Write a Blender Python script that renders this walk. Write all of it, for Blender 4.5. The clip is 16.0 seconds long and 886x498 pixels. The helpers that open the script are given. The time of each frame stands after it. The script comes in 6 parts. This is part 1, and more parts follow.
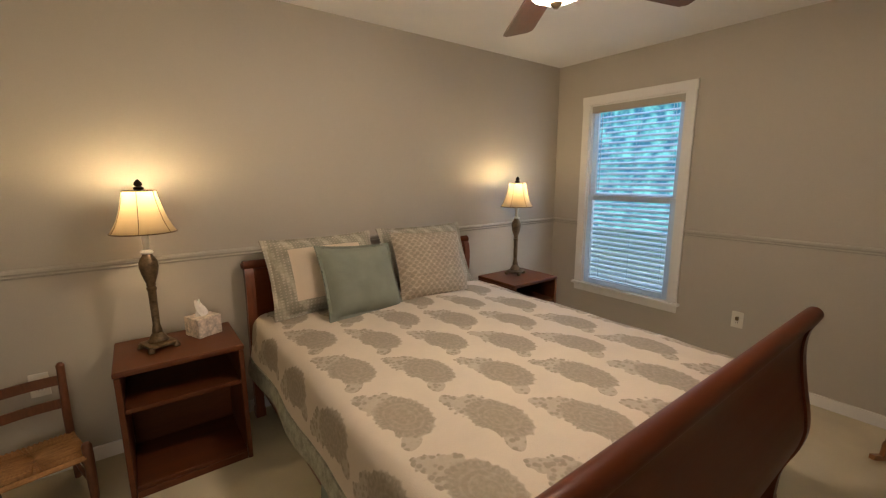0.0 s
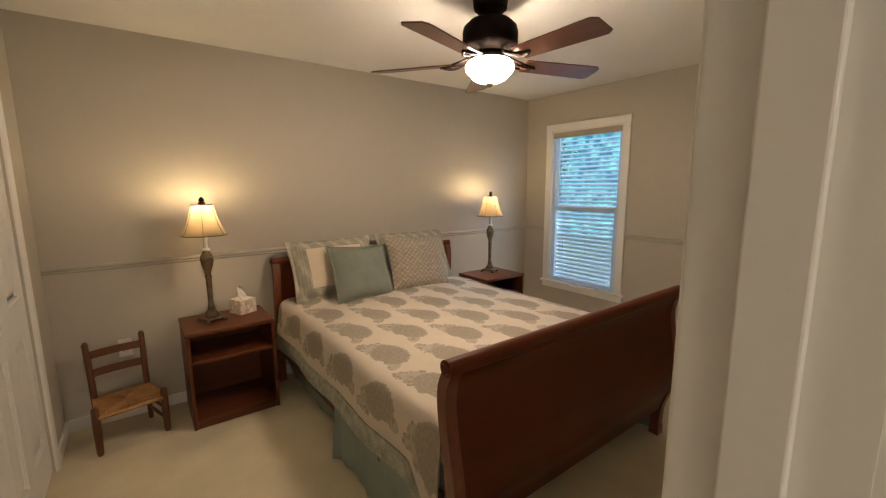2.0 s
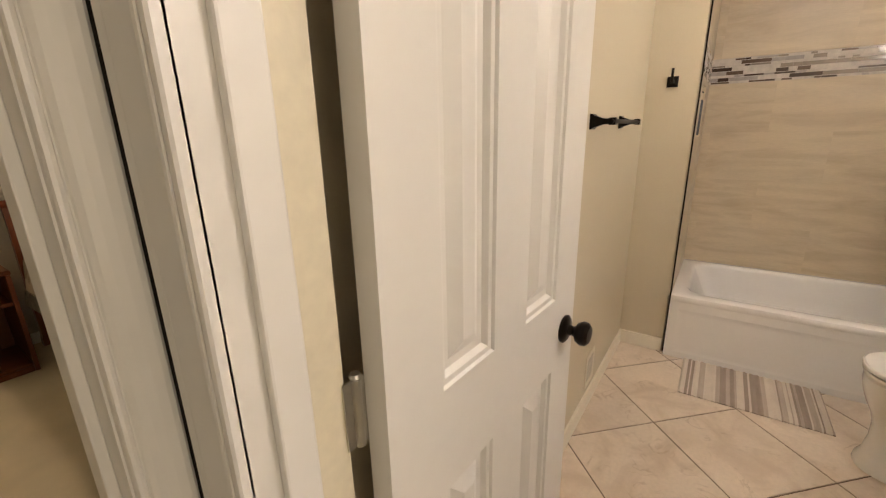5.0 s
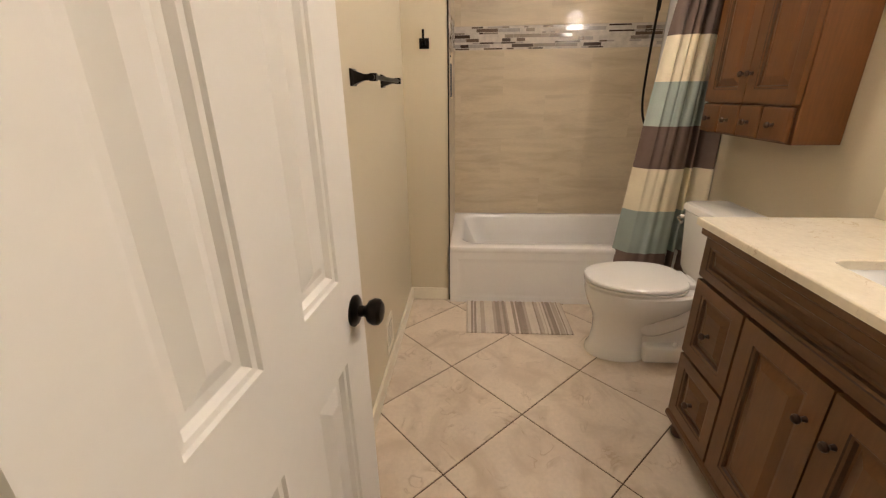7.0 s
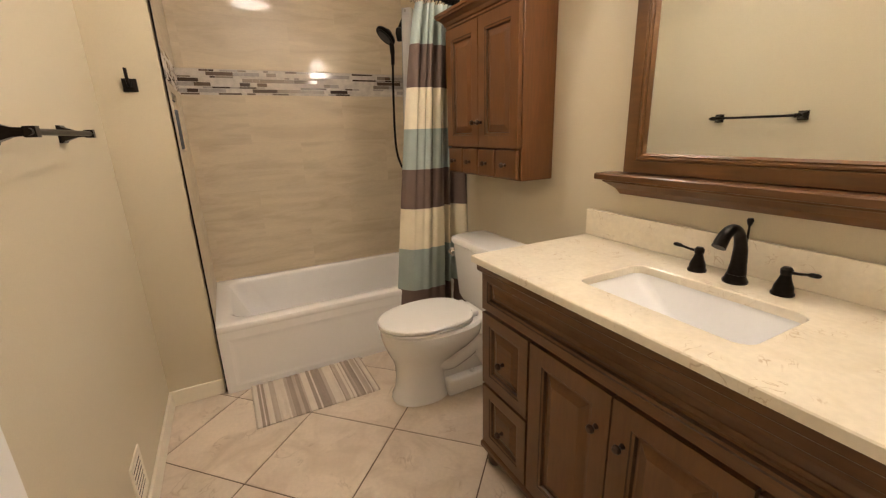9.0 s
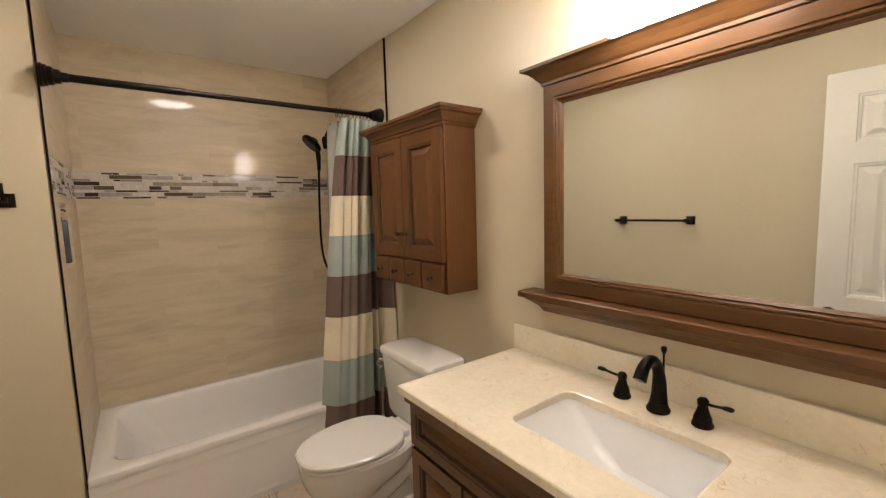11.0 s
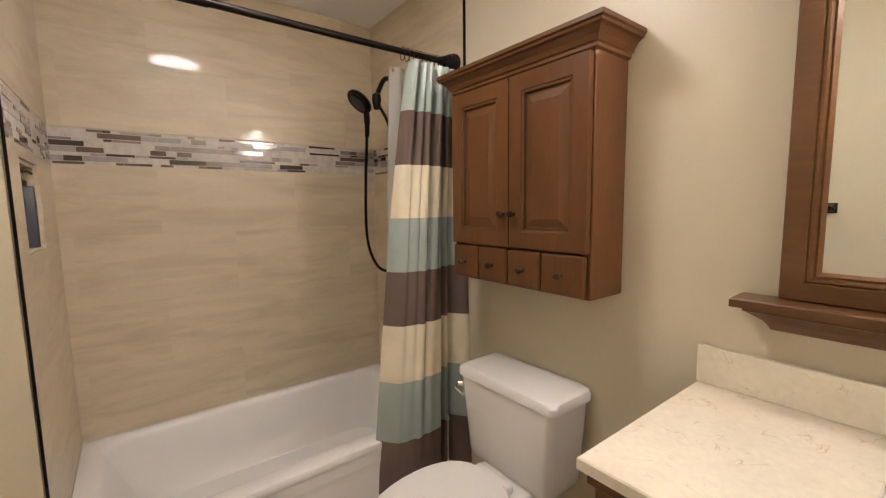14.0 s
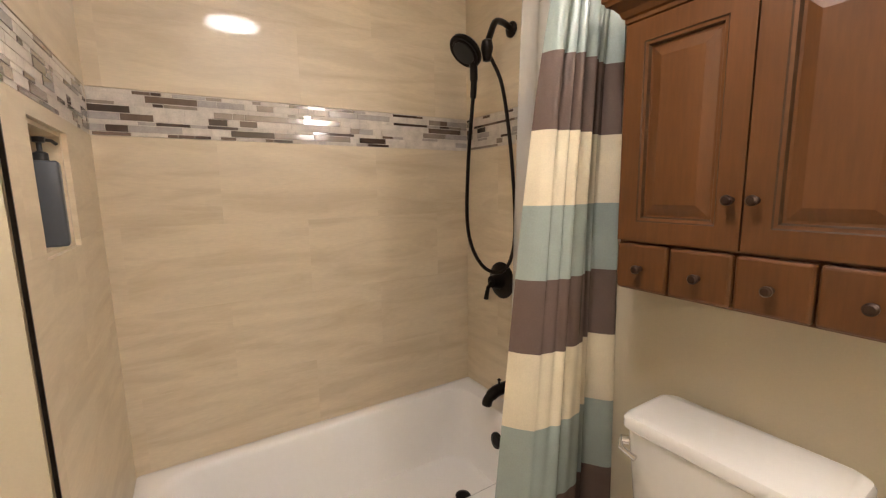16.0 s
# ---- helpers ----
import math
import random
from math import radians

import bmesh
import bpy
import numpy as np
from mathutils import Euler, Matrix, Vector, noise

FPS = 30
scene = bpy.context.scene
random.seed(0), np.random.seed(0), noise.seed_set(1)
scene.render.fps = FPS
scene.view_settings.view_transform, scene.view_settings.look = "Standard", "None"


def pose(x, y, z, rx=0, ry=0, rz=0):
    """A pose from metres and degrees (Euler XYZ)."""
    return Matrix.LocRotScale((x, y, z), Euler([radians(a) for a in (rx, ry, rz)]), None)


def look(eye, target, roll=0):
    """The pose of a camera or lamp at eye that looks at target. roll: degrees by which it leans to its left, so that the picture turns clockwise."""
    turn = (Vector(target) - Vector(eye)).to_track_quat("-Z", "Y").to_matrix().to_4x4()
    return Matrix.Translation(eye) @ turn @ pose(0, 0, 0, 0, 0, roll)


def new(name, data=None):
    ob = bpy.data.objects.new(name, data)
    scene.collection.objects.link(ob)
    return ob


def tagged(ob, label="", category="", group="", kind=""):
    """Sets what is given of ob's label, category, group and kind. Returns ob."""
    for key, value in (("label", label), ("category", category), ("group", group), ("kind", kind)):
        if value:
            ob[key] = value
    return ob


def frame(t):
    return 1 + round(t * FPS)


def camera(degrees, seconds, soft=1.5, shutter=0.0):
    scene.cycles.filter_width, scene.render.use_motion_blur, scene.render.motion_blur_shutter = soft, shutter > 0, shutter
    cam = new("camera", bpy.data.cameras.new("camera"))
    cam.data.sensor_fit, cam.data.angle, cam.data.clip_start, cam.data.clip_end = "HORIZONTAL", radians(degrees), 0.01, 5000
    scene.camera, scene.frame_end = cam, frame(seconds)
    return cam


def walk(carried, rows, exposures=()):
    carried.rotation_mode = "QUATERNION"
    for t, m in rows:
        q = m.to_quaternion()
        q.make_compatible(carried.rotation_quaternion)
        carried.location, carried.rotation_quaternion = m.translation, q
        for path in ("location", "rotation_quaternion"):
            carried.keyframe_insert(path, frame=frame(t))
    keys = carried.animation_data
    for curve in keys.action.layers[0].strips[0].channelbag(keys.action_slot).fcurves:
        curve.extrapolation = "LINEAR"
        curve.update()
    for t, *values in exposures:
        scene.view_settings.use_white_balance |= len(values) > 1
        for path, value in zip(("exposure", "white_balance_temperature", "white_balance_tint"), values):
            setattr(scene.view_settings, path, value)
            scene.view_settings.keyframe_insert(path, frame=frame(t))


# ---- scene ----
cam = camera(94.4, 16.0, soft=1.25)
METRES, EYE, TILT, LEAN, TURN = 3.1, 1.4, 0.0, 0.0, -34.8
PATH = [
    (0, (0.207, -0.027, 1.442), (1.387, 1.549, 1.088), -0.2),
    (0.5, (0.121, -0.18, 1.447), (1.304, 1.39, 1.079), -0.2),
    (1, (0.039, -0.335, 1.483), (1.226, 1.24, 1.15), -0.4),
    (1.5, (-0.018, -0.531, 1.478), (1.171, 1.045, 1.161), -0.3),
    (2, (-0.11, -0.681, 1.495), (1.073, 0.902, 1.186), -0.3),
    (2.5, (-0.106, -0.774, 1.445), (1.076, 0.795, 1.069), -0.5),
    (3, (-0.075, -0.917, 1.403), (1.104, 0.652, 1.014), -0.7),
    (3.5, (-0.016, -0.995, 1.375), (1.193, 0.55, 0.986), -0.2),
    (4, (0.053, -1.054, 1.332), (1.339, 0.402, 0.854), -1.2),
    (4.5, (0.11, -1.088, 1.317), (1.516, 0.233, 0.789), -0.8),
    (5, (0.132, -1.101, 1.316), (1.719, -0.018, 0.761), -1.2),
    (5.2, (0.148, -1.095, 1.305), (1.788, -0.094, 0.753), -1.2),
    (7.3, (0.291, -1.082, 1.273), (2.154, -1.008, 0.548), -1.1),
    (7.5, (0.309, -1.113, 1.262), (2.171, -1.069, 0.533), -1.5),
    (8, (0.388, -1.123, 1.264), (2.233, -1.371, 0.534), -1.7),
    (8.5, (0.432, -1.114, 1.285), (2.223, -1.695, 0.611), -1.6),
    (9, (0.46, -1.117, 1.309), (2.17, -1.995, 0.758), -1.8),
    (9.5, (0.474, -1.117, 1.37), (2.133, -2.17, 0.997), -1.9),
    (10, (0.473, -1.129, 1.408), (2.09, -2.279, 1.159), -1.7),
    (10.2, (0.469, -1.143, 1.425), (2.071, -2.32, 1.206), -1.9),
    (12.3, (0.708, -1.224, 1.471), (2.298, -2.425, 1.302), -1.3),
    (12.5, (0.75, -1.216, 1.443), (2.335, -2.426, 1.29), -1.1),
    (13, (0.904, -1.195, 1.429), (2.489, -2.404, 1.267), -0.8),
    (13.5, (1.072, -1.201, 1.397), (2.653, -2.409, 1.193), -0.6),
    (14, (1.199, -1.18, 1.376), (2.782, -2.384, 1.165), -0.8),
    (14.5, (1.36, -1.206, 1.368), (2.965, -2.378, 1.139), -0.7),
    (15, (1.483, -1.223, 1.356), (3.127, -2.331, 1.096), -0.7),
    (15.5, (1.627, -1.206, 1.356), (3.303, -2.259, 1.071), -0.8),
    (16, (1.761, -1.192, 1.376), (3.449, -2.226, 1.091), -0.9),
]
walk(cam, [(t, look(eye, target, roll)) for t, eye, target, roll in PATH], [(0, 0.1, 6450, 10), (0.8, 0.26, 6500, 10), (1.5, 0.3, 6450, 10), (2.0, 0.16, 6550, 10), (2.6, 0.24, 6650, 10), (3.5, -0.04, 6750, 10), (4.1, -0.18, 6700, 10), (4.6, -0.18, 6800, 10), (4.9, -0.18, 6850, 10), (7.5, -0.2, 7000, 10), (9.0, -0.16, 7200, 10), (10.0, -0.3, 7200, 10), (12.5, -0.36, 6300, 10), (13.0, -0.2, 6350, 10), (14.0, -0.12, 6400, 10), (14.5, 0.0, 6500, 10), (15.0, 0.1, 6600, 10), (16, 0.23, 6550, 10)])

# ---- light and exposure ----
world = bpy.data.worlds.new("daylight")
scene.world = world
world.use_nodes = True
wn = world.node_tree.nodes
sky = wn.new("ShaderNodeTexSky")
sky.sky_type, sky.sun_disc = "NISHITA", False
sky.sun_elevation, sky.sun_rotation = radians(48), radians(140)
wn["Background"].inputs["Strength"].default_value = 1.2
world.node_tree.links.new(sky.outputs["Color"], wn["Background"].inputs["Color"])
sun = new("sun", bpy.data.lights.new("sun", "SUN"))
sun.data.energy, sun.data.angle, sun.data.color = 1.0, radians(10), (0.97, 0.98, 1.0)
sun.matrix_world = pose(0, 0, 8, 42, 0, -40)

TABLE_LAMP_W, FAN_GLOW, VANITY_GLOW, CEIL_GLOW, OUTSIDE = 20.0, 100.0, 46.0, 56.0, 1.8
HALL_FILL_W, WINDOW_SKY_W = 13.0, 30.0
LAMP_COLOUR = (1.0, 0.72, 0.385)


# ---- materials ----
def material(name, colour, rough=0.5, metal=0.0, vary=0.06, scale=3.0, grain=60.0, bump=0.02, stretch=(1, 1, 1), spec=0.5, coat=0.0, tint=None, coord="Object"):
    """A surface with a slow stain and a fine grain in colour, roughness and relief."""
    m = bpy.data.materials.new(name)
    m.use_nodes = True
    n, l = m.node_tree.nodes, m.node_tree.links
    b = n["Principled BSDF"]
    b.inputs["Metallic"].default_value = metal
    b.inputs["Specular IOR Level"].default_value = spec
    b.inputs["Coat Weight"].default_value = coat
    b.inputs["Coat Roughness"].default_value = 0.12
    tc = n.new("ShaderNodeTexCoord")
    mp = n.new("ShaderNodeMapping")
    mp.inputs["Scale"].default_value = stretch
    l.new(tc.outputs[coord], mp.inputs["Vector"])
    big, fine = n.new("ShaderNodeTexNoise"), n.new("ShaderNodeTexNoise")
    big.inputs["Scale"].default_value, fine.inputs["Scale"].default_value = scale, grain
    big.inputs["Detail"].default_value, fine.inputs["Detail"].default_value = 4, 3
    l.new(mp.outputs[0], big.inputs["Vector"])
    l.new(mp.outputs[0], fine.inputs["Vector"])
    mix = n.new("ShaderNodeMath")
    mix.operation = "MULTIPLY_ADD"
    mix.inputs[1].default_value = 0.4
    l.new(fine.outputs["Fac"], mix.inputs[0])
    half = n.new("ShaderNodeMath")
    half.operation = "MULTIPLY"
    half.inputs[1].default_value = 0.6
    l.new(big.outputs["Fac"], half.inputs[0])
    l.new(half.outputs[0], mix.inputs[2])
    ramp = n.new("ShaderNodeValToRGB")
    dark = tint or [c * (1 - 2 * vary) for c in colour]
    light = [min(1, c * (1 + 2 * vary)) for c in colour]
    ramp.color_ramp.elements[0].position, ramp.color_ramp.elements[1].position = 0.3, 0.7
    ramp.color_ramp.elements[0].color, ramp.color_ramp.elements[1].color = (*dark, 1), (*light, 1)
    l.new(mix.outputs[0], ramp.inputs["Fac"])
    l.new(ramp.outputs["Color"], b.inputs["Base Color"])
    rr = n.new("ShaderNodeMapRange")
    rr.inputs["To Min"].default_value, rr.inputs["To Max"].default_value = max(0, rough - 0.08), min(1, rough + 0.08)
    l.new(big.outputs["Fac"], rr.inputs["Value"])
    l.new(rr.outputs[0], b.inputs["Roughness"])
    if bump:
        bp = n.new("ShaderNodeBump")
        bp.inputs["Strength"].default_value, bp.inputs["Distance"].default_value = min(1, bump * 10), 0.002
        l.new(fine.outputs["Fac"], bp.inputs["Height"])
        l.new(bp.outputs[0], b.inputs["Normal"])
    return m


def per_piece(m, amount):
    """Lets each piece of a set differ a little in brightness."""
    n, l = m.node_tree.nodes, m.node_tree.links
    b = n["Principled BSDF"]
    src = b.inputs["Base Color"].links[0].from_socket
    info, mr, mul = n.new("ShaderNodeObjectInfo"), n.new("ShaderNodeMapRange"), n.new("ShaderNodeMix")
    mr.inputs["To Min"].default_value, mr.inputs["To Max"].default_value = 1 - amount, 1 + amount
    l.new(info.outputs["Random"], mr.inputs["Value"])
    mul.data_type, mul.blend_type = "RGBA", "MULTIPLY"
    mul.inputs["Factor"].default_value = 1
    l.new(src, mul.inputs["A"])
    l.new(mr.outputs[0], mul.inputs["B"])
    l.new(mul.outputs["Result"], b.inputs["Base Color"])
    return m


def glow(name, colour, strength):
    m = bpy.data.materials.new(name)
    m.use_nodes = True
    b = m.node_tree.nodes["Principled BSDF"]
    b.inputs["Base Color"].default_value = (0.9, 0.88, 0.84, 1)
    b.inputs["Roughness"].default_value = 0.35
    b.inputs["Emission Color"].default_value = (*colour, 1)
    b.inputs["Emission Strength"].default_value = strength
    return m


def veined(name, base, vein, scale, stretch, rough, coat=0.0, amount=0.5, lo=0.5, hi=0.72, bump=0.0, wander=1.6):
    """Stone with clouds, streaks and thin wandering veins."""
    m = material(name, base, rough=rough, vary=0.05, scale=scale * 0.7, grain=scale * 14, bump=bump, stretch=stretch, coat=coat)
    n, l = m.node_tree.nodes, m.node_tree.links
    b = n["Principled BSDF"]
    src = b.inputs["Base Color"].links[0].from_socket
    tc, mp, nz = n.new("ShaderNodeTexCoord"), n.new("ShaderNodeMapping"), n.new("ShaderNodeTexNoise")
    info = n.new("ShaderNodeObjectInfo")
    add = n.new("ShaderNodeVectorMath")
    add.operation = "ADD"
    scl = n.new("ShaderNodeVectorMath")
    scl.operation = "SCALE"
    scl.inputs[0].default_value = (7.0, 5.0, 3.0)
    l.new(info.outputs["Random"], scl.inputs["Scale"])
    mp.inputs["Scale"].default_value = stretch
    l.new(tc.outputs["Object"], mp.inputs["Vector"])
    l.new(mp.outputs[0], add.inputs[0])
    l.new(scl.outputs[0], add.inputs[1])
    l.new(add.outputs[0], nz.inputs["Vector"])
    nz.inputs["Scale"].default_value, nz.inputs["Detail"].default_value, nz.inputs["Distortion"].default_value = scale, 7, wander
    ramp = n.new("ShaderNodeValToRGB")
    ramp.color_ramp.elements[0].position, ramp.color_ramp.elements[1].position = lo, hi
    ramp.color_ramp.elements[0].color, ramp.color_ramp.elements[1].color = (0, 0, 0, 1), (amount, amount, amount, 1)
    l.new(nz.outputs["Fac"], ramp.inputs["Fac"])
    mix = n.new("ShaderNodeMix")
    mix.data_type = "RGBA"
    mix.inputs["B"].default_value = (*vein, 1)
    l.new(ramp.outputs["Color"], mix.inputs["Factor"])
    l.new(src, mix.inputs["A"])
    l.new(mix.outputs["Result"], b.inputs["Base Color"])
    return m


def thin_veins(m, colour, scale, width, amount):
    """Adds sparse thin lines to a stone."""
    n, l = m.node_tree.nodes, m.node_tree.links
    b = n["Principled BSDF"]
    src = b.inputs["Base Color"].links[0].from_socket
    tc, nz, cut = n.new("ShaderNodeTexCoord"), n.new("ShaderNodeTexNoise"), n.new("ShaderNodeTexNoise")
    nz.inputs["Scale"].default_value, nz.inputs["Detail"].default_value, nz.inputs["Distortion"].default_value = scale, 3, 2.2
    cut.inputs["Scale"].default_value = scale * 1.7
    l.new(tc.outputs["Object"], nz.inputs["Vector"])
    l.new(tc.outputs["Object"], cut.inputs["Vector"])
    d = n.new("ShaderNodeMath")
    d.operation = "SUBTRACT"
    d.inputs[1].default_value = 0.5
    l.new(nz.outputs["Fac"], d.inputs[0])
    a = n.new("ShaderNodeMath")
    a.operation = "ABSOLUTE"
    l.new(d.outputs[0], a.inputs[0])
    near = n.new("ShaderNodeMapRange")
    near.inputs["From Max"].default_value, near.inputs["To Min"].default_value, near.inputs["To Max"].default_value = width, amount, 0
    l.new(a.outputs[0], near.inputs["Value"])
    gate = n.new("ShaderNodeMapRange")
    gate.inputs["From Min"].default_value, gate.inputs["From Max"].default_value = 0.53, 0.66
    l.new(cut.outputs["Fac"], gate.inputs["Value"])
    f = n.new("ShaderNodeMath")
    f.operation = "MULTIPLY"
    l.new(near.outputs[0], f.inputs[0])
    l.new(gate.outputs[0], f.inputs[1])
    mix = n.new("ShaderNodeMix")
    mix.data_type = "RGBA"
    mix.inputs["B"].default_value = (*colour, 1)
    l.new(f.outputs[0], mix.inputs["Factor"])
    l.new(src, mix.inputs["A"])
    l.new(mix.outputs["Result"], b.inputs["Base Color"])
    return m


PAINT = material("greige_paint", (0.475, 0.437, 0.37), 0.6, vary=0.02, scale=1.2, grain=220, bump=0.02)
CREAM = material("cream_satin_paint", (0.595, 0.524, 0.385), 0.36, vary=0.02, scale=1.5, grain=180, bump=0.012)
CEIL = material("ceiling_white", (0.86, 0.85, 0.82), 0.8, vary=0.02, scale=2, grain=150, bump=0.03)
HALLP = material("hall_paint", (0.43, 0.40, 0.34), 0.6, vary=0.02, scale=1.2, grain=200, bump=0.02)
TRIM = material("white_trim_paint", (0.80, 0.785, 0.745), 0.36, vary=0.012, scale=3, grain=30, bump=0)
RAIL = material("painted_rail", (0.42, 0.39, 0.33), 0.5, vary=0.02, scale=4, grain=70, bump=0.01)
YELLOWISH = material("yellowish_jamb_colour", (0.74, 0.68, 0.53), 0.5, vary=0.05, scale=6, grain=60)
CARPET = material("beige_carpet", (0.63, 0.555, 0.395), 0.95, vary=0.10, scale=2.2, grain=420, bump=0.1, spec=0.1)
CHERRY = material("cherry_wood", (0.100, 0.021, 0.0055), 0.37, vary=0.05, scale=1.2, grain=14, bump=0.003, stretch=(0.3, 4, 9), spec=0.22, tint=(0.084, 0.0165, 0.0035))
CHERRY_V = material("cherry_wood_upright", (0.15, 0.038, 0.0125), 0.37, vary=0.2, scale=3, grain=26, bump=0.006, stretch=(4, 4, 0.6), coat=0.3, tint=(0.10, 0.022, 0.008))
STAND = material("red_brown_laminate", (0.108, 0.033, 0.011), 0.4, spec=0.3, vary=0.14, scale=3, grain=30, bump=0.008, stretch=(0.7, 5, 5), tint=(0.08, 0.025, 0.011))
CHAIRW = material("dark_chair_wood", (0.12, 0.042, 0.018), 0.4, vary=0.2, scale=5, grain=40, stretch=(3, 3, 0.7))
ROCKW = material("rocker_wood", (0.22, 0.10, 0.038), 0.4, vary=0.2, scale=5, grain=40, stretch=(3, 3, 0.7))
RUSH = material("woven_rush", (0.36, 0.19, 0.075), 0.8, vary=0.25, scale=14, grain=120, bump=0.08, stretch=(1, 6, 1))
MAPLE = material("brown_maple", (0.134, 0.0575, 0.0172), 0.37, vary=0.09, scale=2.0, grain=24, bump=0.004, stretch=(4, 4, 0.5), spec=0.38, coat=0.12, tint=(0.090, 0.038, 0.0112))
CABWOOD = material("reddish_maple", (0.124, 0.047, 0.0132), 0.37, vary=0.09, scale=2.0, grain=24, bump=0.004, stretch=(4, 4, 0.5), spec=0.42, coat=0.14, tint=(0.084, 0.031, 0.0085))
MAPLE_H = material("brown_maple_level", (0.122, 0.0535, 0.0168), 0.37, vary=0.09, scale=2.0, grain=24, bump=0.004, stretch=(0.5, 4, 4), spec=0.38, coat=0.12, tint=(0.080, 0.035, 0.0108))
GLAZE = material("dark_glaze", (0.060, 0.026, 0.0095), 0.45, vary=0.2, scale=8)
# near-black colour for the shade inside joints and slots
SHADOWGAP = material("painted_gap_shade", (0.045, 0.036, 0.03), 0.9, vary=0.1)
BRONZE = material("oil_rubbed_bronze", (0.015, 0.0115, 0.0095), 0.37, metal=0.85, vary=0.2, scale=8, grain=90, bump=0.01)
BRASS = material("antique_lamp_metal", (0.17, 0.12, 0.07), 0.42, metal=0.7, vary=0.3, scale=18, grain=90, bump=0.03)
STEEL = material("brushed_nickel", (0.6, 0.58, 0.54), 0.32, metal=1.0, vary=0.05, scale=10)
PORCELAIN = material("white_porcelain", (0.83, 0.81, 0.77), 0.12, vary=0.01, scale=3, bump=0, coat=0.5)
SINKW = material("sink_porcelain", (0.86, 0.87, 0.88), 0.14, vary=0.01, scale=3, bump=0, coat=0.4)
ACRYL = material("tub_enamel", (0.84, 0.82, 0.79), 0.14, vary=0.01, scale=3, bump=0, coat=0.4)
MARBLE = thin_veins(veined("cream_marble", (0.82, 0.75, 0.61), (0.74, 0.635, 0.46), 5, (1, 1, 1), 0.17, coat=0.4, amount=0.45), (0.47, 0.33, 0.18), 9.0, 0.016, 0.6)
FLOORT = per_piece(thin_veins(veined("beige_floor_tile", (0.68, 0.57, 0.45), (0.53, 0.415, 0.305), 4.5, (1, 1, 1), 0.38, amount=0.85, lo=0.46, hi=0.72), (0.38, 0.27, 0.175), 5, 0.035, 0.5), 0.06)
GROUT = material("brown_grout", (0.11, 0.068, 0.042), 0.9, vary=0.1, scale=20)
WALLT = per_piece(veined("sand_wall_tile", (0.63, 0.53, 0.38), (0.43, 0.335, 0.215), 2.8, (0.8, 0.8, 4.8), 0.42, coat=0.34, amount=0.62, lo=0.42, hi=0.76, wander=1.1), 0.012)
WALLT.node_tree.nodes["Principled BSDF"].inputs["Coat Roughness"].default_value = 0.045
WALLGROUT = material("sand_grout", (0.74, 0.64, 0.49), 0.8, vary=0.05, scale=20)
MOSBED = material("mosaic_pale_grout", (0.56, 0.505, 0.445), 0.6, vary=0.05, scale=30)
MOS = [per_piece(material("glass_tile_%s" % k, c, r, vary=0.12, scale=30, grain=200, bump=0, coat=0.05 if k == "pale" else 0.6), 0.05) for k, c, r in (
    ("dark", (0.055, 0.035, 0.025), 0.08), ("umber", (0.13, 0.09, 0.065), 0.1), ("taupe", (0.27, 0.225, 0.185), 0.1), ("pale", (0.56, 0.505, 0.445), 0.42), ("grey", (0.40, 0.365, 0.34), 0.12))]
KNOBM = material("dark_brown_knob", (0.045, 0.022, 0.012), 0.38, metal=0.4, vary=0.2, scale=12)
CHROME = material("silver_metal", (0.75, 0.73, 0.7), 0.15, metal=1.0, vary=0.03, scale=10, bump=0)
SAGE = material("sage_linen", (0.215, 0.235, 0.195), 0.9, vary=0.08, scale=9, grain=320, bump=0.05, spec=0.2)
SKIRT = material("sage_bed_skirt", (0.25, 0.29, 0.25), 0.9, vary=0.06, scale=6, grain=320, bump=0.04, spec=0.2)
RUBBERW = material("white_plastic", (0.72, 0.70, 0.64), 0.4, vary=0.02)
OUTLETM = material("ivory_plastic", (0.78, 0.75, 0.67), 0.4, vary=0.02)
TISSUE = material("white_tissue", (0.85, 0.83, 0.8), 0.9, vary=0.03, scale=14, bump=0.05)
BOXM = material("printed_card", (0.60, 0.52, 0.44), 0.6, vary=0.30, scale=32, grain=90, bump=0, tint=(0.30, 0.27, 0.24))
BOTTLE = material("slate_plastic_bottle", (0.055, 0.062, 0.073), 0.37, vary=0.05)
BLACKP = material("black_plastic", (0.012, 0.012, 0.013), 0.3, vary=0.05)
LEAF = per_piece(material("green_leaf", (0.07, 0.15, 0.045), 0.6, vary=0.3, scale=5), 0.3)
BARK = material("bark", (0.10, 0.075, 0.05), 0.9, vary=0.3, scale=9)
GRASS = material("lawn_grass", (0.09, 0.14, 0.07), 0.9, vary=0.3, scale=0.8)
FANWOOD = material("fan_blade_walnut", (0.12, 0.043, 0.022), 0.36, vary=0.2, scale=4, grain=30, stretch=(0.7, 5, 5), coat=0.2)
FANBODY = material("fan_dark_bronze", (0.007, 0.004, 0.003), 0.6, metal=0.0, spec=0.06, vary=0.15, scale=8)
BULB = glow("warm_bulb", (1.0, 0.62, 0.28), 60)
GLOBE = glow("lit_frosted_globe", (1.0, 0.785, 0.59), FAN_GLOW)
VGLASS = glow("lit_vanity_glass", (1.0, 0.90, 0.855), VANITY_GLOW)
CDOME = glow("lit_ceiling_dome", (1.0, 0.92, 0.89), CEIL_GLOW)

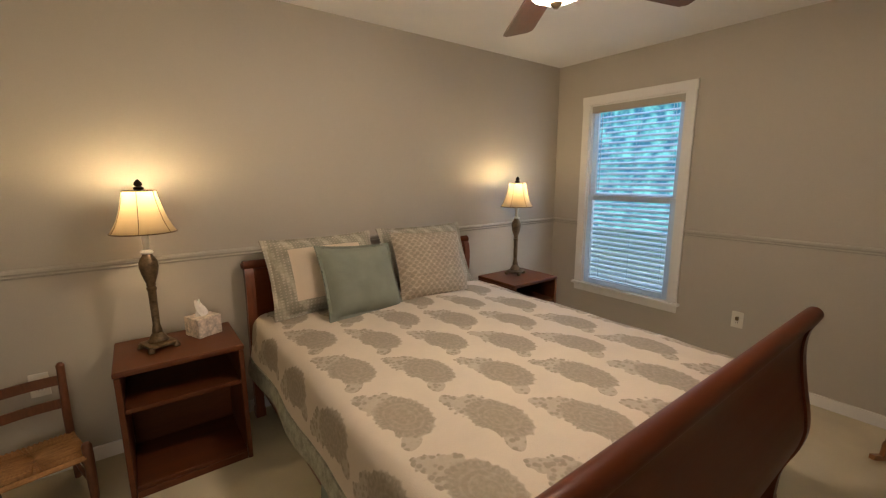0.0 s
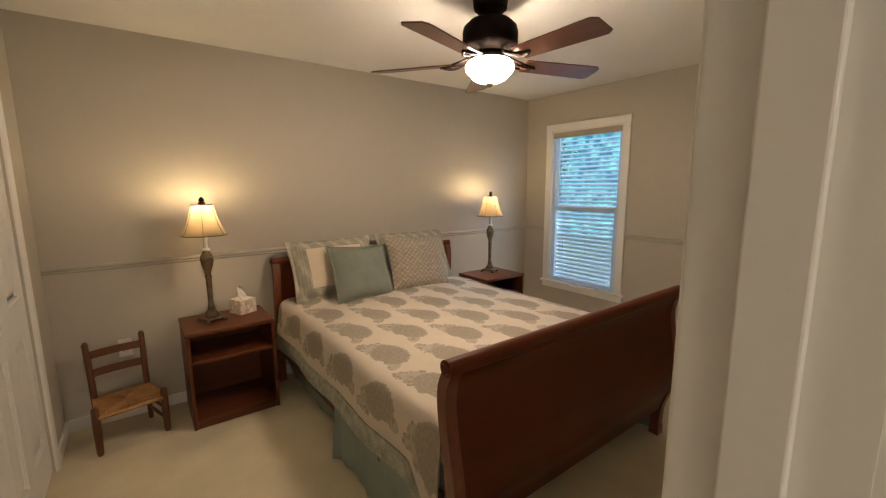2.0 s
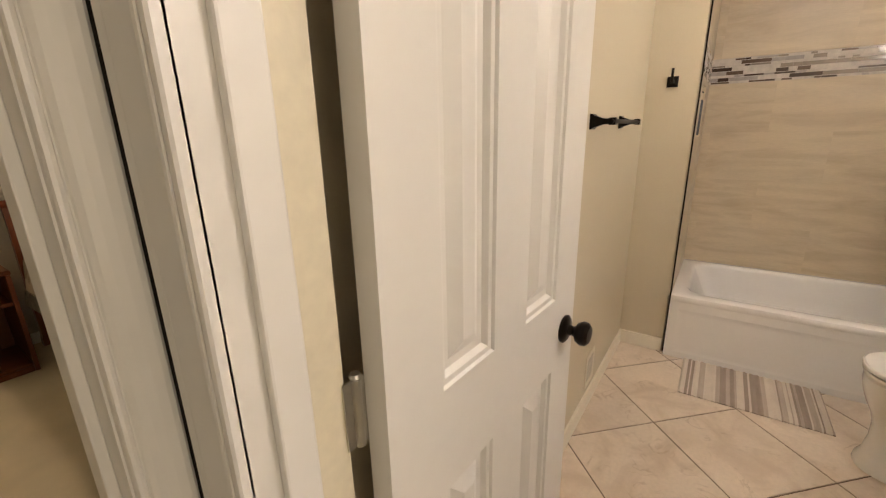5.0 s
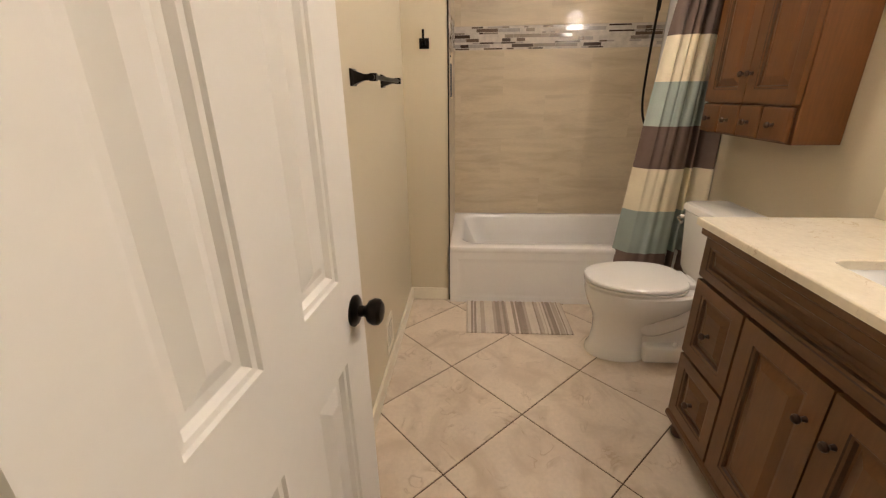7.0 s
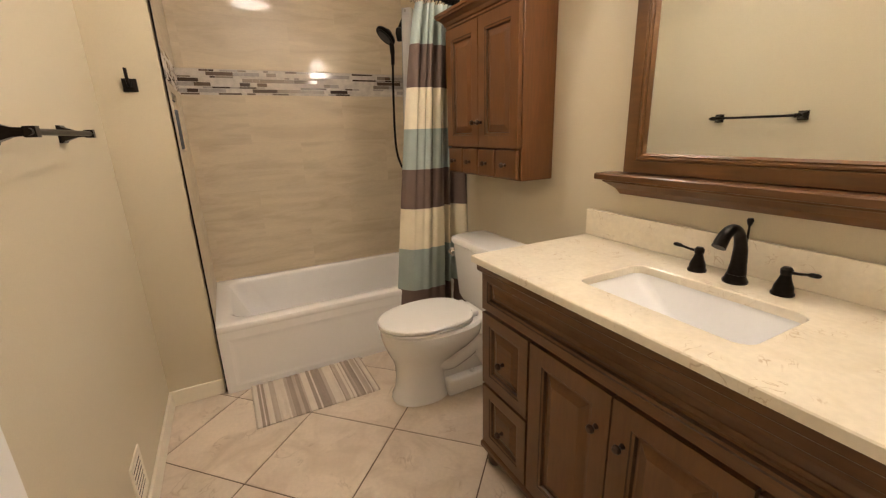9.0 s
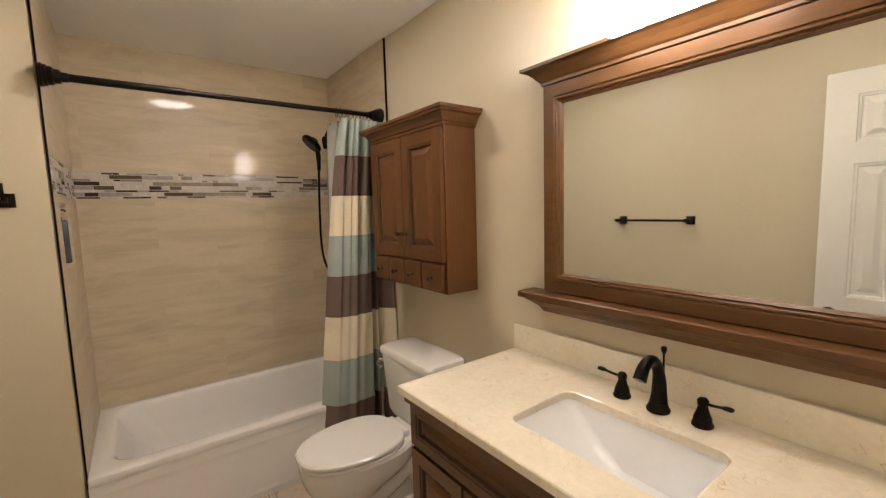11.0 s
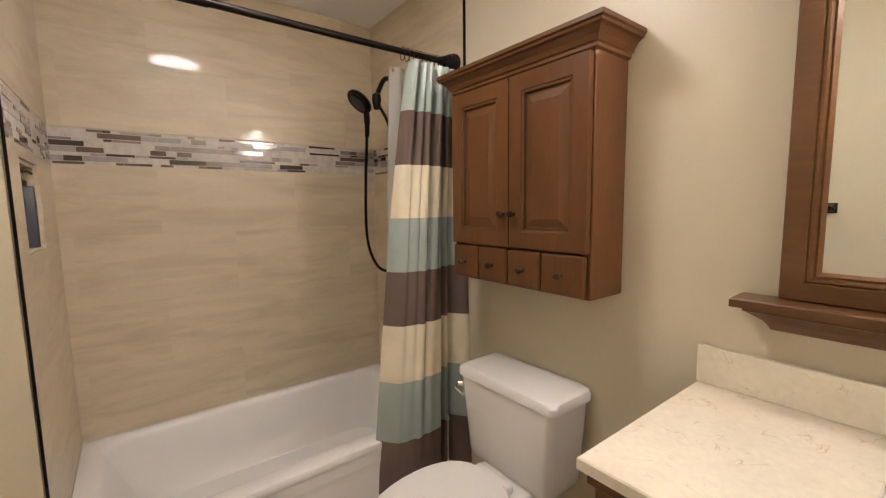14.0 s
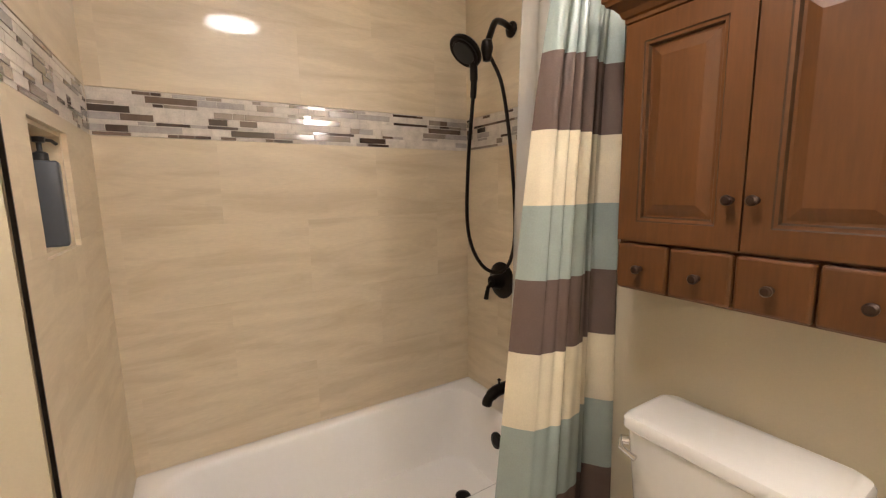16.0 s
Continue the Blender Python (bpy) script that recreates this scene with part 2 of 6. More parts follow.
MIRROR = bpy.data.materials.new("mirror_silver")
MIRROR.use_nodes = True
mb = MIRROR.node_tree.nodes["Principled BSDF"]
mb.inputs["Metallic"].default_value, mb.inputs["Roughness"].default_value = 1.0, 0.015
mb.inputs["Base Color"].default_value = (0.84, 0.86, 0.83, 1)

GLASS = bpy.data.materials.new("window_glass")
GLASS.use_nodes = True
gb = GLASS.node_tree.nodes["Principled BSDF"]
gb.inputs["Transmission Weight"].default_value, gb.inputs["Roughness"].default_value, gb.inputs["IOR"].default_value = 1.0, 0.0, 1.1


def translucent(name, colour, through_share, grain=200):
    """Cloth that lets light through."""
    m = material(name, colour, 0.85, vary=0.03, scale=8, grain=grain, bump=0.02, spec=0.1)
    n, l = m.node_tree.nodes, m.node_tree.links
    tr, mix = n.new("ShaderNodeBsdfTranslucent"), n.new("ShaderNodeMixShader")
    tr.inputs["Color"].default_value = (*colour, 1)
    mix.inputs["Fac"].default_value = through_share
    l.new(n["Principled BSDF"].outputs[0], mix.inputs[1])
    l.new(tr.outputs[0], mix.inputs[2])
    l.new(mix.outputs[0], n["Material Output"].inputs["Surface"])
    return m


# white slats and vinyl, with the blue of the daylight put into their colour
BLINDM = translucent("blue_tinted_slat", (0.62, 0.70, 0.76), 0.5)
# see-through share lets the solid sash glow with outside light
VINYL = translucent("blue_tinted_sash", (0.70, 0.77, 0.82), 0.55)
SHADE = translucent("cream_lamp_shade", (0.52, 0.43, 0.285), 0.5)


def math_node(n, l, op, a, b=None, c=None):
    k = n.new("ShaderNodeMath")
    k.operation = op
    for i, v in enumerate((a, b, c)):
        if v is None:
            continue
        if isinstance(v, (int, float)):
            k.inputs[i].default_value = v
        else:
            l.new(v, k.inputs[i])
    return k.outputs[0]


def paisley_cloth():
    """Cream quilt printed with rows of taupe paisley drops, laid out in metres on the cloth."""
    m = material("paisley_quilt", (0.61, 0.54, 0.448), 0.9, vary=0.03, scale=7, grain=260, bump=0.05, spec=0.2)
    n, l = m.node_tree.nodes, m.node_tree.links
    b = n["Principled BSDF"]
    cream = b.inputs["Base Color"].links[0].from_socket
    uv = n.new("ShaderNodeUVMap")
    uv.uv_map = "cloth"
    wob = n.new("ShaderNodeTexNoise")
    wob.inputs["Scale"].default_value, wob.inputs["Detail"].default_value = 28, 3
    l.new(uv.outputs[0], wob.inputs["Vector"])
    sep, ws = n.new("ShaderNodeSeparateXYZ"), n.new("ShaderNodeSeparateColor")
    l.new(uv.outputs[0], sep.inputs[0])
    l.new(wob.outputs["Color"], ws.inputs[0])
    M = lambda *a: math_node(n, l, *a)
    u = M("ADD", sep.outputs[0], M("MULTIPLY_ADD", ws.outputs[0], 0.018, -0.009))
    v = M("ADD", sep.outputs[1], M("MULTIPLY_ADD", ws.outputs[1], 0.018, -0.009))
    cu = M("DIVIDE", u, 0.241)
    col = M("FLOOR", cu)
    fu = M("MULTIPLY", M("SUBTRACT", M("SUBTRACT", cu, col), 0.5), 0.241)
    odd = M("MULTIPLY", M("MODULO", M("ABSOLUTE", col), 2.0), 0.5)
    cv = M("ADD", M("DIVIDE", v, 0.405), odd)
    row = M("FLOOR", cv)
    fv = M("MULTIPLY", M("SUBTRACT", M("SUBTRACT", cv, row), 0.5), 0.405)
    fv = M("SUBTRACT", fv, 0.010)
    # a drop: a round body, a jagged crown that leans to one side, and a curled tail
    fu, fv = M("MULTIPLY", fu, 0.93), M("MULTIPLY", fv, 0.93)

    def oval(cx, cy, rx, ry, lean=0.0):
        dx, dy = M("SUBTRACT", fu, cx), M("SUBTRACT", fv, cy)
        c, k = math.cos(lean), math.sin(lean)
        px = M("ADD", M("MULTIPLY", dx, c), M("MULTIPLY", dy, k))
        py = M("SUBTRACT", M("MULTIPLY", dy, c), M("MULTIPLY", dx, k))
        return M("SQRT", M("ADD", M("POWER", M("DIVIDE", px, rx), 2.0), M("POWER", M("DIVIDE", py, ry), 2.0)))

    def between(value, lo, hi):
        k = n.new("ShaderNodeMapRange")
        k.inputs["From Min"].default_value, k.inputs["From Max"].default_value = lo, hi
        l.new(value, k.inputs["Value"])
        return k.outputs[0]

    body = oval(0.014, -0.026, 0.082, 0.120, 0.12)
    crown = M("MINIMUM", oval(-0.014, 0.078, 0.074, 0.074, 0.5), oval(-0.044, 0.128, 0.036, 0.062, 0.45))
    tail = oval(-0.028, -0.138, 0.030, 0.040, -0.6)
    bite = oval(-0.076, -0.080, 0.030, 0.044, -0.3)
    curl = n.new("ShaderNodeTexVoronoi")
    curl.inputs["Scale"].default_value = 46
    l.new(uv.outputs[0], curl.inputs["Vector"])
    turn = M("ARCTAN2", fu, M("ADD", fv, 0.03))
    frill = M("MULTIPLY", M("ABSOLUTE", M("SINE", M("MULTIPLY", turn, 11.0))), 0.07)
    ragged = M("MULTIPLY", curl.outputs["Distance"], 0.36)
    r = M("MINIMUM", M("MINIMUM", M("ADD", body, frill), M("ADD", crown, ragged)), tail)
    inside = M("MULTIPLY", between(r, 1.06, 0.99), between(bite, 0.9, 1.0))
    # pale petals in the crown
    petals = M("MULTIPLY", between(curl.outputs["Distance"], 0.34, 0.50), M("MULTIPLY", between(body, 0.85, 1.0), 0.42))
    # pale rings and a row of beads round the heart
    rings = M("MINIMUM", M("ABSOLUTE", M("SUBTRACT", body, 0.40)), M("ABSOLUTE", M("SUBTRACT", body, 0.62)))
    rings = M("MULTIPLY", between(rings, 0.05, 0.02), 0.10)
    beads = M("MULTIPLY", between(M("ABSOLUTE", M("SUBTRACT", body, 0.82)), 0.10, 0.02), M("MULTIPLY", between(M("SINE", M("MULTIPLY", turn, 34.0)), 0.0, 0.7), 0.16))
    weave = n.new("ShaderNodeTexNoise")
    weave.inputs["Scale"].default_value, weave.inputs["Detail"].default_value = 60, 5
    l.new(uv.outputs[0], weave.inputs["Vector"])
    ink = M("MINIMUM", M("MULTIPLY_ADD", weave.outputs["Fac"], 0.7, 0.58), 1.0)
    pale = M("MAXIMUM", petals, M("MAXIMUM", rings, beads))
    fac = M("MULTIPLY", inside, M("MULTIPLY", M("SUBTRACT", 1.0, pale), ink))
    mix = n.new("ShaderNodeMix")
    mix.data_type = "RGBA"
    mix.inputs["B"].default_value = (0.29, 0.25, 0.19, 1)
    l.new(M("MULTIPLY", fac, 0.92), mix.inputs["Factor"])
    l.new(cream, mix.inputs["A"])
    l.new(mix.outputs["Result"], b.inputs["Base Color"])
    return m


def banded_cloth(name, rows, coord_axis, rough=0.6, sheen=0.0, grain=240):
    """Cloth in plain bands: rows of (end in metres, colour), along one axis of the cloth's own map."""
    m = material(name, (0.5, 0.5, 0.5), rough, vary=0.05, scale=8, grain=grain, bump=0.03, spec=0.4)
    n, l = m.node_tree.nodes, m.node_tree.links
    b = n["Principled BSDF"]
    src = b.inputs["Base Color"].links[0].from_socket
    uv, sep = n.new("ShaderNodeUVMap"), n.new("ShaderNodeSeparateXYZ")
    uv.uv_map = "cloth"
    l.new(uv.outputs[0], sep.inputs[0])
    last = None
    for end, colour in reversed(rows):
        mix = n.new("ShaderNodeMix")
        mix.data_type = "RGBA"
        mix.inputs["B"].default_value = (*colour, 1)
        if last is None:
            mix.inputs["Factor"].default_value = 1
        else:
            l.new(last, mix.inputs["A"])
            l.new(math_node(n, l, "LESS_THAN", sep.outputs[coord_axis], end), mix.inputs["Factor"])
        last = mix.outputs["Result"]
    mul = n.new("ShaderNodeMix")
    mul.data_type, mul.blend_type = "RGBA", "MULTIPLY"
    mul.inputs["Factor"].default_value = 1
    l.new(last, mul.inputs["A"])
    dbl = n.new("ShaderNodeMix")
    dbl.data_type, dbl.blend_type = "RGBA", "ADD"
    dbl.inputs["Factor"].default_value = 1
    l.new(src, dbl.inputs["A"])
    l.new(src, dbl.inputs["B"])
    l.new(dbl.outputs["Result"], mul.inputs["B"])
    l.new(mul.outputs["Result"], b.inputs["Base Color"])
    return m


QUILT = paisley_cloth()


# ---- building helpers ----
def part(name, bm, mat, parent=None, label="", smooth=False, m=None):
    """Links a bmesh as one mesh object, under a thing or a part if given."""
    bmesh.ops.recalc_face_normals(bm, faces=bm.faces)
    if smooth:
        for e in bm.edges:
            e.smooth = len(e.link_faces) == 2 and e.calc_face_angle(0) < 0.6
        for f in bm.faces:
            f.smooth = True
    me = bpy.data.meshes.new(name)
    bm.to_mesh(me)
    bm.free()
    me.materials.append(mat)
    ob = new(name, me)
    if m is not None:
        ob.matrix_world = m
    if parent is not None:
        ob.parent = parent
    if label:
        ob["label"] = label
    return ob


def thing(name, label, category, m=None, group="", kind=""):
    ob = new(name)
    ob.empty_display_size = 0.1
    if m is not None:
        ob.matrix_world = m
    return tagged(ob, label, category, group, kind)


def structure(name, bm, mat, label="", smooth=False):
    return tagged(part(name, bm, mat, None, label, smooth), kind="structure")


def box(bm, x0, y0, z0, x1, y1, z1, bevel=0.0, seg=2):
    vs = [bm.verts.new((x, y, z)) for z in (z0, z1) for y in (y0, y1) for x in (x0, x1)]
    fs = [bm.faces.new([vs[i] for i in q]) for q in ((0, 2, 3, 1), (4, 5, 7, 6), (0, 1, 5, 4), (2, 6, 7, 3), (0, 4, 6, 2), (1, 3, 7, 5))]
    if bevel:
        es = list({e for f in fs for e in f.edges})
        bmesh.ops.bevel(bm, geom=es, offset=bevel, segments=seg, affect="EDGES", profile=0.5)
    return bm


def boxes(*rows, bevel=0.0):
    bm = bmesh.new()
    for r in rows:
        box(bm, *r, bevel=bevel)
    return bm


def rbox(*r, bevel=0.004, seg=2):
    return box(bmesh.new(), *r, bevel=bevel, seg=seg)


def lathe(bm, profile, seg=24, at=(0, 0, 0), m=None):
    """A turned shape: rows of (radius, height)."""
    rings = []
    for r, z in profile:
        if r < 1e-5:
            rings.append([bm.verts.new((at[0], at[1], at[2] + z))])
        else:
            rings.append([bm.verts.new((at[0] + r * math.cos(2 * math.pi * k / seg), at[1] + r * math.sin(2 * math.pi * k / seg), at[2] + z)) for k in range(seg)])
    for a, b in zip(rings, rings[1:]):
        for k in range(seg):
            j = (k + 1) % seg
            q = [a[k % len(a)], a[j % len(a)], b[j % len(b)], b[k % len(b)]]
            q = list(dict.fromkeys(q))
            if len(q) > 2:
                bm.faces.new(q)
    for ring in (rings[0], rings[-1]):
        if len(ring) > 2:
            bm.faces.new(ring)
    if m is not None:
        bmesh.ops.transform(bm, matrix=m, verts=[v for r in rings for v in r])
    return bm


def tube(bm, pts, radius, seg=10, caps=True, flat=1.0):
    """A round bar along points; radius may be a list; flat squeezes it upright."""
    pts = [Vector(p) for p in pts]
    rad = radius if isinstance(radius, (list, tuple)) else [radius] * len(pts)
    rings, side = [], None
    for i, p in enumerate(pts):
        d = (pts[min(i + 1, len(pts) - 1)] - pts[max(i - 1, 0)]).normalized()
        if side is None:
            side = d.cross(Vector((0, 0, 1)))
            if side.length < 0.05:
                side = d.cross(Vector((0, 1, 0)))
        side = (side - d * side.dot(d)).normalized()
        up = side.cross(d)
        rings.append([bm.verts.new(p + rad[i] * (math.cos(2 * math.pi * k / seg) * side + flat * math.sin(2 * math.pi * k / seg) * up)) for k in range(seg)])
    for a, b in zip(rings, rings[1:]):
        for k in range(seg):
            bm.faces.new((a[k], a[(k + 1) % seg], b[(k + 1) % seg], b[k]))
    if caps:
        bm.faces.new(rings[0])
        bm.faces.new(rings[-1])
    return bm


def curve(pts, n=24):
    """A smooth line through points."""
    p = [Vector(q) for q in pts]
    p = [2 * p[0] - p[1]] + p + [2 * p[-1] - p[-2]]
    out = []
    for i in range(1, len(p) - 2):
        for k in range(n):
            t = k / n
            out.append(0.5 * (2 * p[i] + (p[i + 1] - p[i - 1]) * t + (2 * p[i - 1] - 5 * p[i] + 4 * p[i + 1] - p[i + 2]) * t * t + (3 * p[i] - p[i - 1] - 3 * p[i + 1] + p[i + 2]) * t ** 3))
    return out + [p[-2]]


def prism(bm, poly, axis, a, b):
    """A polygon drawn in the plane across an axis, pulled along it from a to b."""
    def at(u, v, w):
        return {"x": (w, u, v), "y": (u, w, v), "z": (u, v, w)}[axis]
    lo = [bm.verts.new(at(u, v, a)) for u, v in poly]
    hi = [bm.verts.new(at(u, v, b)) for u, v in poly]
    bm.faces.new(lo)
    bm.faces.new(list(reversed(hi)))
    for i in range(len(poly)):
        j = (i + 1) % len(poly)
        bm.faces.new((lo[i], lo[j], hi[j], hi[i]))
    return bm


def relief(bm, x0, x1, z0, z1, y, inward, steps):
    """Nested frames of (inset, depth) that form a moulded, raised panel on a face at y."""
    last = None
    for inset, depth in steps:
        yy = y + inward * depth
        ring = [bm.verts.new(p) for p in ((x0 + inset, yy, z0 + inset), (x1 - inset, yy, z0 + inset), (x1 - inset, yy, z1 - inset), (x0 + inset, yy, z1 - inset))]
        if last:
            for k in range(4):
                bm.faces.new((last[k], last[(k + 1) % 4], ring[(k + 1) % 4], ring[k]))
        last = ring
    bm.faces.new(last)


def framed_slab(parent, w, h, t, rects, steps, mat, two_sided=True, panel_mat=None, frame_name="frame"):
    """A leaf with panels: x 0..w, y 0..t (front at y = 0), z 0..h. The frame is one part and each panel another."""
    xs = sorted({0, w, *[r[0] for r in rects], *[r[1] for r in rects]})
    zs = sorted({0, h, *[r[2] for r in rects], *[r[3] for r in rects]})
    bm = bmesh.new()
    for y in (0, t):
        for xa, xb in zip(xs, xs[1:]):
            for za, zb in zip(zs, zs[1:]):
                mx, mz = (xa + xb) / 2, (za + zb) / 2
                if (y == 0 or two_sided) and any(r[0] < mx < r[1] and r[2] < mz < r[3] for r in rects):
                    continue
                bm.faces.new([bm.verts.new(p) for p in ((xa, y, za), (xb, y, za), (xb, y, zb), (xa, y, zb))])
    for q in (((0, 0, 0), (0, t, 0), (0, t, h), (0, 0, h)), ((w, 0, 0), (w, t, 0), (w, t, h), (w, 0, h)), ((0, 0, 0), (w, 0, 0), (w, t, 0), (0, t, 0)), ((0, 0, h), (w, 0, h), (w, t, h), (0, t, h))):
        bm.faces.new([bm.verts.new(p) for p in q])
    bmesh.ops.remove_doubles(bm, verts=bm.verts, dist=1e-5)
    rim = [e for e in bm.edges if len(e.link_faces) == 2 and e.calc_face_angle(0) > 1]
    bmesh.ops.bevel(bm, geom=rim, offset=min(0.003, t / 6), segments=2, affect="EDGES", profile=0.5)
    out = [part(frame_name, bm, mat, parent)]
    for r in rects:
        bm = bmesh.new()
        relief(bm, *r, 0, 1, steps)
        if two_sided:
            relief(bm, *r, t, -1, steps)
        out.append(part("panel", bm, panel_mat or mat, parent))
    return out


def cloth_uv(bm):
    return bm.loops.layers.uv.new("cloth")


def turned(x, y, z, deg=0):
    return pose(x, y, z, 0, 0, deg)


# ---- the shell ----
H = 2.42
XW, XE, YN, YS = -0.58, 3.52, 2.565, -0.545          # bedroom faces
BW, BE, BN, BS = 0.40, 3.485, -0.69, -2.40           # bathroom faces
HALLX, TUBX, ALC = 0.285, 2.71, -0.935               # hall face of the bath wall, tub front, alcove side

structure("floor_bedroom", boxes((-1.1, -0.61, -0.12, 3.64, 2.69, 0.0)), CARPET, "beige cut-pile carpet of the bedroom")
structure("floor_hall", boxes((-1.1, -2.75, -0.12, 0.335, -0.61, 0.0)), CARPET, "beige cut-pile carpet of the hall")
structure("wall_north", boxes((-0.70, YN, -0.1, 3.64, YN + 0.12, H + 0.1)), PAINT, "greige painted wall behind the bed")
WY0, WY1, WZ0, WZ1 = 1.415, 2.21, 0.45, 2.04
structure("wall_east", boxes((XE, -0.675, -0.1, XE + 0.12, WY0, H + 0.1), (XE, WY1, -0.1, XE + 0.12, YN, H + 0.1), (XE, WY0, -0.1, XE + 0.12, WY1, WZ0), (XE, WY0, WZ1, XE + 0.12, WY1, H + 0.1)), PAINT, "greige painted wall with the window")
CY0, CY1 = 0.61, 2.13
structure("wall_west", boxes((XW - 0.12, -0.675, -0.1, XW, CY0, H + 0.1), (XW - 0.12, CY1, -0.1, XW, YN, H + 0.1), (XW - 0.12, CY0, 2.05, XW, CY1, H + 0.1), (XW - 0.12, CY0, -0.1, XW - 0.06, CY1, 2.05)), PAINT, "greige painted wall with closet doors")
DJ = 0.236
structure("wall_south", boxes((DJ, -0.658, -0.1, XE, YS, H + 0.1), (XW, -0.658, 2.06, DJ, YS, H + 0.1)), PAINT, "greige painted wall beside the bedroom doorway")
structure("ceiling_bedroom", boxes((-0.70, -0.61, H, 3.64, YN + 0.12, H + 0.1)), CEIL, "white painted bedroom ceiling")
structure("ceiling_hall", boxes((-1.1, -2.75, H, 0.345, -0.61, H + 0.1)), CEIL, "white painted hall ceiling")
structure("ceiling_bathroom", boxes((0.345, -2.52, H, 3.6, -0.61, H + 0.1)), CEIL, "white painted bathroom ceiling")
BDN, BDS = -0.768, -1.397                              # bath doorway
structure("wall_bath_west", boxes((HALLX, BDN, -0.1, BW, -0.6585, H + 0.1), (HALLX, -2.52, -0.1, BW, BDS, H + 0.1), (HALLX, BDS, 2.06, BW, BDN, H + 0.1)), HALLP, "painted wall with the bathroom doorway")
structure("wall_bath_north", boxes((BW, BN, -0.1, TUBX, -0.674, H + 0.1)), CREAM, "cream satin painted bathroom wall")
structure("wall_bath_south", boxes((BW, BS - 0.12, -0.1, 3.6, BS, H + 0.1)), CREAM, "cream satin painted wall behind the vanity")
structure("wall_bath_east", boxes((BE, BS, -0.1, 3.6, -0.674, H + 0.1)), WALLGROUT, "tiled wall behind the tub")
NX0, NX1, NZ0, NZ1 = 2.85, 3.15, 1.25, 1.53
for nm, row in (("wall_alcove", (TUBX, ALC, -0.1, NX0, -0.674, H + 0.1)), ("wall_alcove_east", (NX1, ALC, -0.1, BE, -0.674, H + 0.1)), ("wall_alcove_low", (NX0, ALC, -0.1, NX1, -0.674, NZ0)), ("wall_alcove_high", (NX0, ALC, NZ1, NX1, -0.674, H + 0.1)), ("wall_alcove_back", (NX0, -0.845, NZ0, NX1, -0.674, NZ1))):
    structure(nm, boxes(row), CREAM, "cream painted end wall of the tub alcove")
structure("wall_hall_west", boxes((-1.1, -2.75, -0.1, -1.0, -0.672, H + 0.1)), HALLP, "painted hall wall")
# the opening in this unseen wall is invented to hold a fill lamp
structure("wall_hall_south", boxes((-1.0, -2.75, -0.1, -0.9, -2.63, H + 0.1), (0.1, -2.75, -0.1, HALLX, -2.63, H + 0.1), (-0.9, -2.75, -0.1, 0.1, -2.63, 0.9), (-0.9, -2.75, 2.05, 0.1, -2.63, H + 0.1)), HALLP, "painted end wall of the hall with an added, unseen opening")
# added warm fill lamp that brightens the door casings; no known source
hall_fill = new("hall_fill_light", bpy.data.lights.new("hall_fill_light", "AREA"))
hall_fill.data.shape, hall_fill.data.size, hall_fill.data.size_y, hall_fill.data.energy, hall_fill.data.color = "RECTANGLE", 0.98, 1.13, HALL_FILL_W, (1.0, 0.85, 0.69)
hall_fill.matrix_world = look((-0.4, -2.70, 1.475), (-0.4, 0, 1.475))
# unseen board behind the lamp, added to block the blue sky light
structure("hall_opening_blocker", boxes((-0.9, -2.749, 0.9, 0.1, -2.74, 2.05)), TRIM, "added white board that keeps sky light out of the hall opening")
structure("wall_hall_north", boxes((-1.0, -0.658, -0.1, XW - 0.005, -0.612, H + 0.1)), HALLP)

# bath west wall, cream skin inside
structure("wall_bath_west_lining", boxes((BW, BS, 0, BW + 0.004, BDS - 0.06, H)), CREAM)


def baseboard(rows, mat, label):
    bm = bmesh.new()
    for (x0, y0, x1, y1), h in rows:
        box(bm, x0, y0, 0.0, x1, y1, h, bevel=0.004)
    return structure("baseboard", bm, mat, label)


baseboard([((XW + 0.016, YN - 0.015, XE - 0.016, YN), 0.076), ((XE - 0.015, YS, XE, YN), 0.076), ((XW, 2.2, XW + 0.015, YN), 0.076), ((0.32, YS, XE - 0.016, YS + 0.015), 0.076)], TRIM, "white painted bedroom baseboard")
BASECREAM = material("cream_baseboard", (0.80, 0.74, 0.61), 0.4, vary=0.02)
baseboard([((BW + 0.03, BN - 0.014, TUBX - 0.013, BN), 0.085), ((TUBX - 0.013, ALC + 0.002, TUBX, BN), 0.085), ((1.64, BS, TUBX - 0.09, BS + 0.013), 0.085)], BASECREAM, "cream painted bathroom baseboard")

rail_profile = [(0, 0.985), (0.007, 0.987), (0.012, 0.995), (0.009, 1.003), (0.016, 1.012), (0.013, 1.022), (0.004, 1.03), (0, 1.03)]
bm = bmesh.new()
prism(bm, [(YN - u, v) for u, v in rail_profile], "x", XW, XE)
structure("chair_rail_north", bm, RAIL, "narrow greige painted chair rail")
bm = bmesh.new()
for a, b in ((YS, 1.343), (2.282, YN - 0.017)):
    prism(bm, [(XE - u, v) for u, v in rail_profile], "y", a, b)
structure("chair_rail_east", bm, RAIL, "narrow greige painted chair rail")

# ---- bedroom doorway ----
CASE = [(0, 0), (0, 0.008), (0.0015, 0.0105), (0.005, 0.0115), (0.0085, 0.0105), (0.010, 0.008), (0.0115, 0.008), (0.013, 0.0105), (0.018, 0.0135), (0.026, 0.0158), (0.036, 0.017), (0.046, 0.017), (0.052, 0.0158), (0.0555, 0.0135), (0.057, 0.010), (0.057, 0)]


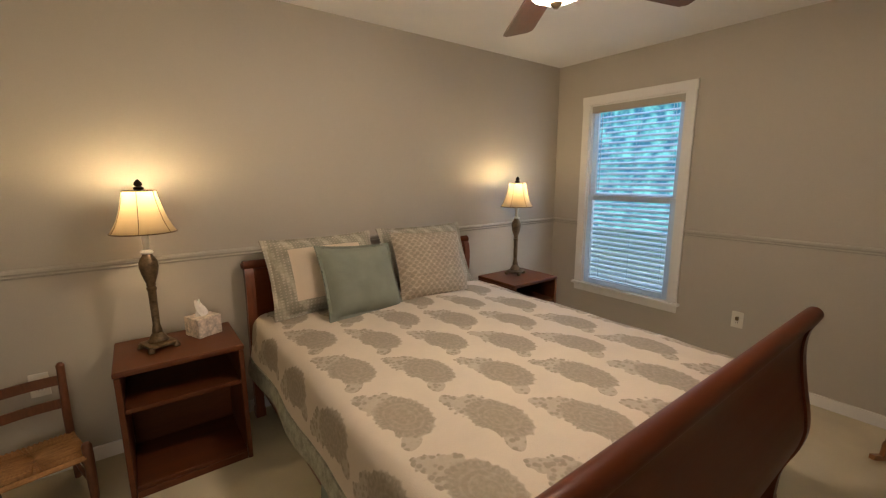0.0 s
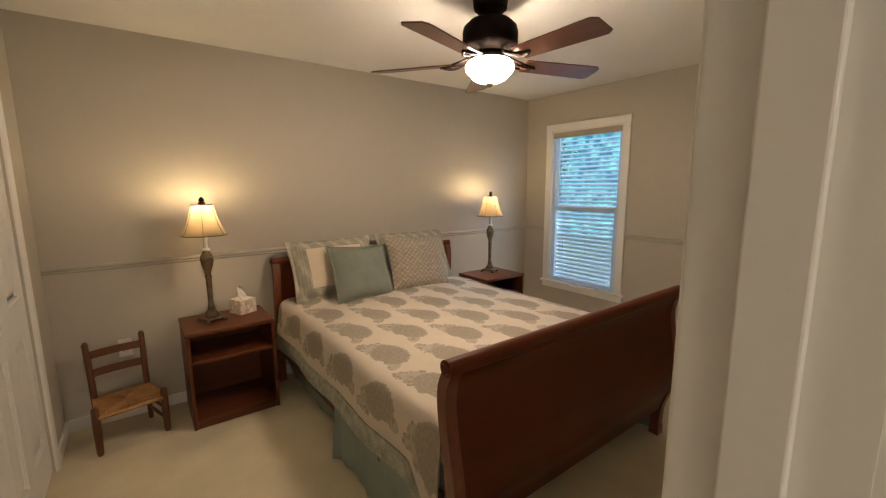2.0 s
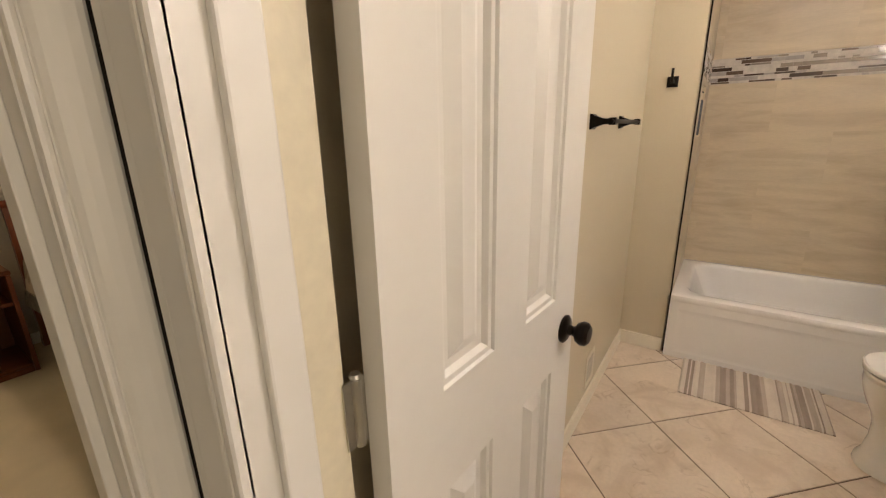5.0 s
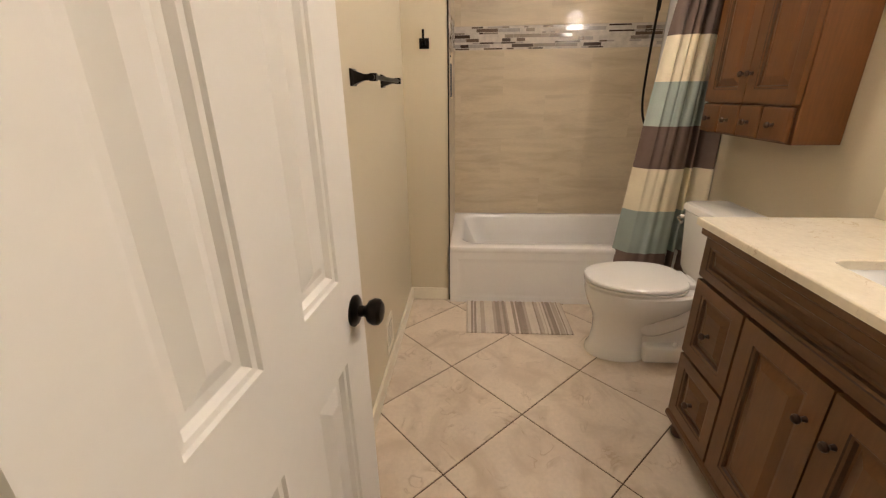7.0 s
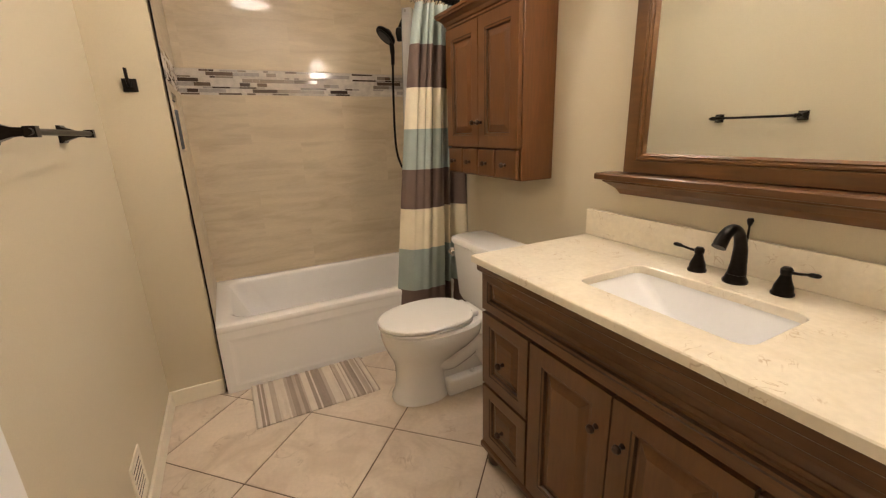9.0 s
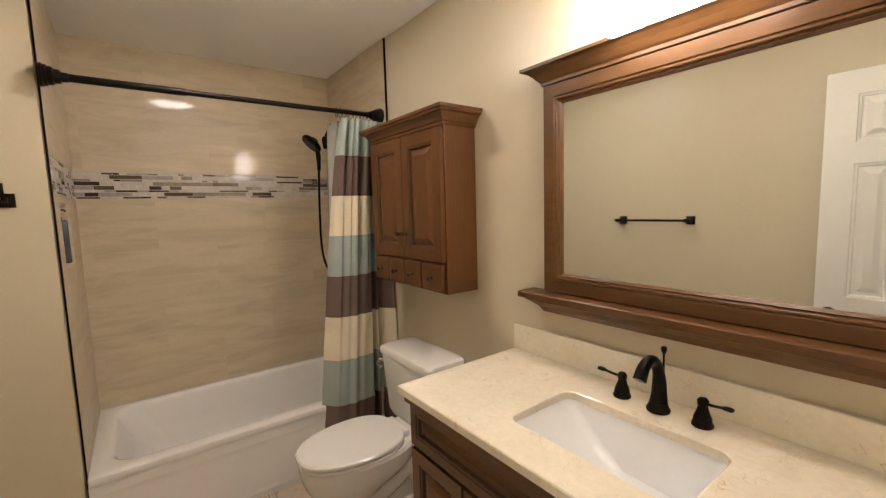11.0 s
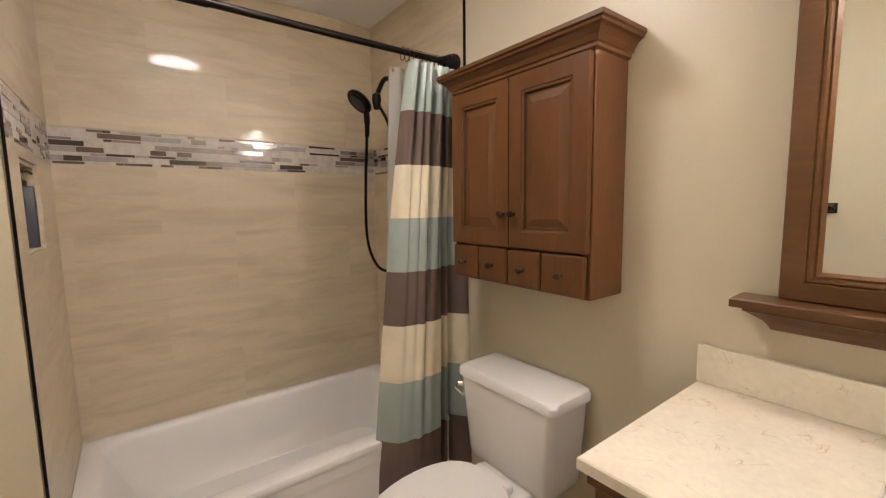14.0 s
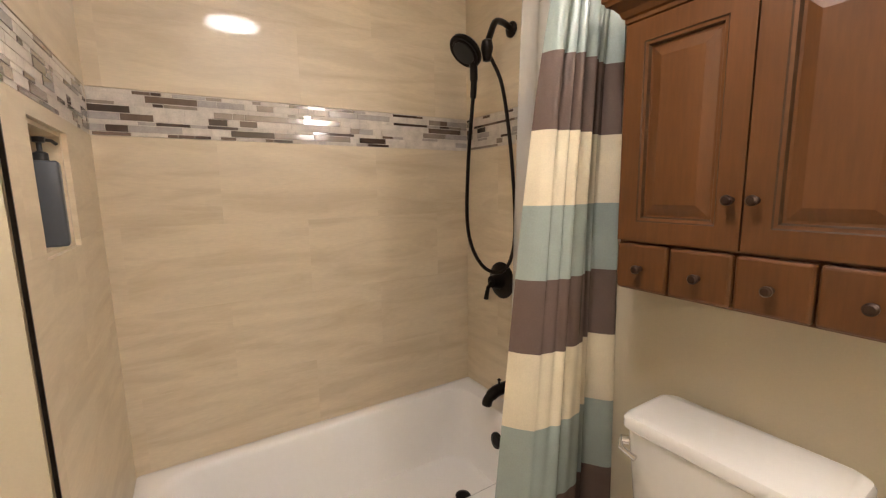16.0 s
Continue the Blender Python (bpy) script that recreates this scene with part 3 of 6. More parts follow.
def trim_run(name, poly, axis, a, b, mat=TRIM, label=""):
    bm = bmesh.new()
    prism(bm, poly, axis, a, b)
    return structure(name, bm, mat, label)


bm = boxes((0.224, -0.658, 0, DJ, YS - 0.001, 2.06), (XW, -0.658, 2.045, DJ, YS - 0.001, 2.06))
box(bm, 0.213, -0.621, 0, 0.224, -0.582, 2.045, bevel=0.002)
structure("door_frame_1", bm, TRIM, "white painted jamb of the bedroom doorway")
trim_run("casing_1", [(0.226 + 0.88 * u, -0.658 - 1.25 * v) for u, v in CASE], "z", 0, 2.11)
trim_run("casing_2", [(0.236 + u, YS + 0.8 * v) for u, v in CASE], "z", 0, 2.11)
bm = bmesh.new()
prism(bm, [(-0.658 - v, 2.05 + u) for u, v in CASE], "x", XW, 0.226)
structure("casing_3", bm, TRIM)

# ---- bathroom doorway ----
bm = boxes((HALLX - 0.002, -0.775, 0, BW + 0.003, BDN, 2.06), (HALLX - 0.002, -1.397, 0, BW + 0.003, -1.390, 2.06), (HALLX - 0.002, -1.390, 2.05, BW + 0.003, -0.775, 2.06))
structure("door_frame_2", bm, TRIM, "white painted jamb of the bathroom doorway")
bm = rbox(0.312, -0.787, 0, 0.352, -0.775, 2.05, bevel=0.003)
box(bm, 0.312, -1.390, 0, 0.352, -1.378, 2.05, bevel=0.003)
structure("door_stop", bm, TRIM)
# thin strip on the rebate, yellower than the rest of the jamb
structure("jamb_rebate", boxes((0.353, -0.7762, 0, 0.402, -0.775, 2.05)), YELLOWISH, "yellowish strip of the jamb")
FLATCASE = [(0, 0), (0, 0.010), (0.002, 0.0125), (0.006, 0.0135), (0.0095, 0.0125), (0.011, 0.010), (0.0125, 0.010), (0.0135, 0.0125), (0.016, 0.0135), (0.054, 0.0135), (0.057, 0.0115), (0.057, 0)]
trim_run("casing_4", [(HALLX - v, -0.775 + 1.19 * u) for u, v in FLATCASE], "z", 0, 2.13)
# thin dark sheets that deepen the shade in the joint between the casings
structure("corner_gap_shade", boxes((HALLX - 0.0015, -0.6964, 0, HALLX, -0.6606, 2.12), (0.2765, -0.6605, 0, HALLX, -0.6582, 2.12)), SHADOWGAP, "dark sheets painted as the shade in the unfilled joint between the door casings")
structure("casing_fillet", boxes((HALLX - 0.012, -0.7070, 0, HALLX, -0.6875, 2.12), bevel=0.002), TRIM, "white painted filler beside the casing")
trim_run("casing_5", [(HALLX - v, -1.393 - u) for u, v in CASE], "z", 0, 2.13)
trim_run("casing_6", [(BW + 0.004 + v, -1.393 - u) for u, v in CASE], "z", 0, 2.13)
bm = bmesh.new()
prism(bm, [(HALLX - v, 2.055 + u) for u, v in CASE], "y", -1.395, -0.772)
prism(bm, [(BW + v, 2.055 + u) for u, v in CASE], "y", -1.395, -0.70)
structure("casing_7", bm, TRIM)
structure("threshold", rbox(0.30, -1.390, -0.01, 0.40, -0.775, 0.008, bevel=0.003), STAND, "wooden threshold strip")

DOOR_STEPS = [(0, 0), (0.003, 0.005), (0.011, 0.006), (0.017, 0.015), (0.030, 0.015), (0.052, 0.004), (0.053, 0.0035)]


def knob(parent, at, out, mat=BRONZE, r=0.027, label="dark bronze door knob"):
    """A door knob with its round plate; out: the direction it stands off to."""
    bm = bmesh.new()
    prof = [(0.0, 0), (0.031, 0), (0.032, 0.005), (0.026, 0.010), (0.012, 0.013), (0.0105, 0.022), (0.013, 0.027), (0.022, 0.032), (r, 0.042), (r * 0.96, 0.052), (r * 0.7, 0.058), (0, 0.060)]
    lathe(bm, prof, 24)
    m = Matrix.Translation(at) @ Vector(out).to_track_quat("Z", "Y").to_matrix().to_4x4()
    ob = part("door_knob", bm, mat, parent, label, smooth=True)
    ob.matrix_local = m
    return ob


def six_panel_door(name, label, m, w, h, t, xs, zs):
    d = thing(name, label, "door", m, kind="structure")
    rects = [(a, b, c, e) for a, b in xs for c, e in zs]
    framed_slab(d, w, h, t, rects, DOOR_STEPS, TRIM)
    return d


DOOR_W = 0.602
bath_door = six_panel_door("door_bathroom", "white six-panel bathroom door standing open, with dark knobs", turned(0.425, -0.818, 0.012, -3.5), DOOR_W, 2.03, 0.035, ((0.107, 0.242), (0.355, 0.490)), ((0.19, 0.79), (0.960, 1.60), (1.70, 1.92)))
knob(bath_door, (DOOR_W - 0.055, 0.0, 0.872), (0, -1, 0))
knob(bath_door, (DOOR_W - 0.055, 0.035, 0.872), (0, 1, 0))
for z in (0.28, 0.985, 1.76):
    bm = bmesh.new()
    tube(bm, [(-0.012, 0.036, z - 0.045), (-0.012, 0.036, z + 0.045)], 0.0065, 10)
    lathe(bm, [(0.0, -0.006), (0.005, -0.004), (0.005, 0.0), (0.008, 0.002), (0.006, 0.006), (0, 0.008)], 10, (-0.012, 0.036, z + 0.047))
    box(bm, -0.012, 0.0355, z - 0.045, 0.0, 0.0375, z + 0.045)
    box(bm, -0.030, 0.036, z - 0.045, -0.012, 0.038, z + 0.045)
    part("hinge", bm, STEEL, bath_door, "satin nickel butt hinge", smooth=True)

# closet doors on the bedroom's west wall
closet_w = (CY1 - CY0) / 4 - 0.002
for k in range(4):
    c = six_panel_door("door_closet", "white panelled bifold closet leaf, closed", turned(XW - 0.012, CY0 + k * (closet_w + 0.002) + 0.001, 0.012, 90), closet_w, 2.02, 0.03, ((0.075, closet_w - 0.075),), ((0.19, 0.79), (0.960, 1.60), (1.70, 1.92)))
    if k in (1, 2):
        bm = bmesh.new()
        lathe(bm, [(0.008, 0), (0.008, 0.01), (0.016, 0.018), (0.014, 0.026), (0, 0.03)], 16)
        o = part("pull_knob", bm, TRIM, c, smooth=True)
        o.matrix_local = Matrix.Translation((closet_w / 2, 0, 0.92)) @ pose(0, 0, 0, 90)
for nm, a, b in (("casing_8", CY1 - 0.002, 1), ("casing_9", CY0 + 0.002, -1)):
    trim_run(nm, [(XW + v, a + b * u) for u, v in CASE], "z", 0, 2.11)
trim_run("casing_10", [(XW + v, 2.05 + u) for u, v in CASE], "y", CY0 - 0.055, CY1 + 0.055)

# ---- window ----
win = thing("window_1", "white double-hung window with wide painted casing", "window", pose(XE, 0, 0), kind="structure")
bm = boxes((-0.018, 1.345, WZ0, 0, 1.418, 2.045), (-0.018, 2.207, WZ0, 0, 2.28, 2.045), (-0.019, 1.340, 2.04, 0, 2.285, 2.112), bevel=0.003)
part("casing", bm, TRIM, win)
part("window_sill", rbox(-0.04, 1.325, 0.428, 0.10, 2.30, 0.45, bevel=0.005), TRIM, win)
part("apron", rbox(-0.016, 1.345, 0.37, 0, 2.28, 0.428, bevel=0.003), TRIM, win)
part("liner", boxes((0, WY0 - 0.001, WZ0, 0.12, WY0 + 0.012, WZ1), (0, WY1 - 0.012, WZ0, 0.12, WY1 + 0.001, WZ1), (0, WY0 + 0.012, WZ1 - 0.012, 0.12, WY1 - 0.012, WZ1 + 0.001)), TRIM, win)


def sash(x, z0, z1):
    s = 0.045
    fr = boxes((x, WY0 + 0.012, z0, x + 0.028, WY0 + 0.012 + s, z1), (x, WY1 - 0.012 - s, z0, x + 0.028, WY1 - 0.012, z1), (x, WY0 + 0.012 + s, z0, x + 0.028, WY1 - 0.012 - s, z0 + s), (x, WY0 + 0.012 + s, z1 - s, x + 0.028, WY1 - 0.012 - s, z1), bevel=0.002)
    o = part("window_frame", fr, VINYL, win)
    g = part("pane", boxes((x + 0.011, WY0 + 0.05, z0 + 0.04, x + 0.015, WY1 - 0.05, z1 - 0.04)), GLASS, o)
    g.visible_shadow = False


sash(0.040, 1.225, WZ1 - 0.012)
sash(0.012, WZ0, 1.262)

blind = thing("window_blind", "white two-inch slatted blind lowered over the window, slats open", "blind", pose(XE, 0, 0))
part("headrail", rbox(0.072, WY0 + 0.016, 1.985, 0.118, WY1 - 0.016, 2.026, bevel=0.003), BLINDM, blind)
part("head_stop", rbox(0.002, WY0 + 0.012, 1.972, 0.038, WY1 - 0.012, 2.028, bevel=0.002), RAIL, win)
bm = bmesh.new()
ang = radians(-26)
arc = [(u, 0.003 * (1 - (u / 0.024) ** 2)) for u in (-0.024, -0.012, 0, 0.012, 0.024)]
poly = arc + [(u, v - 0.0022) for u, v in reversed(arc)]
prism(bm, [(u * math.cos(ang) + v * math.sin(ang), v * math.cos(ang) - u * math.sin(ang)) for u, v in poly], "y", WY0 + 0.018, WY1 - 0.018)
slat = part("slat", bm, BLINDM, blind)
slat.location = (0.096, 0, 0.52)
n_slats = 33
for k in range(1, n_slats):
    s = new("slat", slat.data)
    s.parent = blind
    s.location = (0.096, 0, 0.52 + k * 0.0443)
part("bottom_rail", rbox(0.076, WY0 + 0.018, 0.47, 0.116, WY1 - 0.018, 0.49, bevel=0.004), BLINDM, blind)
for y in (WY0 + 0.12, (WY0 + WY1) / 2, WY1 - 0.12):
    bm = bmesh.new()
    for x in (0.0715, 0.1205):
        tube(bm, [(x, y, 0.49), (x, y, 1.985)], 0.0012, 6)
    part("ladder_cord", bm, BLINDM, blind)
bm = bmesh.new()
tube(bm, [(0.071, WY1 - 0.075, 1.97), (0.071, WY1 - 0.075, 1.3)], 0.004, 8)
part("tilt_wand", bm, BLINDM, blind)

# outside the window
window_sky = new("window_sky_light", bpy.data.lights.new("window_sky_light", "AREA"))
window_sky.data.shape, window_sky.data.size, window_sky.data.size_y, window_sky.data.energy, window_sky.data.color = "RECTANGLE", 0.9, 0.5, WINDOW_SKY_W, (0.24, 0.55, 1.0)
window_sky.matrix_world = look((XE + 0.55, 1.81, 2.45), (XE + 0.05, 1.81, 1.35))
structure("ground", boxes((3.7, -60, -1.0, 120, 60, -0.5)), GRASS, "lawn outside the window")
BACK = bpy.data.materials.new("glowing_tree_backdrop")
BACK.use_nodes = True
n, l = BACK.node_tree.nodes, BACK.node_tree.links
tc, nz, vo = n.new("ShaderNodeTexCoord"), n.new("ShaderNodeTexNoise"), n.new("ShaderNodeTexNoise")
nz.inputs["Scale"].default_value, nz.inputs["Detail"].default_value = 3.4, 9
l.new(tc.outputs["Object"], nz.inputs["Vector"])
# tree mottling that emits its own light, with cool daylight put into the teal
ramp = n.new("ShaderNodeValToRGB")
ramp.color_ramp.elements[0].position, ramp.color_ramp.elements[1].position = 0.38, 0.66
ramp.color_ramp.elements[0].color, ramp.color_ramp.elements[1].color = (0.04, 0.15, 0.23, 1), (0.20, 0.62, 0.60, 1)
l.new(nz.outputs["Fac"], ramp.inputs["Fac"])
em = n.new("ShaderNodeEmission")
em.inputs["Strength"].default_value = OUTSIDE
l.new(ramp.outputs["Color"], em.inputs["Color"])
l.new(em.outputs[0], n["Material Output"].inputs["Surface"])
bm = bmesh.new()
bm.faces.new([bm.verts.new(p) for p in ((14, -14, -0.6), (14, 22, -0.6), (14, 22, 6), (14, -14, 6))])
structure("backdrop", bm, BACK, "self-lit teal backdrop of trees beyond the garden")


def tree(x, y, h, seed):
    rnd = random.Random(seed)
    t = thing("tree", "leafy green garden tree outside the window", "tree", pose(x, y, -0.5))
    bm = bmesh.new()
    tube(bm, [(0, 0, 0), (0.05, 0.03, h * 0.3), (0.0, 0.1, h * 0.7), (0.05, 0.05, h)], [0.12, 0.09, 0.05, 0.015], 10)
    tips = []
    for k in range(14):
        z = h * rnd.uniform(0.25, 0.95)
        a = rnd.uniform(0, 6.28)
        r = rnd.uniform(0.7, 1.5) * (1.15 - 0.5 * z / h)
        tip = (r * math.cos(a), r * math.sin(a), z + rnd.uniform(0.0, 0.6))
        tube(bm, [(0, 0.05, z), (tip[0] * 0.5, tip[1] * 0.5, z + 0.15), tip], [0.035, 0.022, 0.008], 6)
        tips.append(tip)
    part("trunk", bm, BARK, t)
    bm = bmesh.new()
    for k in range(1500):
        c = tips[rnd.randrange(len(tips))]
        s = rnd.uniform(0.3, 1.05)
        p = Vector((c[0] * s, c[1] * s, c[2])) + Vector((rnd.gauss(0, 0.28), rnd.gauss(0, 0.28), rnd.gauss(0, 0.25)))
        m = Matrix.Translation(p) @ Euler((rnd.uniform(-1, 1), rnd.uniform(-1, 1), rnd.uniform(0, 6.3))).to_matrix().to_4x4()
        ln = rnd.uniform(0.05, 0.10)
        bm.faces.new([bm.verts.new(m @ Vector(q)) for q in ((0, -ln, 0), (ln * 0.45, -ln * 0.1, 0.012), (0, ln, 0), (-ln * 0.45, -ln * 0.1, 0.012))])
    part("crown", bm, LEAF, t)


tree(11.5, 1.0, 5.0, 5)
tree(12.5, 9.5, 5.5, 9)


# ---- bathroom: tub and fittings ----
def rounded(x0, x1, y0, y1, r, z, n=5):
    """A ring of points round a rectangle with rounded corners."""
    out = []
    for cx, cy, a in ((x1 - r, y1 - r, 0), (x0 + r, y1 - r, 90), (x0 + r, y0 + r, 180), (x1 - r, y0 + r, 270)):
        for k in range(n + 1):
            t = radians(a + 90 * k / n)
            out.append((cx + r * math.cos(t), cy + r * math.sin(t), z))
    return out


def loft(bm, rings, cap_first=False, cap_last=True):
    vs = [[bm.verts.new(p) for p in r] for r in rings]
    n = len(vs[0])
    for a, b in zip(vs, vs[1:]):
        for k in range(n):
            bm.faces.new((a[k], a[(k + 1) % n], b[(k + 1) % n], b[k]))
    if cap_first:
        bm.faces.new(vs[0])
    if cap_last:
        bm.faces.new(vs[-1])
    return bm


tub = thing("bathtub", "white enamelled alcove bathtub with a plain apron", "bathtub", pose(0, 0, 0))
X0, X1, Y0, Y1, ZR = 2.672, 3.472, -2.388, -0.947, 0.384
bm = bmesh.new()
loft(bm, [rounded(X0 + 0.004, X1, Y0, Y1, 0.004, 0.345), rounded(X0, X1, Y0, Y1, 0.008, 0.352), rounded(X0, X1, Y0, Y1, 0.008, ZR - 0.010), rounded(X0 + 0.003, X1, Y0, Y1, 0.010, ZR - 0.003), rounded(X0 + 0.010, X1 - 0.004, Y0 + 0.004, Y1 - 0.004, 0.012, ZR),
          rounded(X0 + 0.080, X1 - 0.045, Y0 + 0.075, Y1 - 0.060, 0.11, ZR), rounded(X0 + 0.090, X1 - 0.055, Y0 + 0.085, Y1 - 0.072, 0.11, ZR - 0.006), rounded(X0 + 0.098, X1 - 0.062, Y0 + 0.092, Y1 - 0.085, 0.11, ZR - 0.022),
          rounded(X0 + 0.115, X1 - 0.075, Y0 + 0.105, Y1 - 0.14, 0.12, 0.24), rounded(X0 + 0.13, X1 - 0.09, Y0 + 0.12, Y1 - 0.20, 0.12, 0.12), rounded(X0 + 0.16, X1 - 0.12, Y0 + 0.15, Y1 - 0.26, 0.11, 0.075), rounded(X0 + 0.22, X1 - 0.18, Y0 + 0.22, Y1 - 0.34, 0.08, 0.065)])
part("basin", bm, ACRYL, tub, smooth=True)
bm = bmesh.new()
AX = 2.6745
bm2 = [(0.0, 0.0), (0.045, 0.0), (0.054, 0.0014), (0.064, 0.0026), (0.074, 0.003)]
quads = [bm.verts.new(p) for p in ((AX, Y0, 0), (AX, Y1, 0), (AX, Y1, 0.348), (AX, Y0, 0.348))]
last = quads
for ins, dep in bm2[1:]:
    ring = [bm.verts.new(p) for p in ((AX + dep, Y0 + ins, ins * 0.8), (AX + dep, Y1 - ins, ins * 0.8), (AX + dep, Y1 - ins, 0.348 - ins), (AX + dep, Y0 + ins, 0.348 - ins))]
    for k in range(4):
        bm.faces.new((last[k], last[(k + 1) % 4], ring[(k + 1) % 4], ring[k]))
    last = ring
bm.faces.new(last)
back = [bm.verts.new(p) for p in ((AX + 0.03, Y0, 0), (AX + 0.03, Y1, 0), (AX + 0.03, Y1, 0.348), (AX + 0.03, Y0, 0.348))]
bm.faces.new(back)
for k in range(4):
    bm.faces.new((quads[k], quads[(k + 1) % 4], back[(k + 1) % 4], back[k]))
part("apron", bm, ACRYL, tub)
bm = bmesh.new()
lathe(bm, [(0, 0.0), (0.03, 0.0), (0.033, 0.004), (0.02, 0.007), (0, 0.007)], 20, (3.09, Y0 + 0.30, 0.066))
part("drain", bm, BRONZE, tub, "dark bronze drain")
bm = bmesh.new()
lathe(bm, [(0, 0), (0.036, 0), (0.036, 0.008), (0.02, 0.012), (0, 0.012)], 20, m=Matrix.Translation((3.09, Y0 + 0.112, 0.26)) @ pose(0, 0, 0, -82))
part("overflow_plate", bm, BRONZE, tub, "dark bronze overflow plate")

spout = thing("tub_spout", "dark bronze tub spout over the bath", "faucet", pose(3.09, -2.39, 0.50))
bm = bmesh.new()
tube(bm, curve([(0, 0.0, 0), (0, 0.06, 0.0), (0, 0.125, -0.004), (0, 0.166, -0.03), (0, 0.174, -0.055)], 6), [0.027] * 8 + [0.026] * 8 + [0.022] * 8 + [0.019], 14)
part("body", bm, BRONZE, spout, smooth=True)
bm = bmesh.new()
lathe(bm, [(0.034, 0), (0.034, 0.005), (0.027, 0.010), (0.027, 0.012)], 18, m=pose(0, 0, 0, -90))
part("flange", bm, BRONZE, spout, smooth=True)
bm = bmesh.new()
lathe(bm, [(0.005, 0), (0.005, 0.02), (0.009, 0.025), (0, 0.034)], 12, (0, 0.105, 0.02))
part("diverter", bm, BRONZE, spout, smooth=True)

valve = thing("shower_valve", "dark bronze shower valve plate with lever", "faucet", pose(3.20, -2.39, 0.96))
bm = bmesh.new()
lathe(bm, [(0, 0), (0.085, 0), (0.085, 0.005), (0.075, 0.012), (0.04, 0.018), (0.03, 0.05), (0.027, 0.062), (0, 0.064)], 28, m=pose(0, 0, 0, -90))
part("plate", bm, BRONZE, valve, smooth=True)
bm = bmesh.new()
tube(bm, [(0, 0.055, 0), (0.02, 0.065, -0.03), (0.03, 0.07, -0.085)], [0.012, 0.009, 0.011], 10)
part("lever", bm, BRONZE, valve, smooth=True)

shower = thing("hand_shower", "dark bronze shower head with hand shower and hose", "shower head", pose(0, 0, 0))
bm = bmesh.new()
lathe(bm, [(0, 0), (0.032, 0), (0.032, 0.006), (0.022, 0.016), (0.013, 0.02)], 20, m=Matrix.Translation((3.145, -2.39, 2.027)) @ pose(0, 0, 0, -90))
part("flange", bm, BRONZE, shower, smooth=True)
bm = bmesh.new()
tube(bm, curve([(3.145, -2.39, 2.027), (3.125, -2.33, 2.035), (3.09, -2.26, 2.015), (3.065, -2.215, 1.955), (3.06, -2.20, 1.925)], 8), 0.0125, 12)
part("arm", bm, BRONZE, shower, smooth=True)
bm = bmesh.new()
lathe(bm, [(0, -0.05), (0.015, -0.045), (0.02, -0.02), (0.024, 0.0), (0.02, 0.025), (0.014, 0.03), (0, 0.032)], 16, (3.06, -2.195, 1.90))
part("holder", bm, BRONZE, shower, smooth=True)
m = look((3.085, -2.115, 1.885), (3.085, -1.979, 1.739))
bm = bmesh.new()
lathe(bm, [(0, 0.035), (0.022, 0.035), (0.028, 0.026), (0.062, 0.012), (0.068, 0.004), (0.068, -0.006), (0.063, -0.012), (0.052, -0.010), (0.050, -0.013), (0, -0.013)], 30, m=m)
part("head", bm, BRONZE, shower, smooth=True)
bm = bmesh.new()
lathe(bm, [(0, -0.0135), (0.045, -0.0135), (0.045, -0.016), (0, -0.017)], 26, m=m)
part("spray_face", bm, BLACKP, shower, "black rubber spray face")
bm = bmesh.new()
tube(bm, curve([(3.085, -2.14, 1.885), (3.085, -2.150, 1.84), (3.09, -2.155, 1.78), (3.095, -2.155, 1.72)], 6), [0.014] * 6 + [0.015] * 6 + [0.012] * 6 + [0.009], 12)
part("handle", bm, BRONZE, shower, smooth=True)
bm = bmesh.new()
tube(bm, curve([(3.06, -2.21, 1.875), (3.04, -2.255, 1.76), (3.02, -2.285, 1.5), (2.99, -2.28, 1.2), (2.995, -2.24, 1.065), (3.05, -2.19, 1.055), (3.12, -2.17, 1.13), (3.155, -2.165, 1.26), (3.135, -2.16, 1.5), (3.105, -2.155, 1.66), (3.095, -2.155, 1.73)], 8), 0.0075, 8)
part("hose", bm, BRONZE, shower, smooth=True)

rod = thing("curtain_rod", "dark bronze tension curtain rod across the tub", "curtain rod", pose(0, 0, 0))
RX, RZ = 2.685, 2.003
bm = bmesh.new()
tube(bm, [(RX, -0.95, RZ), (RX, -1.42, RZ)], 0.0155, 16)
tube(bm, [(RX, -1.41, RZ), (RX, -2.39, RZ)], 0.0125, 16)
part("pole", bm, BRONZE, rod, smooth=True)
for y, s in ((-0.947, -1), (-2.389, 1)):
    bm = bmesh.new()
    lathe(bm, [(0, 0), (0.043, 0), (0.044, 0.012), (0.040, 0.016), (0.040, 0.024), (0.035, 0.028), (0.034, 0.042), (0.028, 0.046), (0.025, 0.062), (0.019, 0.066), (0.017, 0.085)], 24, m=Matrix.Translation((RX, y, RZ)) @ pose(0, 0, 0, 90 if s < 0 else -90))
    part("end_cap", bm, BRONZE, rod, smooth=True)

SEAFOAM, UMBER, IVORY = (0.33, 0.385, 0.35), (0.142, 0.099, 0.083), (0.74, 0.66, 0.49)
STRIPES = banded_cloth("striped_satin_curtain", [(0.15, IVORY), (0.385, UMBER), (0.64, SEAFOAM), (0.88, IVORY), (1.105, UMBER), (1.326, SEAFOAM), (1.542, IVORY), (1.758, UMBER), (2.2, SEAFOAM)], 1, rough=0.17)
curt = thing("shower_curtain", "satin shower curtain in seafoam, brown and cream stripes, drawn aside", "shower curtain", pose(0, 0, 0))


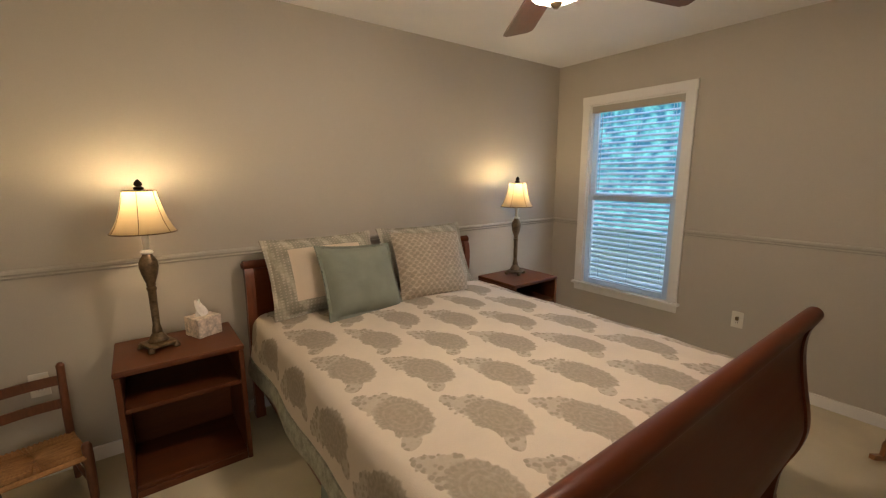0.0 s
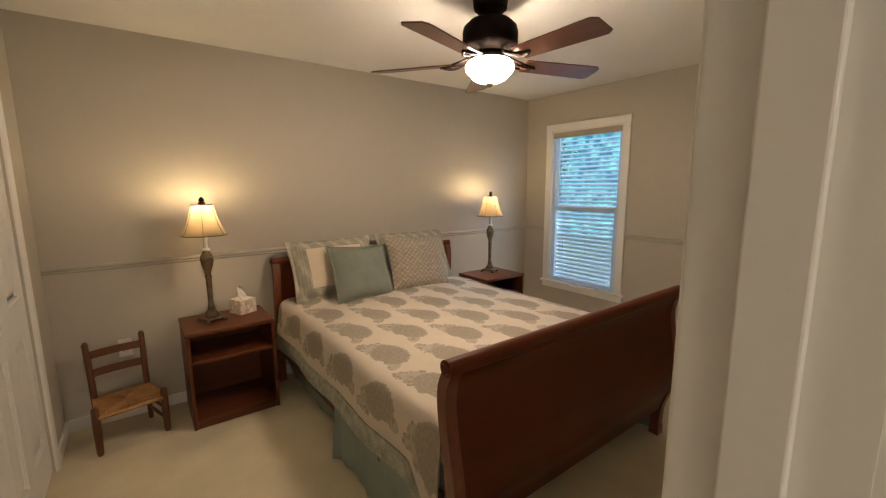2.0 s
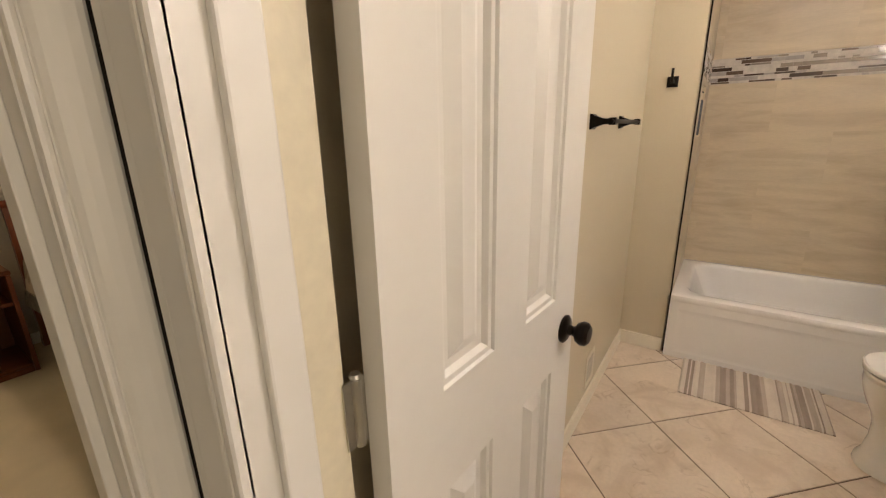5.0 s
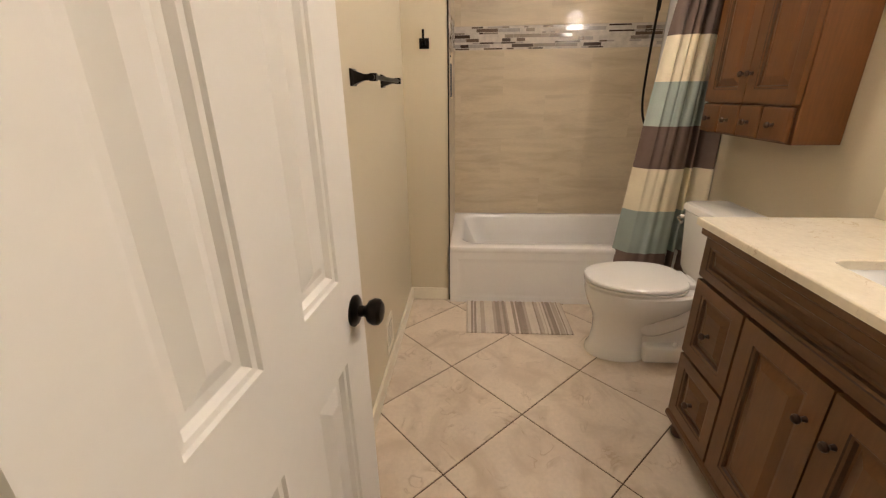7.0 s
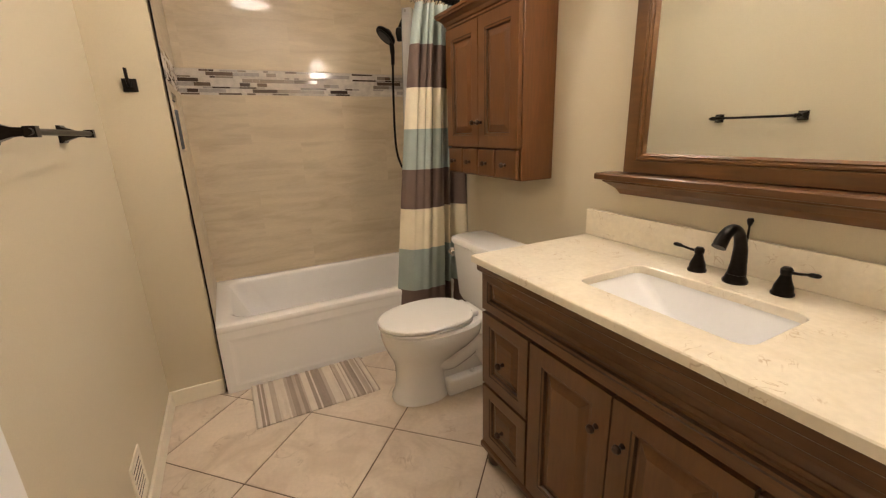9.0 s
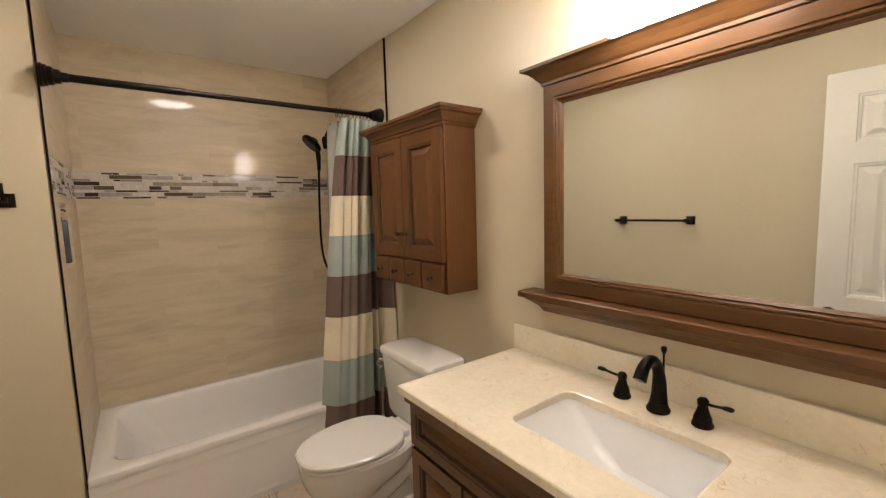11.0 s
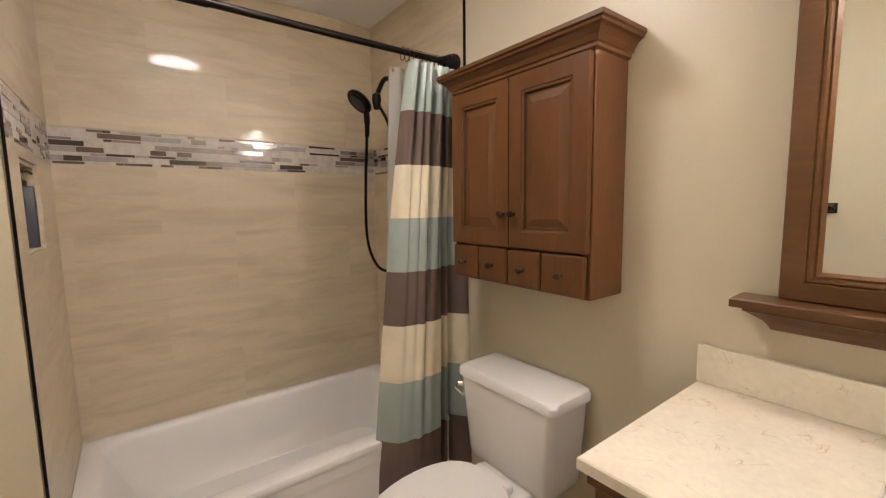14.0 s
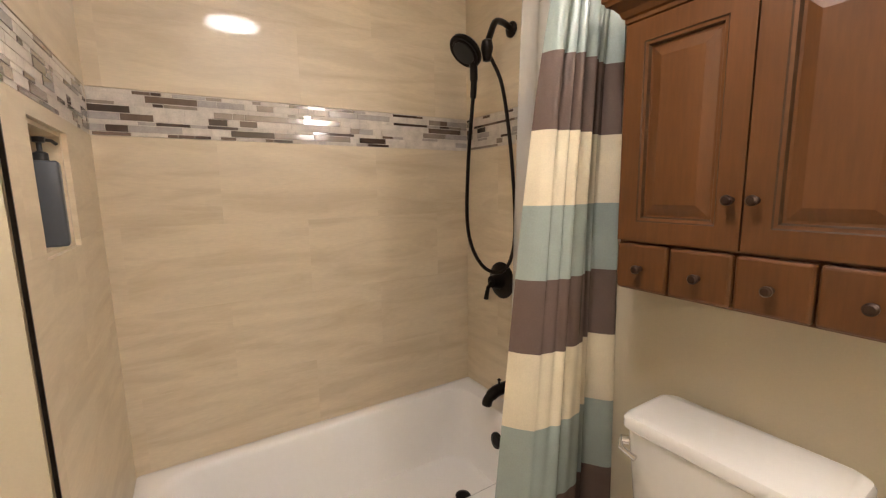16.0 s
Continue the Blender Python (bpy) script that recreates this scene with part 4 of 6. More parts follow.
def hanging(name, mat, x, ytop, ybot, z0, z1, folds, amp, seed, parent, front=0.0):
    """Gathered cloth: many small folds at the top that open into a broad front panel and a set-back one below."""
    rnd = random.Random(seed)
    ph = [rnd.uniform(0, 6.28) for _ in range(4)]
    bm = bmesh.new()
    uv = cloth_uv(bm)
    nu, nz = 110, 44
    grid = []
    for j in range(nz + 1):
        f = j / nz
        z = z1 + (z0 - z1) * f
        row = []
        for i in range(nu + 1):
            u = i / nu
            a = ytop[0] + (ytop[1] - ytop[0]) * u
            b = ybot[0] + (ybot[1] - ybot[0]) * u
            y = a + (b - a) * f ** 0.8
            w = 2 * math.pi * folds * u
            small = amp * (1 - f) ** 2.3 * math.sin(w + 0.8 * math.sin(w * 0.37 + ph[0]))
            wide = 0.5 * amp * math.sin(w * 0.5 + ph[1] + 0.6 * f) * (1 - 0.8 * f)
            wide += amp * (0.12 + 0.40 * (1 - f)) * math.sin(w * 0.72 + 1.6 * math.sin(w * 0.23 + ph[2]) + 0.5 * f) * min(1.0, 2.2 * f)
            if u < 0.14:
                panel = 0.045 * (1 - u / 0.14) - 0.012 * (u / 0.14)
            elif u < 0.64:
                panel = -0.012 - 0.010 * math.sin(math.pi * (u - 0.14) / 0.50) ** 0.7
            elif u < 0.69:
                panel = -0.012 + 0.057 * (u - 0.64) / 0.05
            elif u < 0.82:
                panel = 0.045 - 0.040 * math.sin(math.pi * (u - 0.69) / 0.13)
            else:
                panel = 0.045 - 0.071 * ((u - 0.82) / 0.18) ** 0.8
            dx = small + wide + front * f ** 0.5 * panel + 0.0014 * math.sin(5.5 * w * 0.21 + 7 * f)
            row.append((bm.verts.new((x + dx, y + 0.3 * amp * math.cos(w + ph[3]) * (1 - f), z)), u))
        grid.append((row, z))
    for (ra, za), (rb, zb) in zip(grid, grid[1:]):
        for i in range(nu):
            fc = bm.faces.new((ra[i][0], ra[i + 1][0], rb[i + 1][0], rb[i][0]))
            for lp, (uu, zz) in zip(fc.loops, ((ra[i][1], za), (ra[i + 1][1], za), (rb[i + 1][1], zb), (rb[i][1], zb))):
                lp[uv].uv = (uu, zz)
    return part(name, bm, mat, parent, smooth=True)


hanging("cloth", STRIPES, 2.630, (-2.115, -2.372), (-1.915, -2.397), 0.05, 1.955, 7, 0.020, 3, curt, 1.6)
LINER = translucent("clear_vinyl_liner", (0.75, 0.75, 0.72), 0.5)
ln = LINER.node_tree.nodes
lt, lm = ln.new("ShaderNodeBsdfTransparent"), ln.new("ShaderNodeMixShader")
lm.inputs["Fac"].default_value = 0.4
src = ln["Material Output"].inputs["Surface"].links[0].from_socket
LINER.node_tree.links.new(src, lm.inputs[1])
LINER.node_tree.links.new(lt.outputs[0], lm.inputs[2])
LINER.node_tree.links.new(lm.outputs[0], ln["Material Output"].inputs["Surface"])
liner = thing("curtain_liner", "clear vinyl liner hanging inside the shower curtain", "curtain", pose(0, 0, 0))
hanging("sheet", LINER, 2.735, (-2.085, -2.36), (-2.03, -2.36), 0.40, 1.955, 5, 0.014, 8, liner, 0.0)
part("hem", rbox(2.733, -2.35, 0.398, 2.738, -2.04, 0.412, bevel=0.002), LINER, liner)
for k in range(6):
    bm = bmesh.new()
    tube(bm, [(2.735 + 0.007 * math.cos(a), -2.10 - 0.045 * k, 1.94 + 0.007 * math.sin(a)) for a in [2 * math.pi * q / 12 for q in range(13)]], 0.0015, 6)
    part("grommet", bm, CHROME, liner)
for k in range(12):
    y = -2.12 - 0.0215 * k
    bm = bmesh.new()
    tube(bm, [(RX + 0.022 * math.cos(a), y + 0.004 * math.sin(a * 0.5), RZ - 0.008 + 0.026 * math.sin(a)) for a in [2 * math.pi * q / 16 for q in range(17)]], 0.0018, 6)
    part("ring", bm, BRONZE, curt, "dark bronze curtain ring")

niche = structure("niche", boxes((NX0, ALC + 0.001, NZ0 - 0.0, NX1, -0.846, NZ0 + 0.010), (NX0, ALC + 0.001, NZ1 - 0.01, NX1, -0.846, NZ1), (NX0, ALC + 0.001, NZ0 + 0.01, NX0 + 0.01, -0.846, NZ1 - 0.01), (NX1 - 0.01, ALC + 0.001, NZ0 + 0.01, NX1, -0.846, NZ1 - 0.01), (NX0 + 0.01, -0.856, NZ0 + 0.01, NX1 - 0.01, -0.846, NZ1 - 0.01)), WALLT, "sand tiled recessed shelf in the shower wall")
bot = thing("soap_bottle", "slate grey square pump bottle in the tiled niche", "bottle", turned(3.045, -0.915, NZ0 + 0.010, 8))
bm = bmesh.new()
box(bm, -0.03, -0.03, 0, 0.03, 0.03, 0.195, bevel=0.006, seg=3)
part("body", bm, BOTTLE, bot, smooth=True)
bm = bmesh.new()
lathe(bm, [(0.014, 0.195), (0.014, 0.212), (0.010, 0.215), (0.005, 0.217), (0.005, 0.235), (0.011, 0.237), (0.011, 0.248), (0, 0.25)], 16)
tube(bm, [(0, 0, 0.243), (0.02, -0.02, 0.243), (0.028, -0.028, 0.236)], 0.004, 8)
part("pump", bm, BLACKP, bot, smooth=True)

bm = boxes((TUBX - 0.003, ALC - 0.0115, 0.0, TUBX + 0.001, ALC - 0.0045, H))
structure("tile_trim_1", bm, BRONZE, "dark metal tile edge strip")
structure("tile_trim_2", boxes((2.619, BS, 0.0, 2.6245, BS + 0.0118, H)), BRONZE, "dark metal tile edge strip")

# ---- toilet ----
toilet = thing("toilet", "white two-piece porcelain toilet with the lid down", "toilet", pose(2.185, 0, 0))


def egg(hw, yb, yf, z, n=32, square=0.0):
    """An oval, blunter at the back (yb) than at the front (yf)."""
    c = yb + (yf - yb) * 0.42
    out = []
    for k in range(n):
        a = 2 * math.pi * k / n
        s, co = math.sin(a), math.cos(a)
        y = c + (yf - c) * s if s > 0 else c + (c - yb) * s
        x = hw * (abs(co) ** (0.85 if s > 0 else 0.6)) * (1 if co >= 0 else -1)
        out.append((x, y, z))
    return out


bm = bmesh.new()
loft(bm, [egg(0.120, -1.985, -1.694, 0.0), egg(0.119, -1.985, -1.696, 0.018), egg(0.106, -1.975, -1.712, 0.05), egg(0.100, -1.970, -1.722, 0.12), egg(0.106, -1.985, -1.720, 0.18), egg(0.124, -2.04, -1.706, 0.228), egg(0.152, -2.12, -1.684, 0.272), egg(0.172, -2.17, -1.668, 0.315), egg(0.178, -2.18, -1.660, 0.352), egg(0.178, -2.18, -1.660, 0.380), egg(0.168, -2.165, -1.670, 0.391)], cap_first=True)
part("bowl", bm, PORCELAIN, toilet, smooth=True)
bm = bmesh.new()
loft(bm, [egg(0.160, -2.12, -1.672, 0.390), egg(0.160, -2.12, -1.672, 0.3955), egg(0.180, -2.125, -1.653, 0.398), egg(0.180, -2.125, -1.653, 0.408), egg(0.162, -2.12, -1.671, 0.4105)], cap_first=True)
part("seat", bm, PORCELAIN, toilet, smooth=True)
bm = bmesh.new()
loft(bm, [egg(0.160, -2.12, -1.673, 0.4095), egg(0.160, -2.12, -1.673, 0.4135), egg(0.182, -2.125, -1.650, 0.416), egg(0.182, -2.125, -1.650, 0.426), egg(0.176, -2.12, -1.656, 0.432), egg(0.14, -2.09, -1.69, 0.4345)], cap_first=True)
part("lid", bm, PORCELAIN, toilet, smooth=True)
part("base", rbox(-0.078, -2.26, 0.0, 0.078, -1.93, 0.33, bevel=0.03, seg=4), PORCELAIN, toilet, smooth=True)
part("hinge_bar", rbox(-0.085, -2.155, 0.393, 0.085, -2.112, 0.424, bevel=0.008, seg=3), PORCELAIN, toilet, smooth=True)
bm = bmesh.new()
box(bm, -0.125, -2.33, 0.30, 0.125, -2.12, 0.392, bevel=0.02, seg=3)
part("deck", bm, PORCELAIN, toilet, smooth=True)
for s in (-1, 1):
    bm = bmesh.new()
    tube(bm, curve([(s * 0.045, -1.90, 0.25), (s * 0.050, -1.97, 0.19), (s * 0.055, -2.06, 0.22), (s * 0.055, -2.13, 0.25), (s * 0.055, -2.20, 0.19), (s * 0.060, -2.25, 0.07)], 6), 0.066, 14)
    part("trapway", bm, PORCELAIN, toilet, smooth=True)
    part("foot", rbox(min(s * 0.06, s * 0.125), -2.24, 0.0, max(s * 0.06, s * 0.125), -1.95, 0.095, bevel=0.015, seg=3), PORCELAIN, toilet, smooth=True)
    bm = bmesh.new()
    lathe(bm, [(0.012, 0), (0.011, 0.012), (0.006, 0.017), (0, 0.018)], 14, (s * 0.10, -2.10, 0.094))
    part("bolt_cap", bm, PORCELAIN, toilet, smooth=True)
bm = bmesh.new()
loft(bm, [rounded(-0.185, 0.185, -2.380, -2.205, 0.03, 0.385), rounded(-0.200, 0.200, -2.382, -2.190, 0.03, 0.42), rounded(-0.222, 0.222, -2.385, -2.172, 0.03, 0.712)], cap_first=True)
part("tank", bm, PORCELAIN, toilet, smooth=True)
bm = bmesh.new()
lid = lambda g, z: [(x, y if y < -2.25 else y + 0.012 * (1 - (x / 0.235) ** 2), z) for x, y, z in rounded(-0.235 + g, 0.235 - g, -2.388 + g * 0.3, -2.168 - g, 0.03, z)]
loft(bm, [lid(0.008, 0.713), lid(0.0, 0.718), lid(0.0, 0.740), lid(0.006, 0.750), lid(0.02, 0.756)], cap_first=True)
part("tank_lid", bm, PORCELAIN, toilet, smooth=True)
bm = bmesh.new()
tube(bm, [(0.215, -2.185, 0.672), (0.229, -2.172, 0.672)], 0.013, 12)
tube(bm, [(0.229, -2.172, 0.672), (0.215, -2.150, 0.665), (0.17, -2.150, 0.655)], [0.006, 0.007, 0.009], 10)
part("flush_lever", bm, CHROME, toilet, "chrome flush lever", smooth=True)
bm = bmesh.new()
tube(bm, curve([(0.12, -2.39, 0.15), (0.12, -2.34, 0.15), (0.13, -2.32, 0.2), (0.15, -2.29, 0.39)], 6), 0.006, 8)
part("supply_hose", bm, CHROME, toilet, "chrome supply hose", smooth=True)

# ---- cabinet over the toilet ----
WOOD_STEPS = [(0, 0), (0.003, 0.003), (0.010, 0.004), (0.014, 0.012), (0.020, 0.012), (0.046, 0.002), (0.048, 0.002)]


def small_knob(parent, at, r=0.0118):
    """A round cabinet knob that stands off towards -y of its parent."""
    bm = bmesh.new()
    lathe(bm, [(0.008, 0), (0.007, 0.003), (0.005, 0.010), (0.007, 0.014), (r, 0.019), (r, 0.024), (r * 0.7, 0.029), (0, 0.031)], 16)
    o = part("knob", bm, KNOBM, parent, "dark brown cabinet knob", smooth=True)
    o.matrix_local = Matrix.Translation(at) @ pose(0, 0, 0, 90)


def front(parent, name, x, z, w, h, t, y, rail, knobs, mat, label=""):
    """A cabinet door or drawer front in a unit whose faces look to -y."""
    d = new(name)
    d.parent = parent
    d.location = (x, y, z)
    if label:
        d["label"] = label
    bm = bmesh.new()
    steps = WOOD_STEPS if rail else [(0, 0), (0.004, -0.004), (0.012, -0.006)]
    rects = [(rail, w - rail, rail, h - rail)] if rail else []
    if rects:
        xs, zs = [0, rail, w - rail, w], [0, rail, h - rail, h]
        for i in range(3):
            for j in range(3):
                if (i, j) != (1, 1):
                    bm.faces.new([bm.verts.new(p) for p in ((xs[i], 0, zs[j]), (xs[i + 1], 0, zs[j]), (xs[i + 1], 0, zs[j + 1]), (xs[i], 0, zs[j + 1]))])
        relief(bm, *rects[0], 0, 1, steps)
        for q in (((0, 0, 0), (0, t, 0), (0, t, h), (0, 0, h)), ((w, 0, 0), (w, t, 0), (w, t, h), (w, 0, h)), ((0, 0, 0), (w, 0, 0), (w, t, 0), (0, t, 0)), ((0, 0, h), (w, 0, h), (w, t, h), (0, t, h)), ((0, t, 0), (w, t, 0), (w, t, h), (0, t, h))):
            bm.faces.new([bm.verts.new(p) for p in q])
        bmesh.ops.remove_doubles(bm, verts=bm.verts, dist=1e-5)
        rim = [e for e in bm.edges if len(e.link_faces) == 2 and e.calc_face_angle(0) > 1 and all(abs(v.co.y) < 1e-5 for v in e.verts)]
        bmesh.ops.bevel(bm, geom=rim, offset=0.006, segments=3, affect="EDGES", profile=0.5)
    else:
        box(bm, 0, 0, 0, w, t, h, bevel=0.009, seg=3)
    me = bpy.data.meshes.new(name)
    bmesh.ops.recalc_face_normals(bm, faces=bm.faces)
    bm.to_mesh(me)
    bm.free()
    me.materials.append(mat)
    if rail:
        # dark glaze rubbed into the steep sides of the moulding
        me.materials.append(GLAZE)
        for p in me.polygons:
            if abs(p.normal.y) < 0.72 and rail * 0.8 < p.center.x < w - rail * 0.8 and rail * 0.8 < p.center.z < h - rail * 0.8:
                p.material_index = 1
    new_ob = new(name, me)
    bpy.data.objects.remove(d)
    new_ob.parent = parent
    new_ob.location = (x, y, z)
    new_ob.name = name
    for k in knobs:
        small_knob(new_ob, (k[0], 0, k[1]))
    return new_ob


def flared(bm, x0, x1, yf, yb, rows):
    """A crown: rows of (overhang, height) round three sides, flat at the back."""
    rings = [[(x0 - o, yb, z), (x0 - o, yf - o, z), (x1 + o, yf - o, z), (x1 + o, yb, z)] for o, z in rows]
    return loft(bm, rings, cap_first=True)


# built facing -y, then turned to face the room
cab = thing("wall_cabinet", "brown maple wall cabinet with two doors and four small drawers", "cabinet", pose(2.4855, -2.40, 0, 0, 0, 180))
CW = 0.613
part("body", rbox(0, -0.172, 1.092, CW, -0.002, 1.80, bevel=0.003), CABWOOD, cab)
bm = bmesh.new()
flared(bm, 0, CW, -0.174, -0.002, [(0.002, 1.798), (0.008, 1.802), (0.008, 1.812), (0.014, 1.816), (0.020, 1.830), (0.034, 1.845), (0.044, 1.849), (0.046, 1.856), (0.052, 1.860), (0.052, 1.872)])
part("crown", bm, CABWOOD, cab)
hw = CW / 2
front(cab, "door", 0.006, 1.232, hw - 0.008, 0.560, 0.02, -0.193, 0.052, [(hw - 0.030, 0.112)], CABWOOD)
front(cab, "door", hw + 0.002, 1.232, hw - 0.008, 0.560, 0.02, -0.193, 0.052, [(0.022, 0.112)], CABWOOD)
dx = 0.006
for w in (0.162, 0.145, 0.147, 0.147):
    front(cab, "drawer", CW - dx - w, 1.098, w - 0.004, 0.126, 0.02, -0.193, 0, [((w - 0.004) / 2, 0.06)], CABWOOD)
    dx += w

# ---- vanity ----
van = thing("vanity_cabinet", "brown maple bathroom vanity with drawers and two doors", "cabinet", pose(1.625, -2.40, 0, 0, 0, 180))
VW, VF = 1.205, -0.515
part("body", boxes((0, VF, 0.07, 0.019, -0.003, 0.862), (VW - 0.019, VF, 0.07, VW, -0.003, 0.862), (0.019, VF, 0.07, VW - 0.019, VF + 0.019, 0.862), (0.019, -0.012, 0.07, VW - 0.019, -0.003, 0.862), (0.019, VF + 0.019, 0.07, VW - 0.019, -0.012, 0.09)), MAPLE, van)
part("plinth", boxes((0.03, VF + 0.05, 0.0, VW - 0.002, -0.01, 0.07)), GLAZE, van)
bm = bmesh.new()
flared(bm, 0, VW, VF, -0.003, [(0.001, 0.105), (0.012, 0.098), (0.016, 0.088), (0.016, 0.072), (0.004, 0.068)])
part("base_moulding", bm, MAPLE_H, van)
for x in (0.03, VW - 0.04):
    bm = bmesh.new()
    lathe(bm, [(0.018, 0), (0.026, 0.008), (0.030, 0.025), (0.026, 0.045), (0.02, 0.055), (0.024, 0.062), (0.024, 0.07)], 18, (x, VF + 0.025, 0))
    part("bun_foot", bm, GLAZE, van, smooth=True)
yv = VF - 0.021
front(van, "false_front", 0.008, 0.690, VW - 0.016, 0.142, 0.02, yv, 0.030, [], MAPLE_H)
bm = bmesh.new()
prism(bm, [(VF, 0.834), (VF - 0.034, 0.834), (VF - 0.038, 0.838), (VF - 0.038, 0.8648), (VF, 0.8648)], "x", 0.0, VW)
part("cornice", bm, MAPLE_H, van)
for x in (0.008, 0.905):
    for z, h in ((0.388, 0.288), (0.118, 0.258)):
        front(van, "drawer", x, z, 0.258 if x < 0.1 else 0.29, h, 0.02, yv, 0.042, [(0.129 if x < 0.1 else 0.145, h * 0.47)], MAPLE_H)
front(van, "door", 0.276, 0.118, 0.308, 0.558, 0.02, yv, 0.055, [(0.270, 0.445)], MAPLE)
front(van, "door", 0.590, 0.118, 0.308, 0.558, 0.02, yv, 0.055, [(0.038, 0.445)], MAPLE)

top = thing("marble_counter", "cream marble vanity top with brown veins and backsplash", "countertop", pose(0, 0, 0))
CX0, CX1, CYF, CYB, SZ = 0.404, 1.640, -1.833, -2.399, 0.89
SX0, SX1, SY0, SY1, SR = 0.820, 1.265, -2.222, -1.958, 0.035
bm = bmesh.new()
hole = rounded(SX0, SX1, SY0, SY1, SR, SZ, 6)


def outer_for(p):
    dx, dy = p[0] - (SX0 + SX1) / 2, p[1] - (SY0 + SY1) / 2
    hx, hy = (SX1 - SX0) / 2, (SY1 - SY0) / 2
    if abs(dx) / hx > abs(dy) / hy:
        s = 1 if dx > 0 else -1
        f = dy / hy / (abs(dx) / hx)
        return (CX1 if s > 0 else CX0, (CYF + CYB) / 2 + f * (CYF - CYB) / 2)
    s = 1 if dy > 0 else -1
    f = dx / hx / (abs(dy) / hy)
    return ((CX0 + CX1) / 2 + f * (CX1 - CX0) / 2, CYF if s > 0 else CYB)


outer = [outer_for(p) for p in hole]
for c in ((CX1, CYF), (CX0, CYF), (CX0, CYB), (CX1, CYB)):
    k = min(range(len(outer)), key=lambda i: (outer[i][0] - c[0]) ** 2 + (outer[i][1] - c[1]) ** 2)
    outer[k] = c
zt, zb = SZ, SZ - 0.025
rings = [[(x, y, zb) for x, y, _ in hole], [(x, y, zt - 0.003) for x, y, _ in hole],
         [(x, y, zt) for x, y, _ in rounded(SX0 - 0.003, SX1 + 0.003, SY0 - 0.003, SY1 + 0.003, SR + 0.003, zt, 6)],
         [(min(max(x, CX0 + 0.003), CX1 - 0.003), min(max(y, CYB + 0.003), CYF - 0.003), zt) for x, y in outer],
         [(x, y, zt - 0.003) for x, y in outer], [(x, y, zb) for x, y in outer], [(x, y, zb) for x, y, _ in hole]]
loft(bm, rings, cap_last=False)
part("slab", bm, MARBLE, top)
part("backsplash", rbox(CX0, -2.3985, SZ, CX1 + 0.002, -2.380, SZ + 0.102, bevel=0.003), MARBLE, top)
part("side_splash", rbox(CX0, -2.379, SZ, CX0 + 0.018, CYF - 0.02, SZ + 0.102, bevel=0.003), MARBLE, top)

sink = thing("sink", "white rectangular undermount porcelain sink", "sink", pose(0, 0, 0))
bm = bmesh.new()
zs = zb - 0.001
loft(bm, [rounded(SX0 - 0.03, SX1 + 0.03, SY0 - 0.03, SY1 + 0.03, 0.04, zs, 6), rounded(SX0 - 0.004, SX1 + 0.004, SY0 - 0.004, SY1 + 0.004, SR, zs, 6), rounded(SX0 + 0.002, SX1 - 0.006, SY0 + 0.002, SY1 - 0.002, SR, zs - 0.012, 6), rounded(SX0 + 0.012, SX1 - 0.10, SY0 + 0.015, SY1 - 0.012, 0.04, zs - 0.09, 6), rounded(SX0 + 0.03, SX1 - 0.16, SY0 + 0.035, SY1 - 0.03, 0.05, zs - 0.125, 6), rounded(SX0 + 0.09, SX1 - 0.22, SY0 + 0.085, SY1 - 0.08, 0.045, zs - 0.132, 6)])
part("bowl", bm, SINKW, sink, smooth=True)
bm = bmesh.new()
lathe(bm, [(0, 0), (0.022, 0), (0.024, 0.003), (0.018, 0.005), (0, 0.005)], 18, (0.98, -2.09, zs - 0.131))
part("drain", bm, BRONZE, sink, "dark bronze drain")

FX, FY = 1.028, -2.300
fau = thing("faucet", "dark bronze widespread faucet with arched spout", "faucet", pose(FX, FY, SZ))
bm = bmesh.new()
tube(bm, curve([(0, 0, 0.0), (0, -0.004, 0.05), (0, 0.0, 0.10), (0, 0.018, 0.138), (0, 0.050, 0.154), (0, 0.082, 0.143), (0, 0.104, 0.114)], 8), [0.026 - 0.0008 * k for k in range(8)] + [0.0195 - 0.0004 * k for k in range(8)] + [0.0162 - 0.0003 * k for k in range(8)] + [0.0138] * 8 + [0.0138 + 0.0002 * k for k in range(8)] + [0.0155 + 0.0002 * k for k in range(8)] + [0.0172], 16)
part("spout", bm, BRONZE, fau, smooth=True)
bm = bmesh.new()
lathe(bm, [(0, 0), (0.030, 0), (0.031, 0.006), (0.026, 0.014), (0.023, 0.024)], 22)
part("base", bm, BRONZE, fau, smooth=True)
bm = bmesh.new()
tube(bm, [(0, -0.026, 0), (0, -0.026, 0.158)], 0.003, 8)
lathe(bm, [(0.003, 0.152), (0.006, 0.158), (0.0085, 0.168), (0.006, 0.174), (0, 0.175)], 12, (0, -0.026, 0))
part("lift_rod", bm, BRONZE, fau, smooth=True)
for s in (-1, 1):
    bm = bmesh.new()
    lathe(bm, [(0, 0), (0.025, 0), (0.0255, 0.005), (0.022, 0.010), (0.021, 0.022), (0.014, 0.040), (0.011, 0.052), (0.013, 0.056), (0.0135, 0.066), (0.009, 0.072), (0, 0.074)], 20, (s * 0.108, -0.006, 0))
    h = part("handle", bm, BRONZE, fau, smooth=True)
    bm = bmesh.new()
    tube(bm, curve([(s * 0.112, -0.006, 0.060), (s * 0.135, -0.002, 0.062), (s * 0.160, 0.004, 0.068), (s * 0.178, 0.008, 0.070)], 4), [0.006] * 4 + [0.0055] * 4 + [0.009] * 4 + [0.006], 12, flat=0.6)
    part("lever", bm, BRONZE, h, smooth=True)

